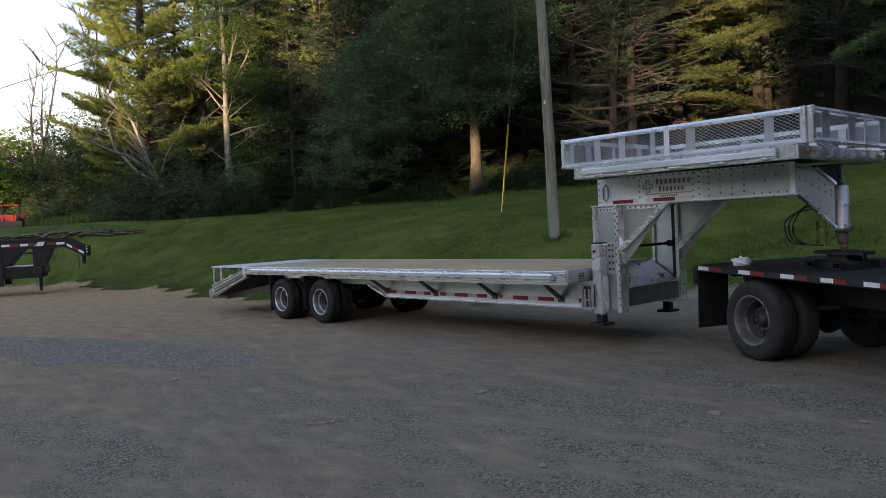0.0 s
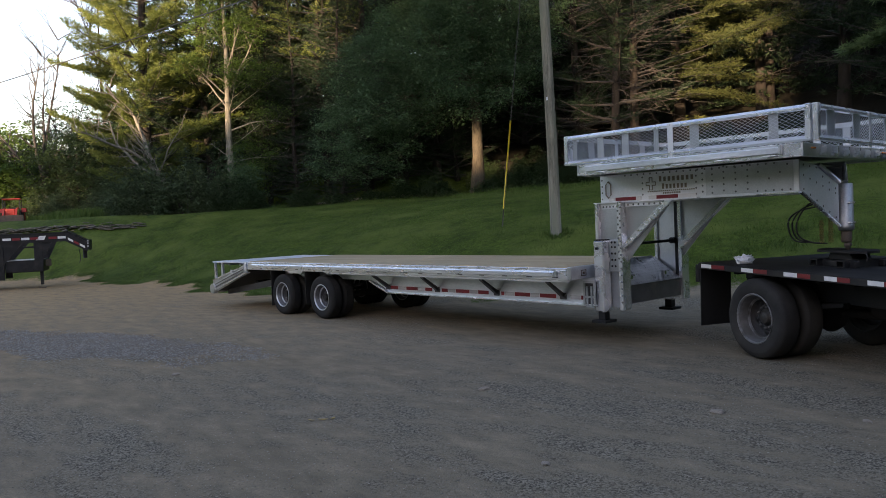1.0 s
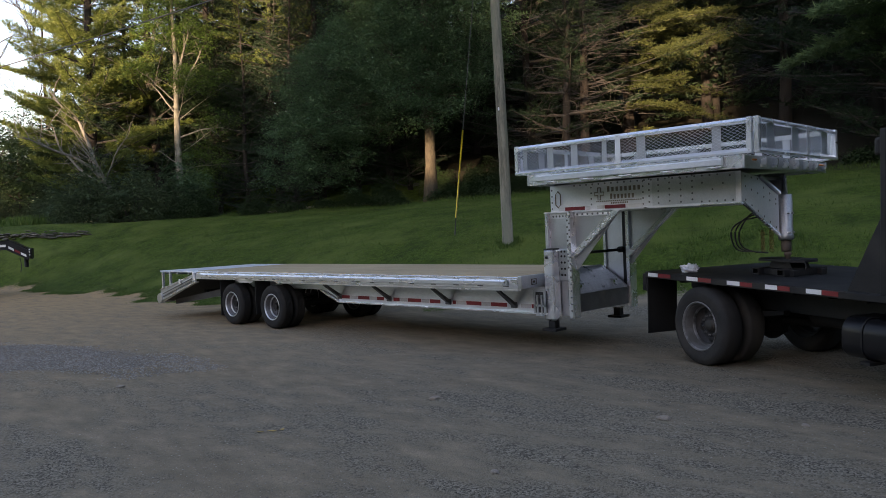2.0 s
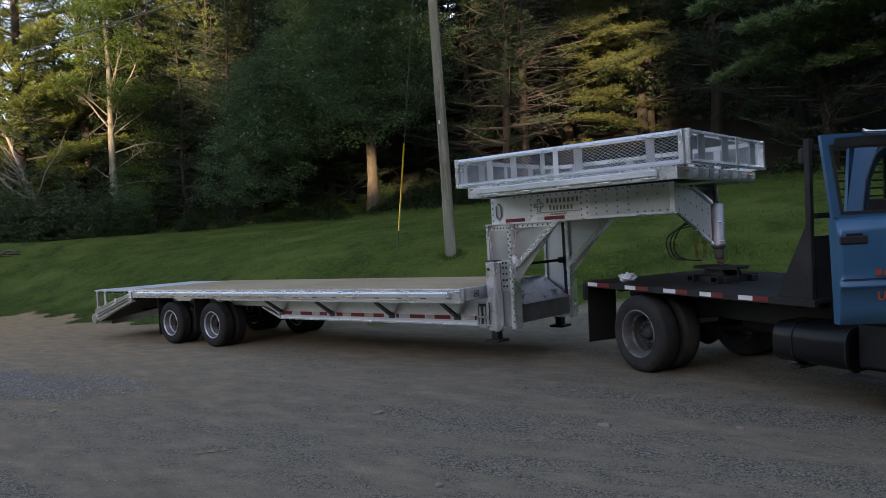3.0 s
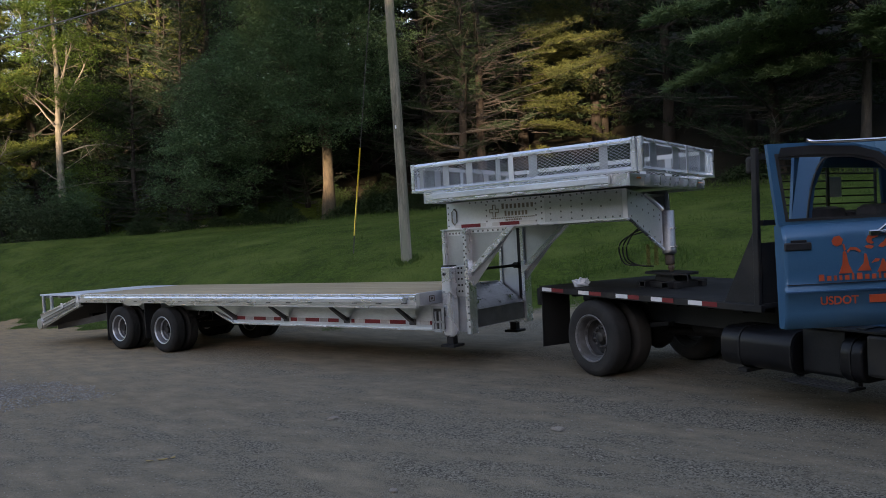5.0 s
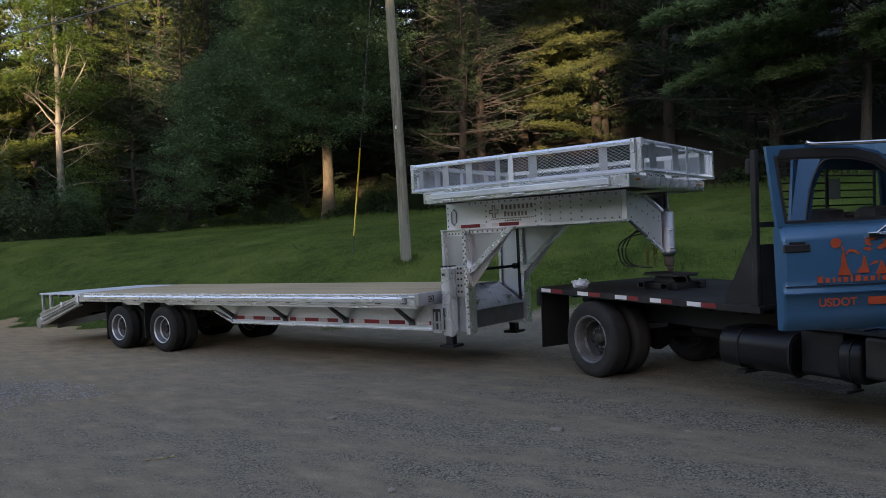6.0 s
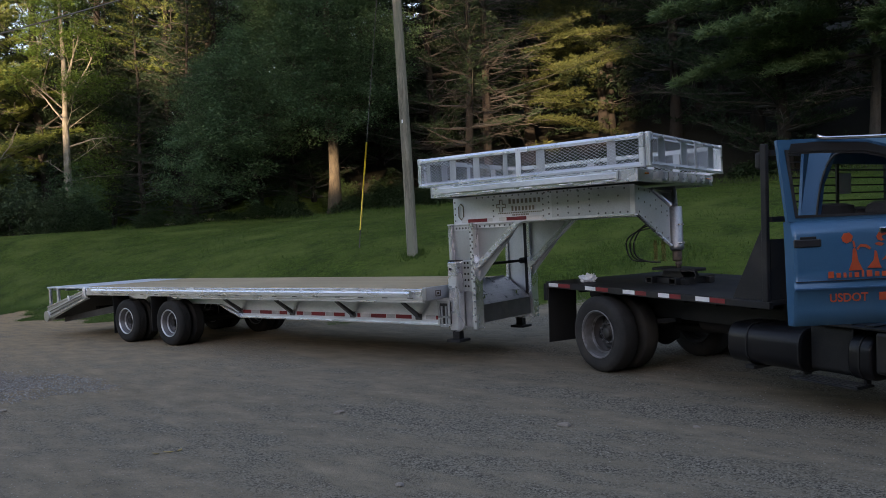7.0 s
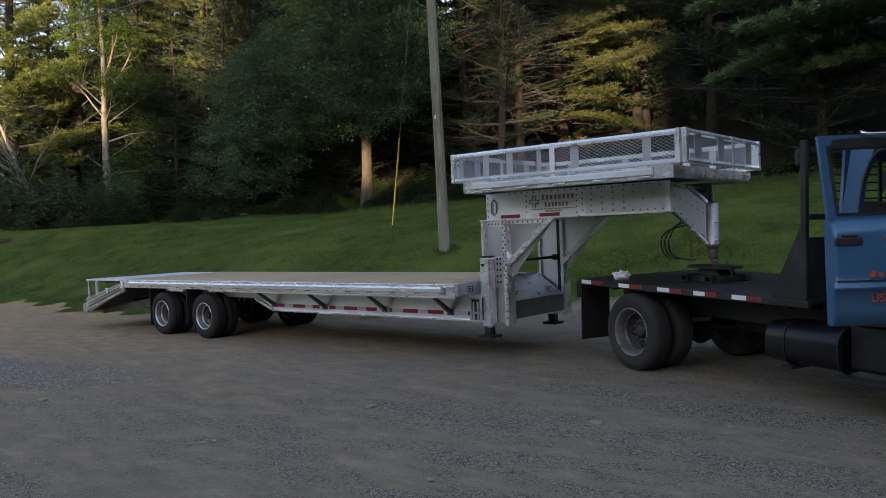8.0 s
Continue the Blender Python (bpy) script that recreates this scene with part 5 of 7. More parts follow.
            ob = tp(name, bm, mat, label)
            return tagged(ob, kind="stuff") if name.startswith("rivet") else ob
        def ym(a, b):
            return (a, b) if not far else (W - b, W - a)
        s = 1 if far else -1
        yo = 0.3 if not far else W - 0.3
        y = ym(0.3, 0.33)
        tn("neck_post", box(-6.12, -5.76, *y, 0.52, 1.845), M_ALU_DULL, "riveted aluminium neck post")
        tn("post_channel", box(-6.16, -6.11, *ym(0.24, 0.36), 0.52, 1.845, 0.006), M_ALU)
        tn("post_channel", box(-5.79, -5.73, *ym(0.19, 0.37), 0.5, 1.86, 0.006), M_ALU)
        tn("collar_angle", bm_box(box(-6.17, -4.72, *ym(0.24, 0.4), 1.845, 1.858), -6.1, -5.8, *ym(0.285, 0.299), 1.77, 1.83), M_ALU_WHITE)
        tn("collar_strip", box(-5.72, -5.2, *ym(0.285, 0.299), 1.79, 1.843), M_ALU_WHITE)
        tn("gusset", prism([(-5.73, 1.1), (-5.73, 1.844), (-5.08, 1.844)], "y", *ym(0.31, 0.325)), M_ALU_DULL, "triangular gusset plate")
        tn("gusset_flange", prism([(-5.73, 1.28), (-5.68, 1.3), (-5.04, 1.844), (-5.15, 1.844), (-5.73, 1.34)], "y", *ym(0.24, 0.3)), M_ALU)
        if far:
            tn("gusset_flange", prism([(-5.73, 1.22), (-5.68, 1.25), (-5.04, 1.844), (-5.12, 1.844), (-5.73, 1.29)], "y", *ym(0.33, 0.4)), M_ALU)
            tn("post_strip", box(-5.84, -5.8, *ym(0.331, 0.36), 0.6, 1.84), M_BLACK, "dark sealing strip")
        tn("rivet_row", rivets([(-5.7 + 0.07 * k, ym(0.238, 0.239)[0 if not far else 1], 1.325 + 0.0596 * k) for k in range(9)], 0.013, "y", s), M_ALU_DULL)
        tn("jack_sleeve", box(-6.12, -5.96, *ym(0.12, 0.28), 0.47, 1.38, 0.02), M_ALU, "square aluminium jack sleeve")
        tn("jack_cap", box(-6.115, -5.965, *ym(0.125, 0.275), 1.381, 1.393, 0.003), M_BLACK, "black jack cap")
        tn("jack_tube", box(-6.09, -5.99, *ym(0.15, 0.25), 0.37, 0.47), M_BLACK, "black jack leg")
        tn("jack_foot", box(-6.15, -5.93, *ym(0.08, 0.32), 0.335, 0.368, 0.004), M_BLACK)
        tn("jack_bolt", lathe_y(-6.06, ym(0.11, 0.119)[0 if not far else 1], 1.28, 0.018), M_BLACK)
        tn("bolt_plate", box(-5.955, -5.8, *ym(0.24, 0.299), 0.98, 1.38, 0.004), M_ALU_DULL)
        yb = ym(0.232, 0.239)[0 if far == 0 else 1]
        tn("rivet_field", rivets([(x, yb, z) for x in (-5.91, -5.86) for z in (1.05, 1.13, 1.21, 1.29, 1.35)], 0.016, "y", s), M_BLACK)
        yr = ym(0.188, 0.189)[0 if far == 0 else 1]
        tn("rivet_row", rivets([(-5.745, yr, 0.6 + 0.085 * k) for k in range(15)] + [(-5.775, yr, 1.15 + 0.085 * k) for k in range(8)] + [(-6.05 + 0.05 * k, ym(0.284, 0.285)[0 if not far else 1], 1.8) for k in range(5)]
                               + [(-5.68 + 0.075 * k, ym(0.284, 0.285)[0 if not far else 1], 1.815) for k in range(7)], 0.0145, "y", s), M_RIM)
        st = bmesh.new()
        ya, yb = ym(0.085, 0.105)
        for x0, x1, z0, z1 in ((-6.26, -6.232, 0.56, 0.84), (-6.098, -6.07, 0.56, 0.84), (-6.26, -6.07, 0.84, 0.868), (-6.26, -6.07, 0.65, 0.675), (-6.21, -6.19, 0.56, 0.8), (-6.142, -6.122, 0.56, 0.8), (-6.225, -6.105, 0.53, 0.56)):
            bm_box(st, x0, x1, ya - 0.02, yb - 0.02, z0, z1)
        tn("folding_step", st, M_RIM_BRIGHT, "bright slotted folding step")
        tn("step_back", box(-6.255, -6.075, *ym(0.11, 0.116), 0.54, 0.85), M_OUTRIGGER)
        # neck web
        yw = ym(0.35, 0.362)
        tn("neck_web", prism([(-6.13, 1.86), (-6.13, 2.2), (-3.6, 2.2), (-3.6, 1.86)], "y", *yw), M_ALU_WHITE if not far else M_ALU_DULL, "riveted aluminium neck web")
        tn("web_doubler", prism([(-4.66, 1.875), (-4.66, 2.19), (-3.66, 2.19), (-3.66, 1.875)], "y", *((yw[0] - 0.006, yw[0] - 0.001) if not far else (yw[1] + 0.001, yw[1] + 0.006))), M_ALU_DULL)
        tn("web_flange", box(-6.13, -3.6, *ym(0.31, 0.42), 1.845, 1.859), M_ALU)
        ys = (yw[0] - 0.007) if not far else (yw[1] + 0.007)
        pts = [(-6.1, ys, z) for z in (1.9, 1.98, 2.06, 2.14)] + [(-5.5, ys, z) for z in (1.93, 2.0, 2.07, 2.14)]
        pts += [(x, ys, z + 0.02 * (i % 2)) for i, x in enumerate((-4.78, -4.7, -4.58, -4.44, -4.3, -4.16)) for z in (1.9, 1.97, 2.04, 2.11, 2.17)]
        pts += [(-4.05 + 0.09 * k, ys, 1.89) for k in range(5)] + [(-5.75 + 0.09 * k, ys, 2.18) for k in range(22)] + [(-4.04, ys, 2.1), (-3.92, ys, 2.02), (-3.8, ys, 2.08), (-3.72, ys, 2.16)]
        tn("rivet_field", rivets(pts, 0.0125, "y", s), M_RIM)
        # front of the neck, closing in on the coupler
        y_in, y_out = (1.13, 0.572) if not far else (W - 1.13, W - 0.572)
        bm = bmesh.new()
        for x, q in ((0.0, 1), (-0.012, -1)):
            vs = [bm.verts.new(p) for p in ((-3.69 + x, y_out, 1.86), (-3.69 + x, y_out, 2.2), (-3.61 + x, (y_in + y_out) / 2, 2.14), (-3.51 + x, y_in, 1.95), (-3.51 + x, y_in, 1.47))]
            bm.faces.new(vs if q > 0 else vs[::-1])
        bmesh.ops.recalc_face_normals(bm, faces=bm.faces)
        tp("coupler_plate", bm, M_ALU_WHITE, "riveted plate down to the coupler")
        tp("coupler_edge", bm_tube(bmesh.new(), [(-3.685, y_out, 1.86), (-3.505, y_in, 1.47)], 0.02, 6), M_ALU)
        tp("coupler_edge", bm_tube(bmesh.new(), [(-3.61, (y_in + y_out) / 2, 2.15), (-3.5, y_in, 1.955)], 0.028, 6), M_ALU_DULL)
        pts = []
        for k in range(6):
            t = k / 6 + 0.08
            yy = y_out + (y_in - y_out) * t
            xx = -3.69 + 0.18 * t + 0.003
            pts += [(xx, yy, 1.9 - 0.39 * t + 0.02), (xx, yy, 2.06 - 0.25 * t), (xx, yy, 2.16 - 0.1 * t if t < 0.5 else 2.05 - 0.4 * (t - 0.5))]
        tagged(tp("rivet_field", rivets(pts, 0.014, "x", 1), M_RIM), kind="stuff")
    tp("neck_floor", box(-6.2, -3.72, 0.62, 1.82, 2.14, 2.16), M_ALU_DULL)
    for x in (-6.1, -5.5, -4.9, -4.3, -3.8):
        tp("neck_cross_member", box(x, x + 0.05, 0.59, 1.85, 1.88, 2.13), M_ALU_DULL)
    # crank shaft between the jacks and tool box
    tp("crank_shaft", tube([(-6.02, 0.56, 1.3), (-6.02, 1.9, 1.3)], 0.02, 8), M_BLACK, "black crank shaft")
    tp("shaft_knob", tube([(-6.02, 1.8, 1.3), (-6.02, 1.87, 1.3)], 0.045, 10), M_BLACK)
    bx = tp("tool_box", prism([(-5.92, 0.53), (-5.92, 0.78), (-6.36, 1.08), (-6.36, 0.53)], "y", 0.58, 1.84), M_RIM, "dull grey tool box")
    tp("lid", tread_plate(-6.36, -5.9, 0.585, 1.835, 0, 0.046, lambda x, y: 0.786 + (-5.92 - x) * 0.682), M_TREAD, "tread plate lid", bx)
    for y in (0.78, 1.6):
        tp("latch", bm_box(box(-6.04, -6.0, y - 0.02, y + 0.02, 0.84, 0.89), -6.1, -5.96, y - 0.008, y + 0.008, 0.88, 0.9), M_CHROME, "bright latch", bx)
    # badge and marks on the neck web (plain shapes)
    def tb(name, bm, mat, label=""):
        k = 1.0275
        bm.transform(Matrix.Translation((0, 0.22, 1.724)) @ Matrix.Diagonal((k, 1, k, 1)) @ Matrix.Translation((0, 0, -1.724)))
        return tp(name, bm, mat, label)
    ink = bmesh.new()
    rim = [(a - 5.385, 0.345, b + 2.055) for a, b in ((-0.02, 0.075), (0.02, 0.075), (0.02, 0.02), (0.065, 0.02), (0.065, -0.02), (0.02, -0.02), (0.02, -0.075), (-0.02, -0.075), (-0.02, -0.02), (-0.065, -0.02), (-0.065, 0.02), (-0.02, 0.02), (-0.02, 0.075))]
    bm_tube(ink, rim, 0.007, 4)
    tb("badge_cross", ink, M_GREY_INK, "dark cross mark")
    for x0, n, w, z0, z1 in ((-5.27, 8, 0.06, 2.075, 2.13), (-5.23, 7, 0.05, 1.985, 2.038), (-5.43, 24, 0.0265, 1.954, 1.967), (-5.22, 10, 0.024, 1.924, 1.944)):
        for k in range(n):
            x = x0 + k * w
            tall = z1 + (0.012 if k == 0 and n < 9 else 0)
            tb("badge_bar", box(x, x + w * (0.55 if n < 9 else 0.7), 0.3445, 0.3455, z0, tall), M_GREY_INK, "dark printed bar")
    for x0, x1, mt in ((-5.9, -5.6, M_RED), (-5.31, -5.02, M_RED), (-6.0, -5.905, M_TAPEWHITE), (-5.595, -5.52, M_TAPEWHITE), (-5.42, -5.315, M_TAPEWHITE), (-5.015, -4.78, M_TAPEWHITE)):
        tb("neck_tape", box(x0, x1, 0.342, 0.344, 1.868, 1.912), mt, "red reflective tape" if mt is M_RED else "silver reflective tape")
    loop = [(-6.0 + a, 0.335, 2.015 + b) for a, b in ((0, 0.105), (0.038, 0.065), (0.038, -0.065), (0, -0.105), (-0.038, -0.065), (-0.038, 0.065), (0, 0.105))]
    tb("tie_loop", bm_tube(bmesh.new(), loop, 0.008, 6), M_GREY_INK, "dark six-sided tie loop")
    # coupler
    tp("coupler_tube", lathe_z(-3.47, 1.22, [(0.07, 1.41), (0.085, 1.43), (0.085, 1.47), (0.078, 1.48), (0.078, 1.93), (0.06, 1.94)]), M_COUPLER, "round dull coupler tube")
    tp("coupler_rod", lathe_z(-3.47, 1.22, [(0.05, 1.28), (0.055, 1.3), (0.055, 1.42)]), M_WORN, "rusty coupler rod")
    for z in (1.5, 1.72):
        tp("coupler_bolt", tube([(-3.42, 1.16, z), (-3.33, 1.12, z)], 0.012, 8), M_CHROME)
    # hoses and chains
    rng = np.random.default_rng(3)
    for k in range(3):
        pts = [(-3.66, 1.0, 1.78 - 0.04 * k), (-3.8 - 0.05 * k, 0.98, 1.7 - 0.03 * k), (-3.92 - 0.05 * k, 1.0, 1.52), (-3.92 - 0.03 * k, 1.05, 1.36 - 0.02 * k), (-3.8, 1.12, 1.285), (-3.66, 1.18, 1.27)]
        tp("hose", bm_tube(bmesh.new(), catmull(pts, 7), 0.01, 6), M_TRIM, "black hanging hose")
    for x, y in ((-3.68, 1.05), (-3.61, 1.12), (-3.64, 1.0), (-3.57, 1.08)):
        ch = bmesh.new()
        for i in range(8):
            z = 1.52 - i * 0.03
            q = [(x + 0.014 * math.cos(a) * (i % 2), y + 0.014 * math.cos(a) * (1 - i % 2), z + 0.022 * math.sin(a)) for a in np.linspace(0, 2 * math.pi, 9)]
            bm_tube(ch, q, 0.005, 4, False)
        tp("safety_chain", ch, M_BRASS, "yellowish safety chain")
    # upper deck: frame, rub bar, lights, floor
    for y0, y1 in ((0.0, 0.07), (W - 0.07, W)):
        tp("upper_side_rail", box(-6.21, -3.44, y0, y1, 2.205, 2.345, 0.006), M_ALU, "aluminium upper side rail")
        yy = (y0 - 0.035, y0 - 0.001) if y0 < 1 else (y1 + 0.001, y1 + 0.035)
        oo, ii = (yy[0], yy[1]) if y0 < 1 else (yy[1], yy[0])
        ub = prism([(ii, 2.25), (oo, 2.256), (oo, 2.311), (ii + (oo - ii) * 0.7, 2.322), (ii, 2.322)], "x", -6.08, -3.65)
        tp("upper_rub_bar", ub, M_ALU_RUB, "bright upper rub bar")
        for k in range(5):
            x = -5.95 + k * 0.53
            tp("rope_bar", bm_tube(bmesh.new(), [(x, ii, 2.236), (x + 0.01, oo, 2.232), (x + 0.15, oo, 2.232), (x + 0.16, ii, 2.236)], 0.007, 6), M_ALU_WHITE, "small bright rope bar")
        tp("bar_bracket", box(-3.65, -3.62, *yy, 2.24, 2.34, 0.006), M_ALU_DULL)
    tp("upper_front_rail", box(-3.44, -3.41, 0.0, W, 2.205, 2.345, 0.005), M_ALU_DULL, "front rail of the upper deck")
    tp("upper_rear_rail", box(-6.24, -6.21, 0.0, W, 2.205, 2.345, 0.005), M_ALU_DULL)
    for k in range(7):
        y = 0.42 + k * 0.31
        pocket = prism([(-3.41, 2.225), (-3.385, 2.225), (-3.352, 2.26), (-3.352, 2.325), (-3.41, 2.325)], "y", y, y + 0.022)
        bm_box(pocket, -3.41, -3.372, y - 0.035, y + 0.055, 2.228, 2.252)
        tp("stake_pocket", pocket, M_ALU, "bright stake pocket")
    tp("marker_light", box(-3.409, -3.385, 0.17, 0.26, 2.285, 2.305, 0.008), M_AMBER, "amber marker light")
    tp("marker_light", box(-3.409, -3.385, W - 0.26, W - 0.17, 2.285, 2.305, 0.008), M_AMBER, "amber marker light")
    tp("upper_floor", tread_plate(-6.2, -3.45, 0.08, W - 0.08, 2.348, 0.075), M_ALU, "bright tread plate floor")
    tp("upper_floor_bottom", box(-6.2, -3.45, 0.075, W - 0.075, 2.24, 2.25), M_ALU_DULL)
    # fence of the upper deck: four panels with expanded mesh
    def panel(length, posts, strips, m, label):
        pn = new("fence_panel")
        pn.parent, pn.matrix_local = tr, Matrix.Translation((-X0, 0, 0)) @ m
        h0, h1, b = 2.355, 2.722, 0.055
        def pp(name, bm, mat, lab=""):
            return part(name, bm, mat, pn, lab)
        pp("top_bar", prism([(-0.032, h1 - b), (0.025, h1 - b), (0.025, h1), (-0.004, h1), (-0.032, h1 - 0.03)], "x", 0.005, length - 0.005), M_ALU)
        pp("bottom_bar", prism([(-0.036, h0), (0.025, h0), (0.025, h0 + b), (-0.004, h0 + b), (-0.036, h0 + 0.022)], "x", 0.005, length - 0.005), M_ALU)
        for x in (0, length - 0.06):
            pp("end_bar", box(x, x + 0.06, -0.03, 0.028, h0 - 0.003, h1 + 0.003, 0.006), M_ALU)
        for x, w in posts:
            pp("fence_post", box(x, x + w, -0.035, -0.027, h0 - 0.03, h1 - 0.01, 0.003), M_ALU_WHITE)
        for x, w in strips:
            pp("fence_strip", box(x, x + w, 0.004, 0.01, h0 + b, h1 - b), M_ALU_DULL)
        me = expanded_metal(length - 0.12, h1 - h0 - 2 * b)
        q = part("expanded_mesh", me, None, pn, "diamond-shaped expanded metal mesh", Matrix.Translation((0.06, -0.004, h0 + b)))
        tagged(q, kind="stuff")
        tagged(pp("rivet_row", rivets([(x, -0.036, z) for x in [0.03, length - 0.03] + [a + w / 2 for a, w in posts] for z in (h0 + 0.03, h1 - 0.03)], 0.01), M_ALU_DULL), kind="stuff")
        return tagged(pn, label)
    near_m = Matrix.Translation((-6.43, 0.025, 0))
    panel(3.1, [(1.5, 0.07)], [(0.12, 0.06), (0.5, 0.09), (0.86, 0.09), (1.3, 0.06), (1.76, 0.11), (2.66, 0.1)], near_m, "aluminium fence panel with expanded mesh")
    panel(3.1, [(1.5, 0.07)], [(0.5, 0.09), (0.86, 0.09), (1.76, 0.11), (2.66, 0.1)], Matrix.Translation((-3.33, W - 0.025, 0)) @ pose(0, 0, 0, 0, 0, 180), "aluminium fence panel with expanded mesh")
    panel(W - 0.02, [(1.36, 0.07)], [(0.3, 0.2), (1.0, 0.2), (1.95, 0.2)], Matrix.Translation((-3.29, 0.004, 0)) @ pose(0, 0, 0, 0, 0, 90), "front fence panel with expanded mesh")
    panel(W - 0.1, [(1.2, 0.07)], [(0.6, 0.12), (1.8, 0.12)], Matrix.Translation((-6.4, W - 0.05, 0)) @ pose(0, 0, 0, 0, 0, -90), "rear fence panel with expanded mesh")
    # deck planks last
    n = 16
    pw = (W - 0.15) / n
    pk = box(0, 8.48, 0, pw - 0.006, 0, 0.04, 0.004)
    me = to_mesh("plank", pk, M_DECKWOOD)
    for k in range(n):
        part("plank", me, None, tr, "", Matrix.Translation((-14.95 - X0, 0.076 + k * pw, 1.0 + 0.002 * math.sin(k * 2.3))))
    return tr


def lathe_y(x, y, z, r):
    """A small round bolt head facing along y."""
    return bm_tube(bmesh.new(), [(x, y - 0.006, z), (x, y + 0.012, z)], r, 12)


def lathe_z(x, y, profile, seg=20):
    bm = bmesh.new()
    rings = [[bm.verts.new((x + r * math.cos(k * 2 * math.pi / seg), y + r * math.sin(k * 2 * math.pi / seg), z)) for k in range(seg)] for r, z in profile]
    for r0, r1 in zip(rings, rings[1:]):
        for k in range(seg):
            bm.faces.new((r0[k], r0[(k + 1) % seg], r1[(k + 1) % seg], r1[k])).smooth = True
    bm.faces.new(rings[0][::-1])
    bm.faces.new(rings[-1])
    return bm


def catmull(pts, n=5):
    """A smooth line through points."""
    p = [Vector(q) for q in pts]
    p = [p[0] * 2 - p[1]] + p + [p[-1] * 2 - p[-2]]
    out = []
    for i in range(1, len(p) - 2):
        for k in range(n):
            t = k / n
            a, b, c, d = p[i - 1], p[i], p[i + 1], p[i + 2]
            out.append(0.5 * (2 * b + (c - a) * t + (2 * a - 5 * b + 4 * c - d) * t * t + (3 * b - a - 3 * c + d) * t ** 3))
    return out + [p[-2]]


build_trailer()

# ---- the flatbed truck (x forwards from its rear axle's near contact, y across from its near side, z up) ----
TRUCK = pose(-4.13, 8.47, 0, 0, 0, -23.5)
NOSE_DOWN = pose(0, 0, 0, 0, 1.5, 0)          # the body sits a little low in front
CAB = NOSE_DOWN @ Matrix.Translation((-0.47, 0.065, -0.109)) @ Matrix.Diagonal((1, 0.87, 1.1, 1))


def rounded_box_profile(y0, y1, z0, z1, r, n=8):
    pts = []
    for cy, cz, a0 in ((y1 - r, z1 - r, 0), (y0 + r, z1 - r, 90), (y0 + r, z0 + r, 180), (y1 - r, z0 + r, 270)):
        for k in range(n + 1):
            a = radians(a0 + 90 * k / n)
            pts.append((cy + r * math.cos(a), cz + r * math.sin(a)))
    return pts


def rounded(bm):
    """Softens the ends of a tank and shades its sides smoothly."""
    ends = [f for f in bm.faces if abs(f.normal.x) > 0.9]
    bmesh.ops.bevel(bm, geom=[e for f in ends for e in f.edges], offset=0.03, segments=3, affect="EDGES", profile=0.5)
    for f in bm.faces:
        f.smooth = True
    return bm


def framed_plate(outer, inner, axis, a, b):
    """A plate with a window: outer and inner outlines with the same number of points."""
    bm = bmesh.new()
    put = {"x": lambda u, v, w: (w, u, v), "y": lambda u, v, w: (u, w, v)}[axis]
    rings = [[bm.verts.new(put(u, v, w)) for u, v in o] for o, w in ((outer, a), (inner, a), (inner, b), (outer, b))]
    n = len(outer)
    for i in range(4):
        r0, r1 = rings[i], rings[(i + 1) % 4]
        for k in range(n):
            bm.faces.new((r0[k], r0[(k + 1) % n], r1[(k + 1) % n], r1[k]))
    bmesh.ops.recalc_face_normals(bm, faces=bm.faces)
    return bm


def text_mesh(name, body, size, material):
    cu = bpy.data.curves.new(name, "FONT")
    cu.body, cu.size, cu.extrude = body, size, 0.0008
    cu.offset = size * 0.02
    ob = bpy.data.objects.new(name, cu)
    scene.collection.objects.link(ob)
    me = bpy.data.meshes.new_from_object(ob.evaluated_get(bpy.context.evaluated_depsgraph_get()))
    bpy.data.objects.remove(ob)
    me.materials.clear()
    me.materials.append(material)
    return me


def glass_material():
    m = bpy.data.materials.new("window_glass")
    m.use_nodes = True
    p = m.node_tree.nodes["Principled BSDF"]
    p.inputs["Base Color"].default_value = (0.9, 0.95, 0.93, 1)
    p.inputs["Roughness"].default_value = 0.02
    p.inputs["Transmission Weight"].default_value = 1.0
    p.inputs["IOR"].default_value = 1.1
    return m


M_GLASS = glass_material()


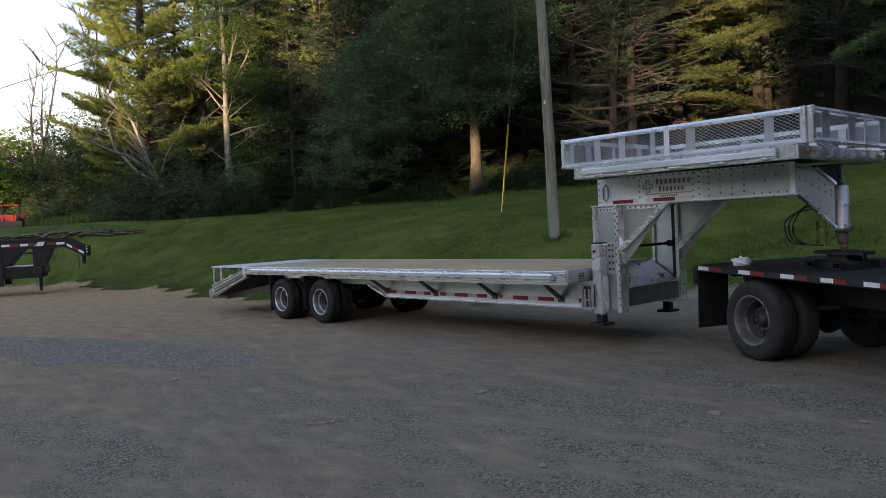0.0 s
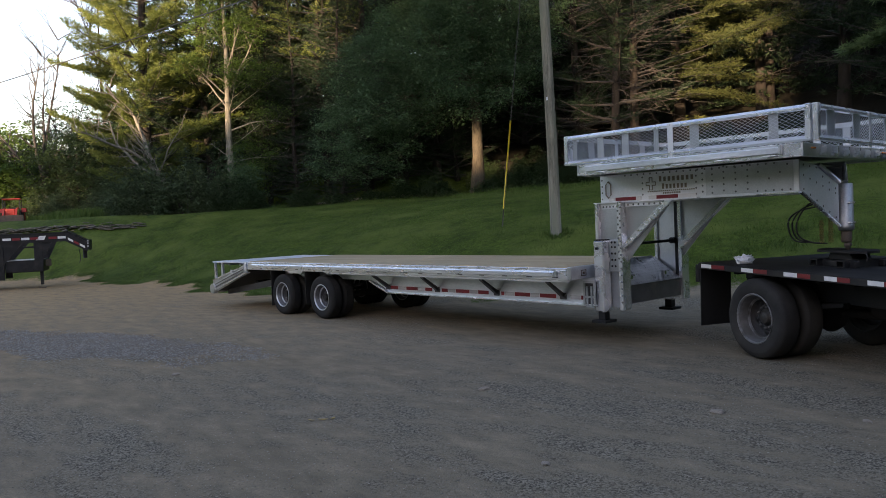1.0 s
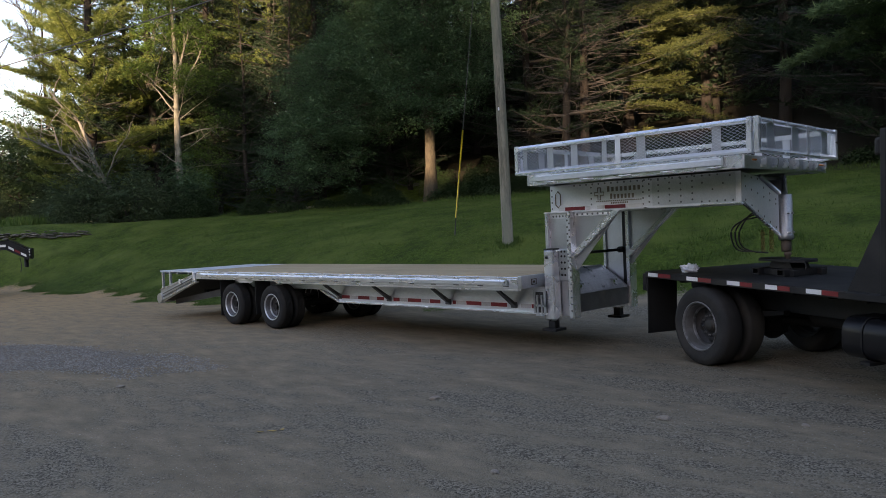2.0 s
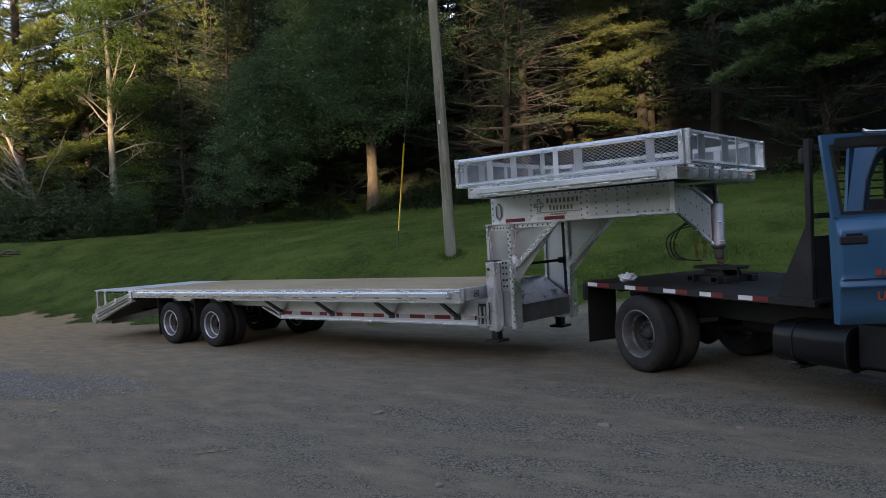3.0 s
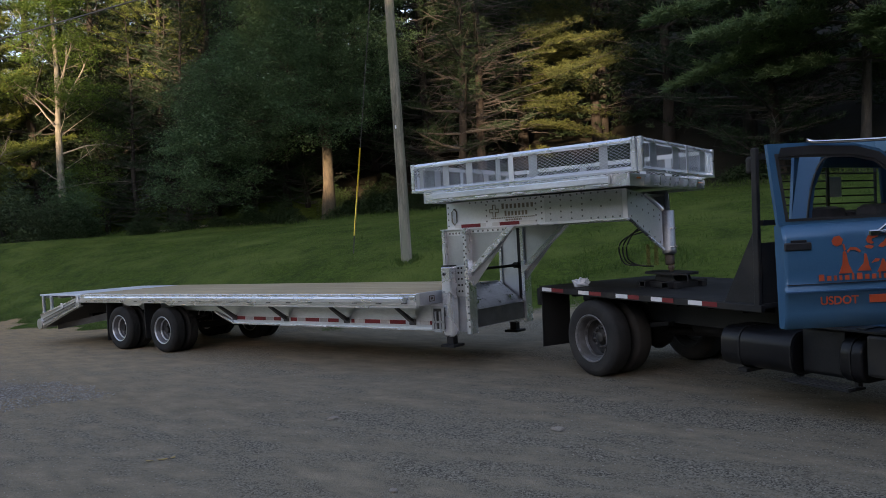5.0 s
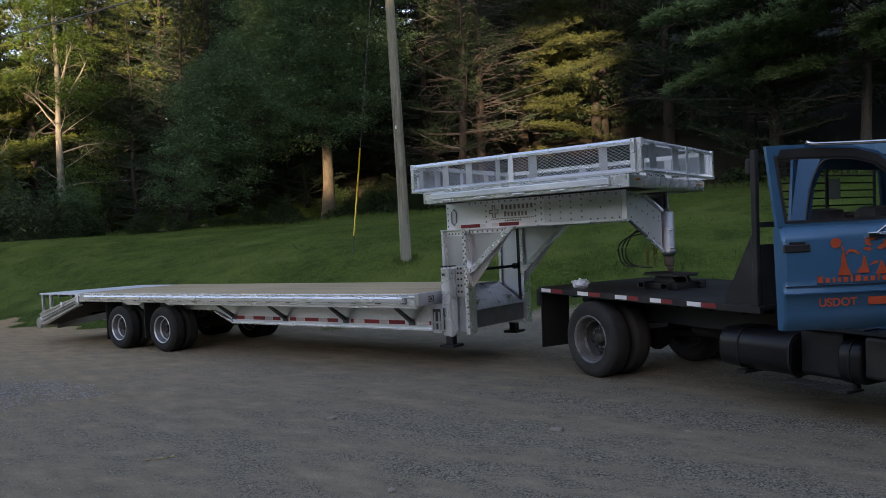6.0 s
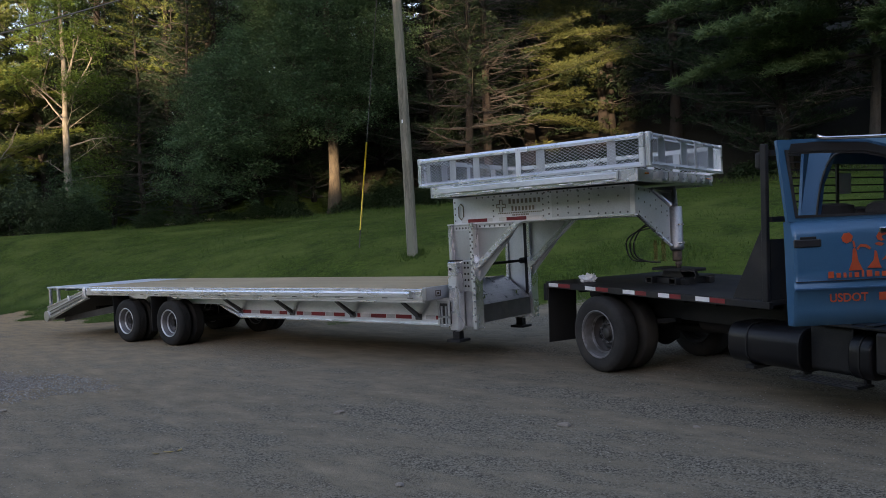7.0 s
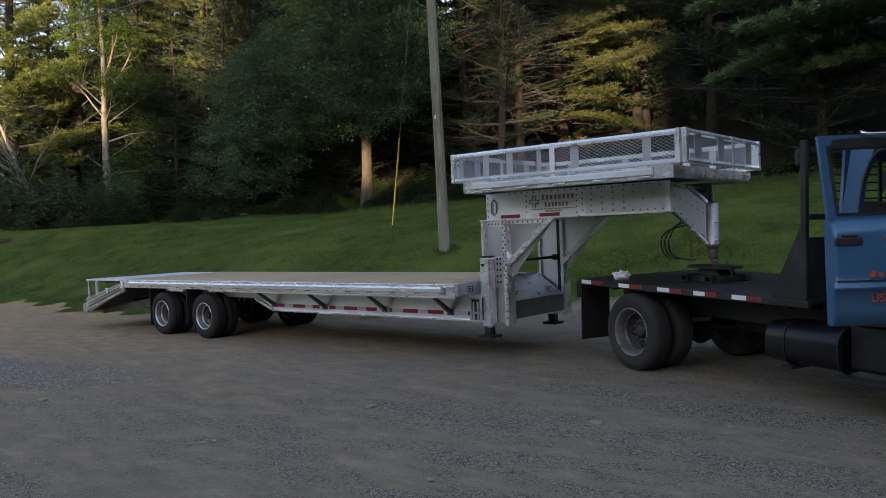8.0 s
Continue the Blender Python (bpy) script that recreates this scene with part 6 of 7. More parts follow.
def build_truck():
    tk = thing("flatbed_truck", TRUCK, "blue flatbed truck with black bed and open driver's door", "truck")

    def tp(name, bm, mat, label="", parent=None, at=None):
        return part(name, bm, mat, parent or tk, label, NOSE_DOWN if at is None and parent is None else at)

    W = 2.2
    # bed
    tp("bed", box(-1.1, 2.28, 0.01, W - 0.01, 0.985, 1.03, 0.004), M_BLACK, "black steel flatbed")
    for y0, y1 in ((0.0, 0.06), (W - 0.06, W)):
        tp("bed_rail", box(-1.1, 2.3, y0, y1, 0.955, 1.024, 0.006), M_BLACK)
    for a, b, c in ((-1.03, -0.84, -0.6), (-0.31, -0.12, 0.1), (0.35, 0.54, 0.72), (0.9, 1.06, 1.22), (1.42, 1.6, 1.79)):
        tp("white_tape", box(a, b, -0.003, -0.001, 0.972, 1.018), M_TAPEWHITE, "white reflective tape")
        tp("red_tape", box(b + 0.005, c, -0.003, -0.001, 0.972, 1.018), M_RED, "red reflective tape")
    for k in range(8):
        x = -0.95 + k * 0.44
        tp("cross_sill", box(x, x + 0.06, 0.42, W - 0.42, 0.87, 0.984), M_BLACK)
    tp("tail_bracket", box(-1.18, -1.1, 0.02, 0.3, 0.78, 1.0, 0.01), M_BLACK)
    tp("tail_light", tube([(-1.19, 0.14, 0.9), (-1.18, 0.14, 0.9)], 0.05, 14), M_RED, "round red tail light")
    # mudflaps, wheels, axle, frame
    for y in (0.02, W - 0.47):
        tp("mudflap", box(-1.08, -1.065, y, y + 0.45, 0.24, 0.95), M_FLAP, "black rubber mudflap")
    wm = wheel_meshes(0.455, 0.26, 0.275, 0.19, M_RIM_GREY, 5, M_RIM_LIP, 0.0015, M_RUBBER_OLD)
    inner = wheel_meshes(0.455, 0.26, 0.275, 0.19, M_DIRT_AND_SHADE, 5, M_DIRT_AND_SHADE, 0.0015, M_RUBBER_OLD)
    for y, f, d in ((0.0, 1, True), (0.58, -1, False), (W - 0.58, 1, False), (W, -1, False)):
        add_wheel(wm if d else inner, tk, -0.1, y, 0.455, f, 25, d)
    tp("rear_axle", tube([(-0.1, 0.2, 0.455), (-0.1, W - 0.2, 0.455)], 0.075, 12), M_BLACK)
    tp("differential", lathe_z(-0.1, W / 2, [(0.05, 0.22), (0.17, 0.3), (0.2, 0.455), (0.17, 0.6), (0.05, 0.68)]), M_BLACK)
    tp("drive_shaft", tube([(0.1, W / 2, 0.46), (3.0, W / 2, 0.62)], 0.05, 10), M_BLACK)
    for y in (0.66, W - 0.74):
        tp("frame_rail", box(-1.0, 5.6, y, y + 0.08, 0.64, 0.87, 0.006), M_BLACK)
        tp("leaf_spring", prism([(-0.8, 0.62), (-0.1, 0.5), (0.6, 0.62), (0.6, 0.66), (-0.1, 0.58), (-0.8, 0.66)], "y", y - 0.1, y - 0.01), M_BLACK)
        tp("sub_frame", box(-1.0, 2.28, y - 0.01, y + 0.09, 0.8, 0.868), M_BLACK)
    tp("air_tank", tube([(0.7, 0.95, 0.62), (1.4, 0.95, 0.62)], 0.13, 14), M_BLACK)
    # tanks and step
    tank = tp("fuel_tank", rounded(prism(rounded_box_profile(0.04, 0.6, 0.4, 0.785, 0.14), "x", 1.77, 2.58)), M_TANK, "satin black fuel tank")
    for s in (1.99, 2.55):
        tp("tank_strap", prism(rounded_box_profile(0.033, 0.607, 0.393, 0.792, 0.145), "x", s, s + 0.018), M_BLACK, "", tank)
    tp("tank_bracket", box(1.97, 2.07, 0.06, 0.5, 0.36, 0.392), M_BLACK)
    tp("step_box", prism(rounded_box_profile(0.17, 0.62, 0.42, 0.85, 0.05), "x", 2.6, 3.0), M_BLACK, "black step box")
    tp("step_top", box(2.6, 4.1, 0.06, 0.66, 0.855, 0.88, 0.006), M_BLACK)
    for k in range(5):
        tp("step_tread", box(2.95 + k * 0.2, 3.03 + k * 0.2, 0.1, 0.62, 0.881, 0.89), M_TRIM)
    st = tp("step", box(2.49, 3.14, 0.0, 0.24, 0.35, 0.37, 0.004), M_BLACK, "ribbed black step")
    for k in range(4):
        tp("step_rib", box(2.51, 3.12, 0.02 + k * 0.055, 0.04 + k * 0.055, 0.371, 0.379), M_TRIM, "", st)
    for s in (2.52, 3.08):
        tp("step_hanger", box(s, s + 0.03, 0.18, 0.24, 0.37, 0.6), M_BLACK)
    bt = tp("battery_tank", rounded(prism(rounded_box_profile(0.04, 0.6, 0.42, 0.8, 0.14), "x", 3.02, 3.235)), M_TANK, "small satin black tank")
    tp("tank_strap", prism(rounded_box_profile(0.033, 0.607, 0.413, 0.807, 0.145), "x", 3.12, 3.135), M_BLACK, "", bt)
    tp("battery_box", box(3.26, 4.1, 0.05, 0.62, 0.5, 0.85, 0.03), M_BLACK, "black battery box")
    # headache rack with slats
    def tr(name, bm, mat, label=""):
        return tp(name, bm, mat, label, None, NOSE_DOWN @ Matrix.Translation((-0.11, 0, 0)))
    for y0, y1 in ((0.0, 0.05), (W - 0.05, W)):
        tr("rack_post", box(2.33, 2.39, y0, y1, 1.02, 2.48, 0.006), M_BLACK, "black rack post")
        tr("rack_gusset", prism([(1.98, 1.035), (2.33, 1.035), (2.33, 1.72)], "y", y0 + 0.02, y0 + 0.035), M_BLACK, "triangular rack gusset")
    for y0 in (0.3, W - 0.33):
        tr("rack_stay", box(2.36, 2.38, y0, y0 + 0.025, 1.6, 2.38), M_BLACK)
    tr("rack_sheet", box(2.36, 2.37, 0.08, W - 0.08, 1.02, 1.6), M_BLACK)
    for z in (1.76, 2.375):
        tr("rack_bar", box(2.345, 2.395, 0.08, W - 0.08, z, z + 0.05), M_BLACK)
    for k in range(7):
        z = 1.86 + k * 0.075
        tr("rack_slat", box(2.355, 2.385, 0.325, W - 0.33, z, z + 0.014), M_BLACK)
    tr("work_light", bm_box(box(2.25, 2.32, 0.02, 0.1, 2.25, 2.41, 0.025), 2.31, 2.335, 0.03, 0.06, 2.28, 2.38), M_BLACK, "black work light on the rack post")
    # cab
    y0, y1 = 0.27, 2.17
    cab = tp("cab", box(2.84, 2.87, y0 + 0.02, y1 - 0.02, 0.95, 1.62, 0.01), M_BLUE, "blue painted cab shell", None, CAB)

    def cp(name, bm, mat, label=""):
        return tp(name, bm, mat, label, cab)
    cp("rear_window_frame", framed_plate([(y0 + 0.02, 1.62), (y1 - 0.02, 1.62), (y1 - 0.1, 2.27), (y0 + 0.1, 2.27)], [(y0 + 0.16, 1.68), (y1 - 0.16, 1.68), (y1 - 0.22, 2.18), (y0 + 0.22, 2.18)], "x", 2.84, 2.87), M_BLUE_DARK)
    g = cp("rear_window", box(2.852, 2.857, y0 + 0.17, y1 - 0.17, 1.69, 2.17), M_GLASS, "clear rear window")
    g.visible_shadow = False
    cp("sticker", box(2.858, 2.86, 0.98, 1.2, 1.92, 2.1), M_TAPEWHITE, "pale paper on the rear window")
    cp("window_bar", box(2.858, 2.875, 0.92, 0.96, 1.68, 2.18), M_TRIM)
    cp("roof", prism([(2.84, 2.27), (2.9, 2.32), (3.3, 2.345), (3.75, 2.33), (3.95, 2.27), (3.95, 2.24), (3.75, 2.29), (3.3, 2.3), (2.9, 2.275)], "y", y0 + 0.09, y1 - 0.09), M_BLUE, "blue cab roof")
    for far in (0, 1):
        yy = (y0, y0 + 0.09) if not far else (y1 - 0.09, y1)
        cp("rear_pillar", prism([(2.84, 0.95), (3.0, 0.95), (3.02, 1.62), (3.08, 2.0), (3.2, 2.24), (3.2, 2.29), (2.99, 2.29), (2.88, 1.7)], "y", *yy), M_BLUE_DARK, "bright blue door pillar")
        cp("door_seal", bm_tube(bmesh.new(), catmull([(3.03, yy[0 if not far else 1], 1.0), (3.04, yy[0 if not far else 1], 1.62), (3.1, yy[0 if not far else 1], 2.0), (3.2, yy[0 if not far else 1], 2.2), (3.35, yy[0 if not far else 1], 2.245), (3.7, yy[0 if not far else 1], 2.235)]), 0.011, 6), M_TRIM, "black door seal")
        cp("roof_rail", prism([(3.15, 2.25), (3.75, 2.24), (4.3, 1.72), (4.36, 1.74), (3.8, 2.3), (3.15, 2.31)], "y", *((yy[0] + 0.06, yy[1] + 0.03) if not far else (yy[0] - 0.03, yy[1] - 0.06))), M_BLUE)
        cp("sill", box(2.9, 4.3, yy[0], yy[1], 0.9, 1.0, 0.01), M_BLUE_DARK)
        cp("cowl_side", box(4.2, 4.4, yy[0], yy[1], 0.95, 1.7, 0.02), M_BLUE)
    cp("floor_pan", box(2.87, 4.4, y0 + 0.05, y1 - 0.05, 0.95, 0.99), M_TRIM)
    cp("fire_wall", box(4.34, 4.4, y0 + 0.05, y1 - 0.05, 0.98, 1.66), M_TRIM)
    cp("dashboard", box(4.05, 4.35, y0 + 0.08, y1 - 0.08, 1.35, 1.68, 0.06), M_TRIM, "black dashboard")
    cp("seat_base", box(2.95, 3.5, y0 + 0.12, y1 - 0.12, 1.0, 1.32, 0.06), M_SEAT, "dark cloth bench seat")
    cp("seat_back", prism([(2.9, 1.3), (3.1, 1.3), (3.0, 1.82), (2.9, 1.84)], "y", y0 + 0.12, 1.0), M_SEAT)
    cp("seat_back", prism([(2.9, 1.3), (3.1, 1.3), (3.0, 1.78), (2.9, 1.8)], "y", 1.04, y1 - 0.12), M_SEAT)
    cp("seat_bolster", bm_box(bmesh.new(), 3.1, 3.35, 0.95, 1.35, 1.32, 1.85, 0.08), M_SEAT, "dark headrest and bolster")
    wheel = [(3.95 + 0.06 * math.sin(a), 0.72 + 0.2 * math.cos(a), 1.62 + 0.19 * math.sin(a)) for a in np.linspace(0, 2 * math.pi, 25)]
    cp("steering_wheel", bm_tube(bm_tube(bmesh.new(), wheel, 0.016, 6), [(3.95, 0.72, 1.62), (4.15, 0.72, 1.5)], 0.03, 8), M_TRIM)
    g = cp("windscreen", prism([(3.85, 2.26), (3.86, 2.26), (4.4, 1.7), (4.39, 1.7)], "y", y0 + 0.12, y1 - 0.12), M_GLASS, "clear windscreen")
    g.visible_shadow = False
    cp("far_door", prism([(3.04, 0.98), (4.2, 0.98), (4.2, 1.68), (3.05, 1.68)], "y", y1 - 0.02, y1 + 0.03), M_BLUE, "closed far door")
    g = cp("far_door_glass", prism([(3.1, 1.68), (4.2, 1.68), (3.75, 2.22), (3.22, 2.22)], "y", y1 - 0.03, y1 - 0.024), M_GLASS, "clear door window")
    g.visible_shadow = False
    # bonnet and front end
    tp("bonnet", prism([(4.4, 1.68), (5.6, 1.52), (5.95, 1.38), (5.98, 0.85), (4.4, 0.85)], "y", 0.62, 1.82), M_BLUE, "blue bonnet", None, CAB)
    for far in (0, 1):
        yy = (0.08, 0.62) if not far else (1.82, 2.36)
        tp("front_wing", prism([(4.4, 1.5), (5.6, 1.4), (5.95, 1.2), (5.95, 0.75), (5.62, 0.7), (5.5, 0.95), (5.2, 1.05), (4.9, 0.95), (4.78, 0.7), (4.4, 0.7)], "y", *yy), M_BLUE, "blue front wing", None, CAB)
        tp("headlight", box(5.955, 5.98, *((0.2, 0.48) if not far else (1.96, 2.24)), 0.95, 1.12, 0.01), M_TAPEWHITE, "square headlight", None, CAB)
        add_wheel(wm, tk, 4.78, 0.12 if not far else W - 0.12, 0.455, 1 if not far else -1, 10, False)
    tp("front_axle", tube([(5.2, 0.3, 0.455), (5.2, 2.14, 0.455)], 0.05, 10), M_BLACK, '', None, CAB)
    tp("grille", box(5.985, 6.0, 0.7, 1.74, 0.88, 1.32, 0.01), M_TRIM, '', None, CAB)
    tp("front_bumper", box(6.02, 6.14, 0.1, 2.34, 0.5, 0.78, 0.03), M_BLACK, '', None, CAB)
    # open driver's door: u from the free edge to the hinge, outer face towards -v
    dm = TRUCK.inverted() @ (Matrix.Translation((-0.026, 0.033, 0)) @ Matrix(((0.8, -0.6, 0, 0), (0.6, 0.8, 0, 0), (0, 0, 1, 0), (0, 0, 0, 1))) @ Matrix.Translation((2.28 * 1.14, 5.3 * 1.14, -0.14 * 1.724)) @ Matrix.Diagonal((1.14, 1.14, 1.14, 1)))
    body = bmesh.new()
    prof = [(0.0, 0.99), (-0.025, 1.1), (-0.035, 1.225), (-0.05, 1.235), (-0.05, 1.25), (-0.035, 1.262), (-0.055, 1.4), (-0.05, 1.6), (-0.02, 1.70), (0.09, 1.70), (0.09, 0.99)]
    us = [0.035, 0.06, 1.1, 1.13]
    rings = []
    for i, u in enumerate(us):
        sh = 0.012 if i in (0, 3) else 0.0
        rings.append([body.verts.new((u + 0.02 * (z - 1.0 if i < 2 else 0) * -0.4, v + (sh if v < 0.05 else 0), z)) for v, z in prof])
    n = len(prof)
    for r0, r1 in zip(rings, rings[1:]):
        for k in range(n):
            body.faces.new((r0[k], r0[(k + 1) % n], r1[(k + 1) % n], r1[k])).smooth = k < 8
    body.faces.new(rings[0])
    body.faces.new(rings[-1][::-1])
    bmesh.ops.recalc_face_normals(body, faces=body.faces)
    door = tp("door", body, M_BLUE, "open blue driver's door", None, dm)

    def dp(name, bm, mat, label="", at=None):
        return part(name, bm, mat, door, label, at)
    outer = [(0.015, 1.70), (1.13, 1.70), (1.08, 1.82), (0.86, 2.08), (0.72, 2.19), (0.55, 2.235), (0.2, 2.255), (-0.04, 2.255)]
    inner = [(0.072, 1.735), (1.02, 1.735), (0.97, 1.82), (0.8, 2.03), (0.69, 2.12), (0.54, 2.16), (0.25, 2.175), (0.018, 2.175)]
    dp("window_frame", framed_plate(outer, inner, "y", -0.02, 0.025), M_BLUE, "blue window frame of the door")
    outer2 = [(0.064, 1.724), (1.03, 1.724), (0.98, 1.825), (0.806, 2.04), (0.695, 2.13), (0.543, 2.172), (0.25, 2.186), (0.008, 2.186)]
    inner2 = [(0.082, 1.742), (1.0, 1.742), (0.96, 1.82), (0.79, 2.02), (0.68, 2.105), (0.535, 2.142), (0.25, 2.155), (0.032, 2.155)]
    dp("window_seal", framed_plate(outer2, inner2, "y", -0.026, -0.012), M_TRIM, "black window seal")
    dp("drip_visor", prism([(0.03, 2.165), (0.25, 2.172), (0.54, 2.158), (0.69, 2.12), (0.8, 2.03), (0.83, 2.05), (0.72, 2.165), (0.55, 2.215), (0.25, 2.232), (0.05, 2.225)], "y", -0.034, -0.027), M_TRIM, "dark window visor")
    dp("handle_cup", box(0.075, 0.185, -0.0585, -0.05, 1.574, 1.596, 0.004), M_BLACK, "dark finger recess")
    hd = dp("door_handle", box(0.03, 0.215, -0.064, -0.045, 1.525, 1.58, 0.008), M_TRIM, "black recessed door handle")
    dp("lower_moulding", box(0.03, 1.12, -0.055, -0.049, 1.236, 1.249, 0.002), M_BLUE_DARK, "thin blue moulding")
    dp("moulding_seam", box(0.04, 1.12, -0.052, -0.046, 1.29, 1.296), M_TRIM)
    # orange emblem, drawn as plain shapes, and lettering
    def em(x, y):
        return (x - 745) / 600 + 0.525, 1.357 - (y - 178) / 600
    for pts in ([(665, 178), (722, 178), (705, 140), (697, 95), (690, 85), (684, 95), (680, 140)], [(740, 170), (797, 172), (788, 150), (780, 105), (772, 100), (766, 140)],
                [(820, 178), (878, 178), (860, 155), (850, 128), (842, 125), (835, 150)], [(640, 45), (650, 28), (672, 25), (686, 40), (680, 60), (660, 68), (645, 60)],
                [(684, 60), (690, 58), (696, 84), (688, 84)], [(700, 90), (715, 73), (740, 75), (758, 90), (752, 97), (735, 86), (715, 84), (704, 97)],
                [(780, 45), (790, 28), (815, 20), (832, 25), (828, 36), (805, 42), (800, 50), (812, 60), (800, 64), (785, 58)],
                [(772, 72), (790, 68), (812, 74), (800, 84), (780, 80)], [(845, 80), (828, 76), (836, 66), (850, 58), (866, 36), (880, 33), (882, 50), (868, 70)],
                [(798, 142), (815, 124), (834, 126), (826, 136), (812, 138)]):
        dp("emblem_shape", prism([em(*q) for q in pts], "y", -0.0585, -0.0555), M_ORANGE, "orange emblem shape")
    u = 0.235
    for k in range(13):
        w = (0.044, 0.036, 0.026, 0.026, 0.037, 0.022, 0.044, 0.036, 0.036, 0.022, 0.036, 0.016, 0.033)[k] - 0.008
        u += w + 0.019
        dp("name_bar", box(u - w, u, -0.0585, -0.0555, 1.312, 1.356 if k in (0, 5, 6, 9, 11) else 1.345), M_ORANGE, "orange lettering bar")
    tx = text_mesh("lettering", "USDOT", 0.078, M_ORANGE)
    dp("lettering", tx, None, "orange letters USDOT", Matrix.Translation((0.265, -0.037, 1.15)) @ pose(0, 0, 0, 90, 0, 0))
    dp("number_bar", box(0.6, 0.9, -0.039, -0.034, 1.15, 1.203), M_ORANGE, "orange number bar")
    # mirror and its chrome arms
    mir = tp("mirror", box(1.28, 1.36, -0.36, -0.14, 1.6, 2.05, 0.02), M_TRIM, "tall black mirror", None, dm)
    part("mirror_arm", bm_tube(bmesh.new(), catmull([(0.22, -0.04, 2.268), (0.28, -0.06, 2.25), (0.5, -0.08, 2.245), (1.3, -0.22, 2.215), (1.32, -0.24, 2.05)]), 0.013, 8), M_CHROME, mir, "chrome mirror arm")
    part("mirror_arm", bm_tube(bmesh.new(), [(0.66, -0.06, 1.63), (0.74, -0.08, 1.69), (1.3, -0.24, 2.0)], 0.011, 8), M_CHROME, mir, "chrome mirror arm")
    part("mirror_arm", bm_tube(bmesh.new(), [(0.66, -0.06, 1.62), (1.3, -0.24, 1.62)], 0.013, 8), M_CHROME, mir, "chrome mirror arm")
    part("arm_bracket", box(0.6, 0.78, -0.075, -0.05, 1.6, 1.64, 0.008), M_CHROME, mir, "chrome arm bracket")
    part("mirror_stay", bm_tube(bmesh.new(), catmull([(0.78, -0.05, 2.2), (0.8, -0.1, 2.16), (0.86, -0.12, 2.13), (0.9, -0.08, 2.16)]), 0.007, 6), M_CHROME, mir)
    return tk


build_truck()

# ---- hitch on the bed, and a rag ----
hm = TRUCK @ NOSE_DOWN @ pose(0.29, 0.95, 1.03) @ Matrix.Diagonal((0.76, 0.76, 0.8, 1))
ht = thing("gooseneck_hitch", hm, "black steel gooseneck hitch plate on the truck bed", "hitch")
part("base_rail", box(-0.42, 0.42, -0.32, -0.22, 0.002, 0.09, 0.006), M_BLACK, ht)
part("base_rail", box(-0.42, 0.42, 0.22, 0.32, 0.002, 0.09, 0.006), M_BLACK, ht)
part("cross_tube", framed_plate([(-0.3, 0.002), (-0.16, 0.002), (-0.16, 0.1), (-0.3, 0.1)], [(-0.28, 0.018), (-0.18, 0.018), (-0.18, 0.085), (-0.28, 0.085)], "y", -0.42, 0.42), M_BLACK, ht)
part("cross_tube", framed_plate([(0.18, 0.002), (0.34, 0.002), (0.34, 0.1), (0.18, 0.1)], [(0.2, 0.018), (0.32, 0.018), (0.32, 0.085), (0.2, 0.085)], "y", -0.42, 0.42), M_BLACK, ht)
part("pedestal", prism([(-0.2, 0.09), (0.26, 0.09), (0.2, 0.19), (-0.14, 0.19)], "y", -0.18, 0.18), M_BLACK, ht)
part("top_plate", prism([(-0.44, -0.1), (-0.3, -0.28), (0.3, -0.28), (0.44, -0.12), (0.44, 0.12), (0.3, 0.28), (-0.3, 0.28), (-0.44, 0.1)], "z", 0.19, 0.222), M_BLACK, ht)
part("ball", lathe_z(0, 0, [(0.04, 0.222), (0.035, 0.25), (0.055, 0.28), (0.05, 0.31), (0.02, 0.33)]), M_WORN, ht, "worn steel ball")
part("release_handle", bm_tube(bmesh.new(), [(0.4, -0.2, 0.2), (0.52, -0.22, 0.2), (0.55, -0.22, 0.15), (0.53, -0.22, 0.1)], 0.01, 6), M_BLACK, ht)

rb = bmesh.new()
bmesh.ops.create_icosphere(rb, subdivisions=5, radius=1.0)
for v in rb.verts:
    d = v.co.copy()
    k = 1 + 0.45 * noise.noise(d * 1.6 + Vector((3, 1, 0))) + 0.5 * (abs(noise.noise(d * 3.4)) - 0.15) + 0.2 * abs(noise.noise(d * 8))
    v.co = Vector((d.x * 0.095 * k, d.y * 0.075 * k, max(0.0, d.z * 0.5 + 0.3) * 0.105 * k))
for f in rb.faces:
    f.smooth = True
rag = new("rag", to_mesh("rag", rb, M_RAG))
rag.matrix_world = TRUCK @ NOSE_DOWN @ pose(-0.62, 0.3, 1.031, 0, 0, 30)
tagged(rag, "crumpled white cloth lying on the truck bed", "cloth")

# ---- utility pole, guy wire, overhead cable ----
pole = thing("utility_pole", at_ground(-12.1, 14.72, 0, 1, 0.1), "tall weathered grey wooden utility pole", "pole")
part("shaft", tube([(0, 0, 0), (-0.03, 0.01, 2.0), (-0.14, 0.03, 6.0), (-0.25, 0.06, 11.0)], [0.135, 0.129, 0.114, 0.095], 18), M_POLE, pole)
part("tag", box(-0.02, 0.02, -0.16, -0.15, 3.3, 3.38), M_ALU_DULL, pole, "small metal tag")
ga = Vector((-14.52, 15.41, float(height(-14.52, 15.41))))
gt = Vector((-12.38, 14.8, 11.0))
guy = thing("guy_wire", Matrix.Translation(ga), "thin steel guy wire with a yellow plastic guard", "wire")
d = gt - ga
part("wire", tube([(0, 0, -0.1), d * 0.5, d], 0.009, 5), M_WIRE, guy)
part("guard", tube([d * 0.05, d * 0.29], 0.022, 8), M_YELLOW, guy, "yellow guy guard")
part("anchor_rod", tube([(0, 0, -0.1), d * 0.05], 0.016, 6), M_WIRE, guy)
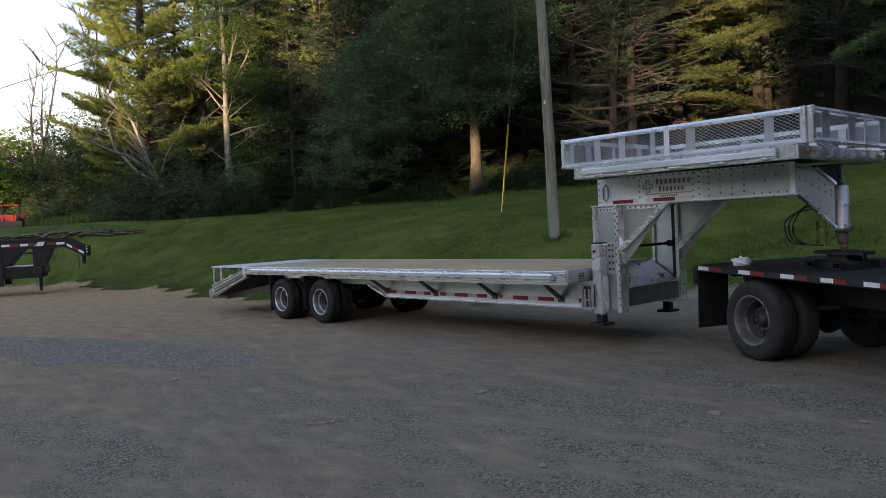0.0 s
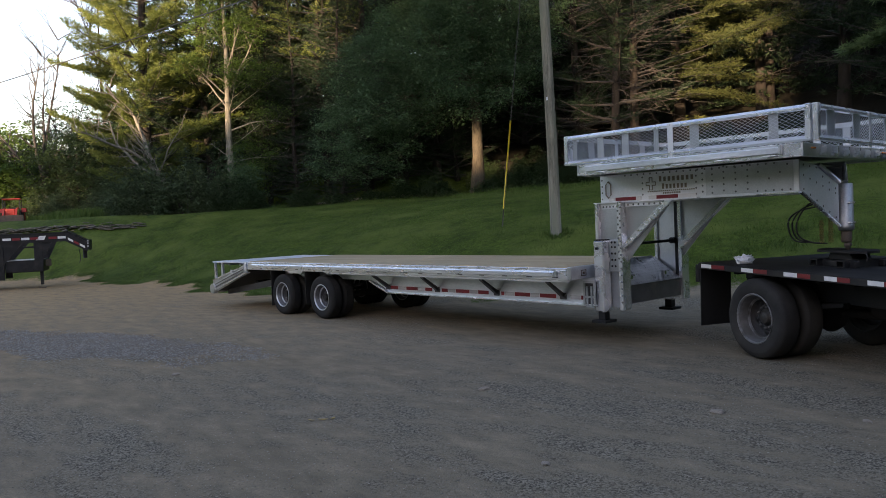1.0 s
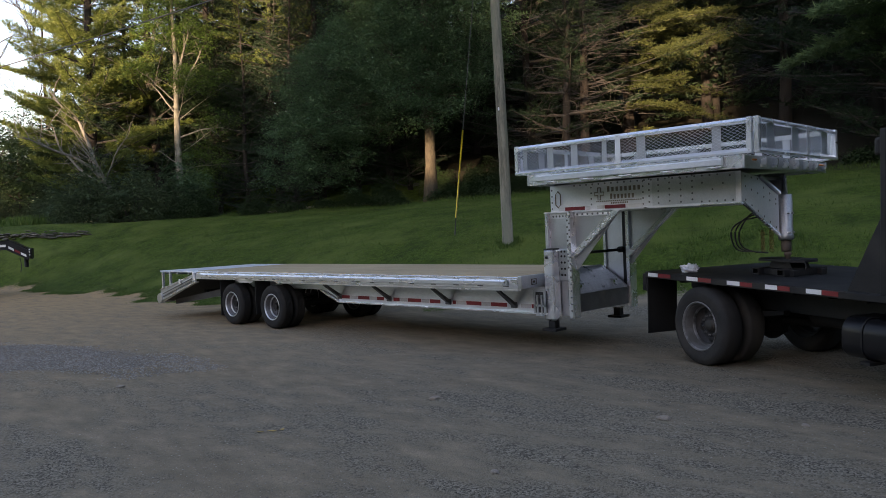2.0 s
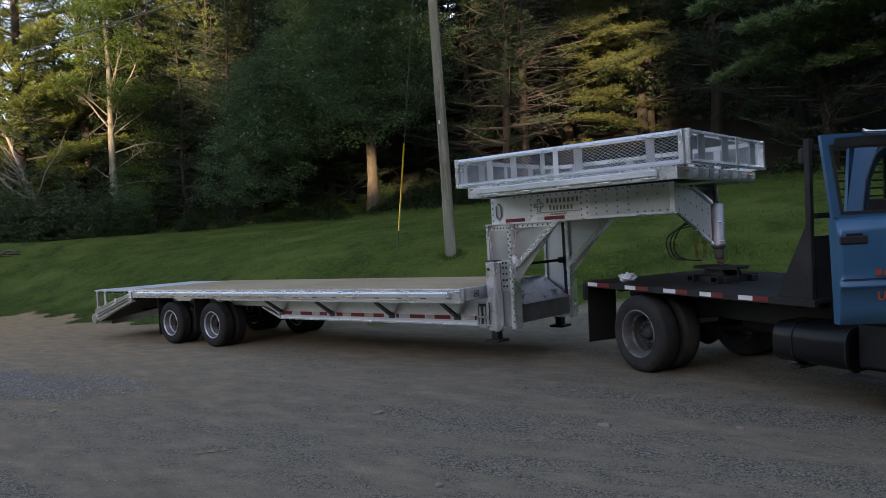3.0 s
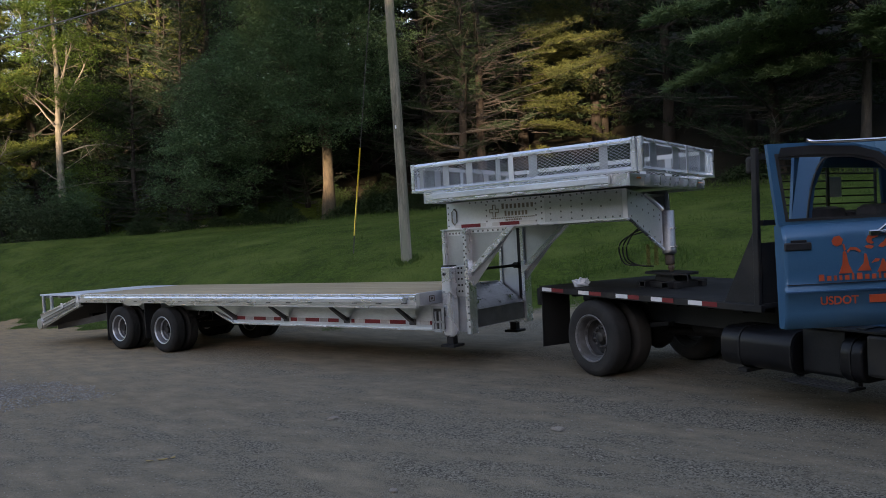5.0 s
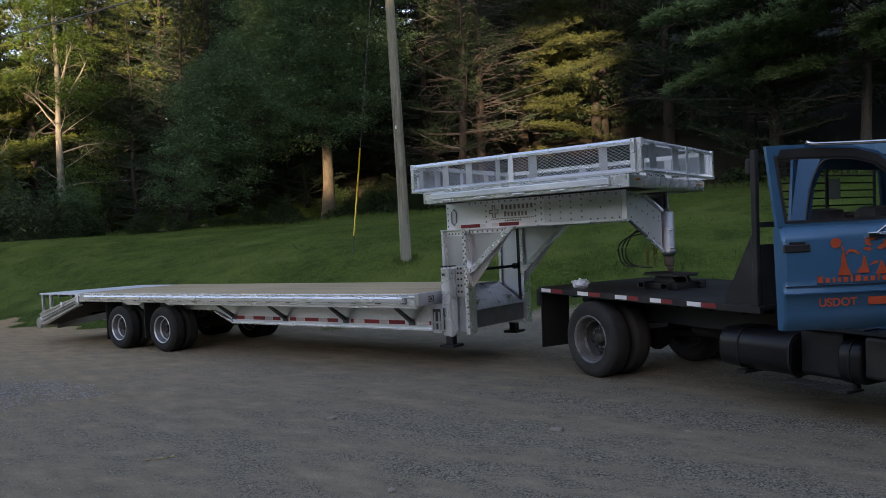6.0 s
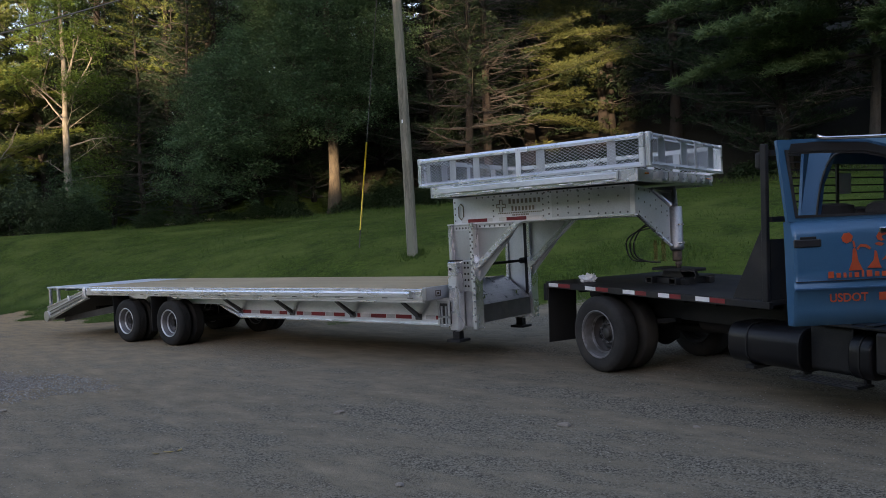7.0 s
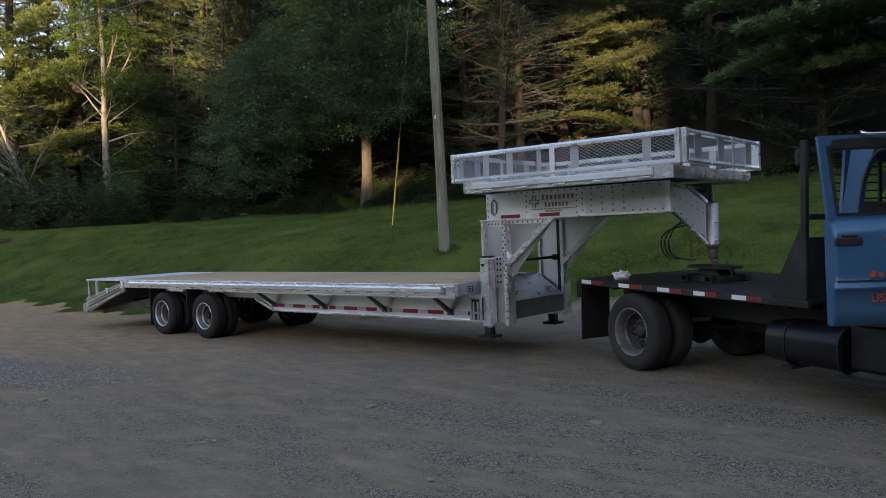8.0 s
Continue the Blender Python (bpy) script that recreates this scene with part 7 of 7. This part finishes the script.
a0, a1 = Vector((-12.32, 14.78, 9.45)), Vector((-48.4, 10.0, 9.75))
cab_pts = [a0.lerp(a1, t) + Vector((0, 0, -0.16 * 4 * t * (1 - t))) for t in np.linspace(0, 1, 25)]
wire = new("overhead_cable", to_mesh("overhead_cable", tube(cab_pts, 0.024, 5), M_WIRE))
tagged(wire, "thin black overhead cable strung from the pole", "cable")


# ---- black gooseneck trailer at the far end of the yard (u towards its coupler) ----
def build_black_trailer():
    t = thing("black_trailer", pose(-29.08, 7.95, 0, 0, 0, 68), "black steel gooseneck trailer with red and white tape", "trailer")

    def tp(name, bm, mat, label=""):
        return part(name, bm, mat, t, label)
    for y in (0.0, 1.6):
        tp("neck_beam", prism([(-1.5, 1.58), (0.72, 1.58), (1.4, 1.2), (1.42, 1.5), (0.8, 1.88), (-1.5, 1.88)], "y", y, y + 0.1), M_BLACK, "black neck beam")
        tp("neck_edge", prism([(-1.5, 1.88), (0.8, 1.88), (1.42, 1.5), (1.42, 1.52), (0.81, 1.905), (-1.5, 1.905)], "y", y - 0.02, y + 0.12), M_BLACK)
        tp("neck_post", box(-1.42, -1.2, y, y + 0.1, 0.35, 1.88, 0.005), M_BLACK)
        tp("front_post", box(-0.28, -0.02, y + 0.02, y + 0.1, 0.6, 1.58, 0.005), M_BLACK)
        tp("knee_plate", prism([(-1.2, 0.9), (-1.2, 1.58), (-0.62, 1.58)], "y", y + 0.03, y + 0.05), M_BLACK)
        tp("knee_plate", prism([(-0.02, 0.95), (-0.02, 1.58), (0.28, 1.58)], "y", y + 0.03, y + 0.05), M_BLACK)
    tp("tool_box", box(-1.2, -0.02, 0.1, 1.6, 0.58, 0.98, 0.02), M_BLACK, "black front tool box")
    tp("box_lid", box(-1.1, -0.06, 0.08, 1.6, 0.985, 1.0), M_ALU_DULL, "grey tool box lid")
    tp("spare_bar", box(-1.2, -0.1, 0.12, 0.2, 1.4, 1.46), M_BLACK)
    tp("front_plate", box(1.4, 1.46, 0.3, 1.4, 1.25, 1.6, 0.01), M_BLACK)
    tp("coupler", tube([(1.25, 0.85, 0.95), (1.25, 0.85, 1.5)], 0.07, 12), M_BLACK)
    tp("bonnet_plate", prism([(0.75, 1.9), (1.38, 1.55), (1.4, 1.57), (0.78, 1.93)], "y", 0.12, 1.6), M_TANK)
    for z in (1.36, 1.46, 1.54):
        tp("marker_light", box(1.4, 1.44, -0.02, 0.0, z, z + 0.04), M_TAPEWHITE, "white marker")
    k = 0
    for x in [-1.2 + 0.28 * i for i in range(7)]:
        if abs(x + 0.08) > 0.2 or x > 0.1:
            tp("reflective_tape", box(x, x + 0.25, -0.012, -0.008, 1.68, 1.76), M_RED if k % 2 else M_TAPEWHITE, "red reflective tape" if k % 2 else "white reflective tape")
        k += 1
    for i in range(3):
        x = 0.8 + 0.18 * i
        z = 1.73 - (x - 0.76) * 0.6
        tp("reflective_tape", prism([(x, z), (x + 0.16, z - 0.096), (x + 0.16, z - 0.176), (x, z - 0.08)], "y", -0.012, -0.008), M_RED if i % 2 else M_TAPEWHITE, "reflective tape")
    tp("emblem", prism([(-0.2, 1.66), (-0.08, 1.8), (0.12, 1.8), (0.06, 1.66)], "y", -0.012, -0.008), M_TAPEWHITE, "pale emblem shape")
    tp("jack", box(-0.16, -0.06, 0.3, 0.4, 0.12, 1.3), M_BLACK)
    tp("jack_foot", box(-0.22, 0.0, 0.24, 0.46, 0.0, 0.03), M_WORN)
    tp("jack_gear", box(0.02, 0.2, 0.28, 0.42, 0.75, 1.0, 0.02), M_WORN, "rusty jack gear box")
    tp("hose", bm_tube(bmesh.new(), catmull([(1.1, 0.3, 1.3), (1.14, 0.3, 1.0), (1.1, 0.3, 0.8)]), 0.012, 5), M_TRIM)
    for y in (-0.1, 1.7):
        tp("side_rail", box(-8.2, -1.42, y, y + 0.1, 0.7, 0.86), M_BLACK)
    tp("deck", box(-8.2, -1.42, 0.0, 1.7, 0.82, 0.87), M_DECKWOOD, "worn wooden deck")
    wm = wheel_meshes(0.38, 0.22, 0.22, 0.08, M_RIM_GREY, 8)
    for x in (-6.6, -5.7):
        add_wheel(wm, t, x, -0.1, 0.38, 1, 0, False)
        add_wheel(wm, t, x, 1.8, 0.38, -1, 0, False)
    for y in (-0.05, 1.65):
        tp("landing_leg", box(-7.9, -7.8, y, y + 0.1, 0, 0.7), M_BLACK)


build_black_trailer()


# ---- small red tractor on the upper ground ----
def build_tractor():
    t = thing("tractor", at_ground(-50.15, 12.2, -20, 0.95, 0.0), "small red tractor with a loader and a roof", "tractor")

    def tp(name, bm, mat, label=""):
        return part(name, bm, mat, t, label)
    tp("bonnet", box(0.1, 1.0, -0.28, 0.28, 0.5, 0.95, 0.06), M_TRACTOR, "red bonnet")
    tp("chassis", box(-0.9, 1.0, -0.2, 0.2, 0.35, 0.55, 0.02), M_TRIM)
    tp("seat", box(-0.6, -0.25, -0.22, 0.22, 0.7, 1.05, 0.05), M_SEAT)
    tp("roof", box(-0.85, 0.25, -0.5, 0.5, 1.52, 1.6, 0.03), M_TRACTOR, "red canopy roof")
    for x, y in ((-0.8, -0.45), (-0.8, 0.45), (0.2, -0.45), (0.2, 0.45)):
        tp("roof_post", box(x - 0.03, x + 0.03, y - 0.03, y + 0.03, 0.5, 1.52), M_TRIM)
    wm = wheel_meshes(0.45, 0.26, 0.24, 0.08, M_TRACTOR, 6)
    wf = wheel_meshes(0.28, 0.18, 0.14, 0.05, M_TRACTOR, 6)
    for y, f in ((-0.62, 1), (0.62, -1)):
        add_wheel(wm, t, -0.55, y, 0.45, f, 0, False)
        add_wheel(wf, t, 0.8, y * 0.85, 0.28, f, 0, False)
        tp("mudguard", prism([(-1.05, 0.8), (-0.8, 1.0), (-0.3, 1.0), (-0.1, 0.75), (-0.3, 0.94), (-0.8, 0.94)], "y", y - 0.12, y + 0.12), M_TRACTOR)
        tp("loader_arm", prism([(0.0, 1.05), (0.9, 0.95), (1.5, 0.4), (1.42, 0.34), (0.85, 0.86), (0.0, 0.95)], "y", y * 0.55 - 0.05, y * 0.55 + 0.05), M_TRACTOR)
    tp("loader_bucket", prism([(1.4, 0.1), (1.95, 0.08), (1.55, 0.16), (1.48, 0.55), (1.4, 0.55)], "y", -0.75, 0.75), M_WORN, "worn steel bucket")


build_tractor()

# ---- dry stone edging of the upper ground ----
rng = np.random.default_rng(17)
stone_meshes = []
for k in range(5):
    sb = bmesh.new()
    bmesh.ops.create_icosphere(sb, subdivisions=2, radius=1.0)
    for v in sb.verts:
        v.co = v.co * (1 + 0.28 * noise.noise(v.co * 1.4 + Vector((k * 7, 0, 0))))
    stone_meshes.append(to_mesh("stone", sb, M_STONE))
wall = thing("stone_edging", at_ground(-40, 12, 0, 1, 0.0), "low rough edging of flat grey stones", "stone wall", kind="structure")
inv = wall.matrix_world.inverted()
for i in range(300):
    u = i / 299
    x = -44.2 + 9.4 * u + rng.normal(0, 0.14)
    y = 7.2 + 6.5 * u + rng.normal(0, 0.12)
    s = rng.uniform(0.03, 0.085)
    m = Matrix.Translation((x, y, float(height(x, y)) + 0.015 + int(rng.integers(0, 4)) * 0.04)) @ pose(0, 0, 0, rng.uniform(-9, 9), rng.uniform(-9, 9), rng.uniform(0, 360)) @ Matrix.Diagonal((s * 3.0, s * 1.5, s * 0.45, 1))
    part("stone", stone_meshes[i % 5], None, wall, "", inv @ m)

# ---- fallen logs at the wood's edge ----
for x, y, a, ln, r in ((-30.6, 22.0, 35, 2.6, 0.09), (-32.4, 20.9, 30, 1.8, 0.07), (-28.6, 23.1, 38, 1.6, 0.08)):
    lg = new("log", to_mesh("log", tube([(0, 0, r), (ln * 0.5, 0.05, r * 1.2), (ln, 0, r)], [r, r * 0.95, r * 0.8], 9), M_LOG))
    lg.matrix_world = at_ground(x, y, a, 1, 0.02)
    tagged(lg, "fallen grey log lying at the woods' edge", "log", "fallen logs")

# ---- loose gravel, litter and grass ----
def scatter_stones(name, xs, ys, sizes, label, mat):
    n = len(xs)
    r = np.random.default_rng(71)
    base = np.array([(1, 0, 0), (0, 1, 0), (-1, 0, 0), (0, -1, 0), (0, 0, 0.42), (0, 0, -0.42)])
    tri = np.array([(0, 1, 4), (1, 2, 4), (2, 3, 4), (3, 0, 4), (1, 0, 5), (2, 1, 5), (3, 2, 5), (0, 3, 5)])
    v = base[None] * r.uniform(0.6, 1.3, (n, 6, 1)) * sizes[:, None, None]
    a = r.uniform(0, 6.28, n)
    c, s = np.cos(a)[:, None], np.sin(a)[:, None]
    vx = v[..., 0] * c - v[..., 1] * s + xs[:, None]
    vy = v[..., 0] * s + v[..., 1] * c + ys[:, None]
    vz = v[..., 2] + height(xs, ys)[:, None] + sizes[:, None] * 0.25
    f = (tri[None] + (np.arange(n) * 6)[:, None, None]).reshape(-1, 3)
    return tagged(new(name, mesh_np(name, np.stack([vx, vy, vz], -1).reshape(-1, 3), f, mat)), label, "gravel", kind="stuff")


r = np.random.default_rng(70)
n = 52000
ang = r.uniform(radians(-2), radians(82), n)
dist = 2.6 + 14 * r.random(n) ** 1.35
gx, gy = -np.sin(ang) * dist, np.cos(ang) * dist
patch = np.sin(gx * 1.1 + 0.6 * gy) + np.sin(gy * 1.7 - gx * 0.5 + 1.3) + r.normal(0, 0.7, n)
keep = (gy < 9.8) & (patch > -0.4)
scatter_stones("gravel", gx[keep], gy[keep], (0.003 + 0.0075 * r.random(n) ** 2)[keep], "loose grey gravel lying on the yard", M_PEBBLE)
n = 60000
gx, gv = r.uniform(-18, -8.6, n), r.uniform(-1.6, 1.6, n)
q = ((gx + 13.2) / 3.6) ** 2 + (gv / 1.05) ** 2 + 0.3 * np.sin(2.1 * gx + 1.4 * gv) + 0.25 * np.sin(5.3 * gv + 1.7 * gx) + 0.12 * np.sin(6.1 * gx - 3 * gv)
keep = q + r.normal(0, 0.16, n) < 0.86
gx, gy = gx[keep], (4.1 + gv + 0.22 * (gx + 13.0))[keep]
scatter_stones("gravel_patch", gx, gy, 0.005 + 0.011 * r.random(len(gx)) ** 1.5, "patch of fresh coarse blue-grey gravel", M_CRUSHED)

for i, (x, y) in enumerate(((-5.9, 3.8), (-5.86, 3.88), (-5.95, 3.72))):
    lf = bmesh.new()
    bm_prism(lf, [(-0.07, 0), (-0.03, 0.022), (0.05, 0.015), (0.08, 0), (0.03, -0.02), (-0.04, -0.018)], "z", 0, 0.004)
    for v in lf.verts:
        v.co.z += 2.2 * v.co.x ** 2 + 0.004
    o = new("dry_leaf", to_mesh("dry_leaf", lf, M_DRYLEAF))
    o.matrix_world = pose(x, y, 0.004, 8 * i, 6, 50 + 70 * i) @ Matrix.Diagonal((0.6, 0.6, 0.6, 1))
    tagged(o, "dry yellow leaf lying on the gravel", "leaf", "dry leaves")
for i, (x, y, s) in enumerate(((-3.37, 6.07, 0.05), (-5.6, 5.54, 0.045), (-2.35, 6.5, 0.03), (-9.2, 3.9, 0.04), (-3.6, 4.1, 0.03))):
    me = stone_meshes[i % 5].copy()
    me.materials[0] = M_LOG
    o = new("stone", me)
    o.matrix_world = Matrix.Translation((x, y, s * 0.15)) @ pose(0, 0, 0, 0, 0, 80 * i) @ Matrix.Diagonal((s * 1.4, s, s * 0.5, 1))
    tagged(o, "small pale stone lying loose on the gravel", "stone", "loose stones")


def grass_blades(name, xs, ys, hs, label, lean=0.5):
    n = len(xs)
    q = np.random.default_rng(72)
    a = q.uniform(0, 6.28, n)
    z0 = height(xs, ys)
    w = 0.003 + 0.06 * hs
    dx, dy = np.cos(a) * w, np.sin(a) * w
    tx, ty = q.normal(0, lean, n) * hs, q.normal(0, lean, n) * hs
    v = np.stack([np.stack([xs - dx, ys - dy, z0 - 0.01], -1), np.stack([xs + dx, ys + dy, z0 - 0.01], -1), np.stack([xs + tx, ys + ty, z0 + hs], -1)], 1)
    return tagged(new(name, mesh_np(name, v.reshape(-1, 3), np.arange(n * 3).reshape(-1, 3), M_GRASS)), label, "grass", kind="stuff")


n = 260000
gx = r.uniform(-34, 3, n)
gd = 14.5 * r.random(n) ** 1.9
gy = lawn_edge(gx) + gd - 0.1
tuft = np.sin(gx * 2.1 + gy) * np.sin(gy * 2.7 - gx * 0.6) + 0.6 * np.sin(gx * 0.83 - gy * 0.4) * np.sin(gy * 1.3 + 0.5) + r.normal(0, 0.4, n)
keep = (tuft > -0.35)
grass_blades("grass", gx[keep], gy[keep], (0.018 + 0.05 * r.random(n) ** 3 + 0.0012 * gd)[keep], "short mown green grass of the bank", 1.0)
n = 30000
gx = r.uniform(-40, 2, n)
gy = lawn_edge(gx) + r.normal(0.0, 0.14, n)
grass_blades("grass_fringe", gx, gy, 0.01 + 0.03 * r.random(n) ** 2, "longer grass along the edge of the yard", 0.4)
n = 14000
gx = r.uniform(-60, 4, n)
gy = 28.2 - np.maximum(0, -gx - 10) * 0.3 - np.maximum(0, -gx - 30) * 0.12 + r.normal(0, 0.7, n)
grass_blades("weeds", gx, gy, 0.05 + 0.17 * r.random(n) ** 2, "tall weeds along the edge of the woods", 0.35)
n = 9000
cx, cy = r.uniform(-9.5, 0.5, 90), r.uniform(0.2, 3.2, 90)
pick = r.integers(0, 90, n)
gx = cx[pick] + r.normal(0, 0.16, n)
gy = lawn_edge(gx) + cy[pick] + r.normal(0, 0.12, n)
a, d = r.uniform(0, 6.28, 900), 0.13 + np.abs(r.normal(0, 0.13, 900))
gx, gy = np.concatenate([gx, -12.1 + d * np.cos(a)]), np.concatenate([gy, 14.72 + d * np.sin(a)])
n += 900
grass_blades("tall_grass", gx, gy, 0.03 + 0.1 * r.random(n) ** 1.5, "uncut tufts of taller grass on the bank", 0.35)
n = 7000
gx = r.uniform(-57, -40.5, n)
gy = 14.6 - 0.06 * (gx + 57) + r.normal(0, 0.5, n)
grass_blades("tall_weeds", gx, gy, 0.15 + 0.45 * r.random(n) ** 1.4, "tall light green weeds before the far trees", 0.25)
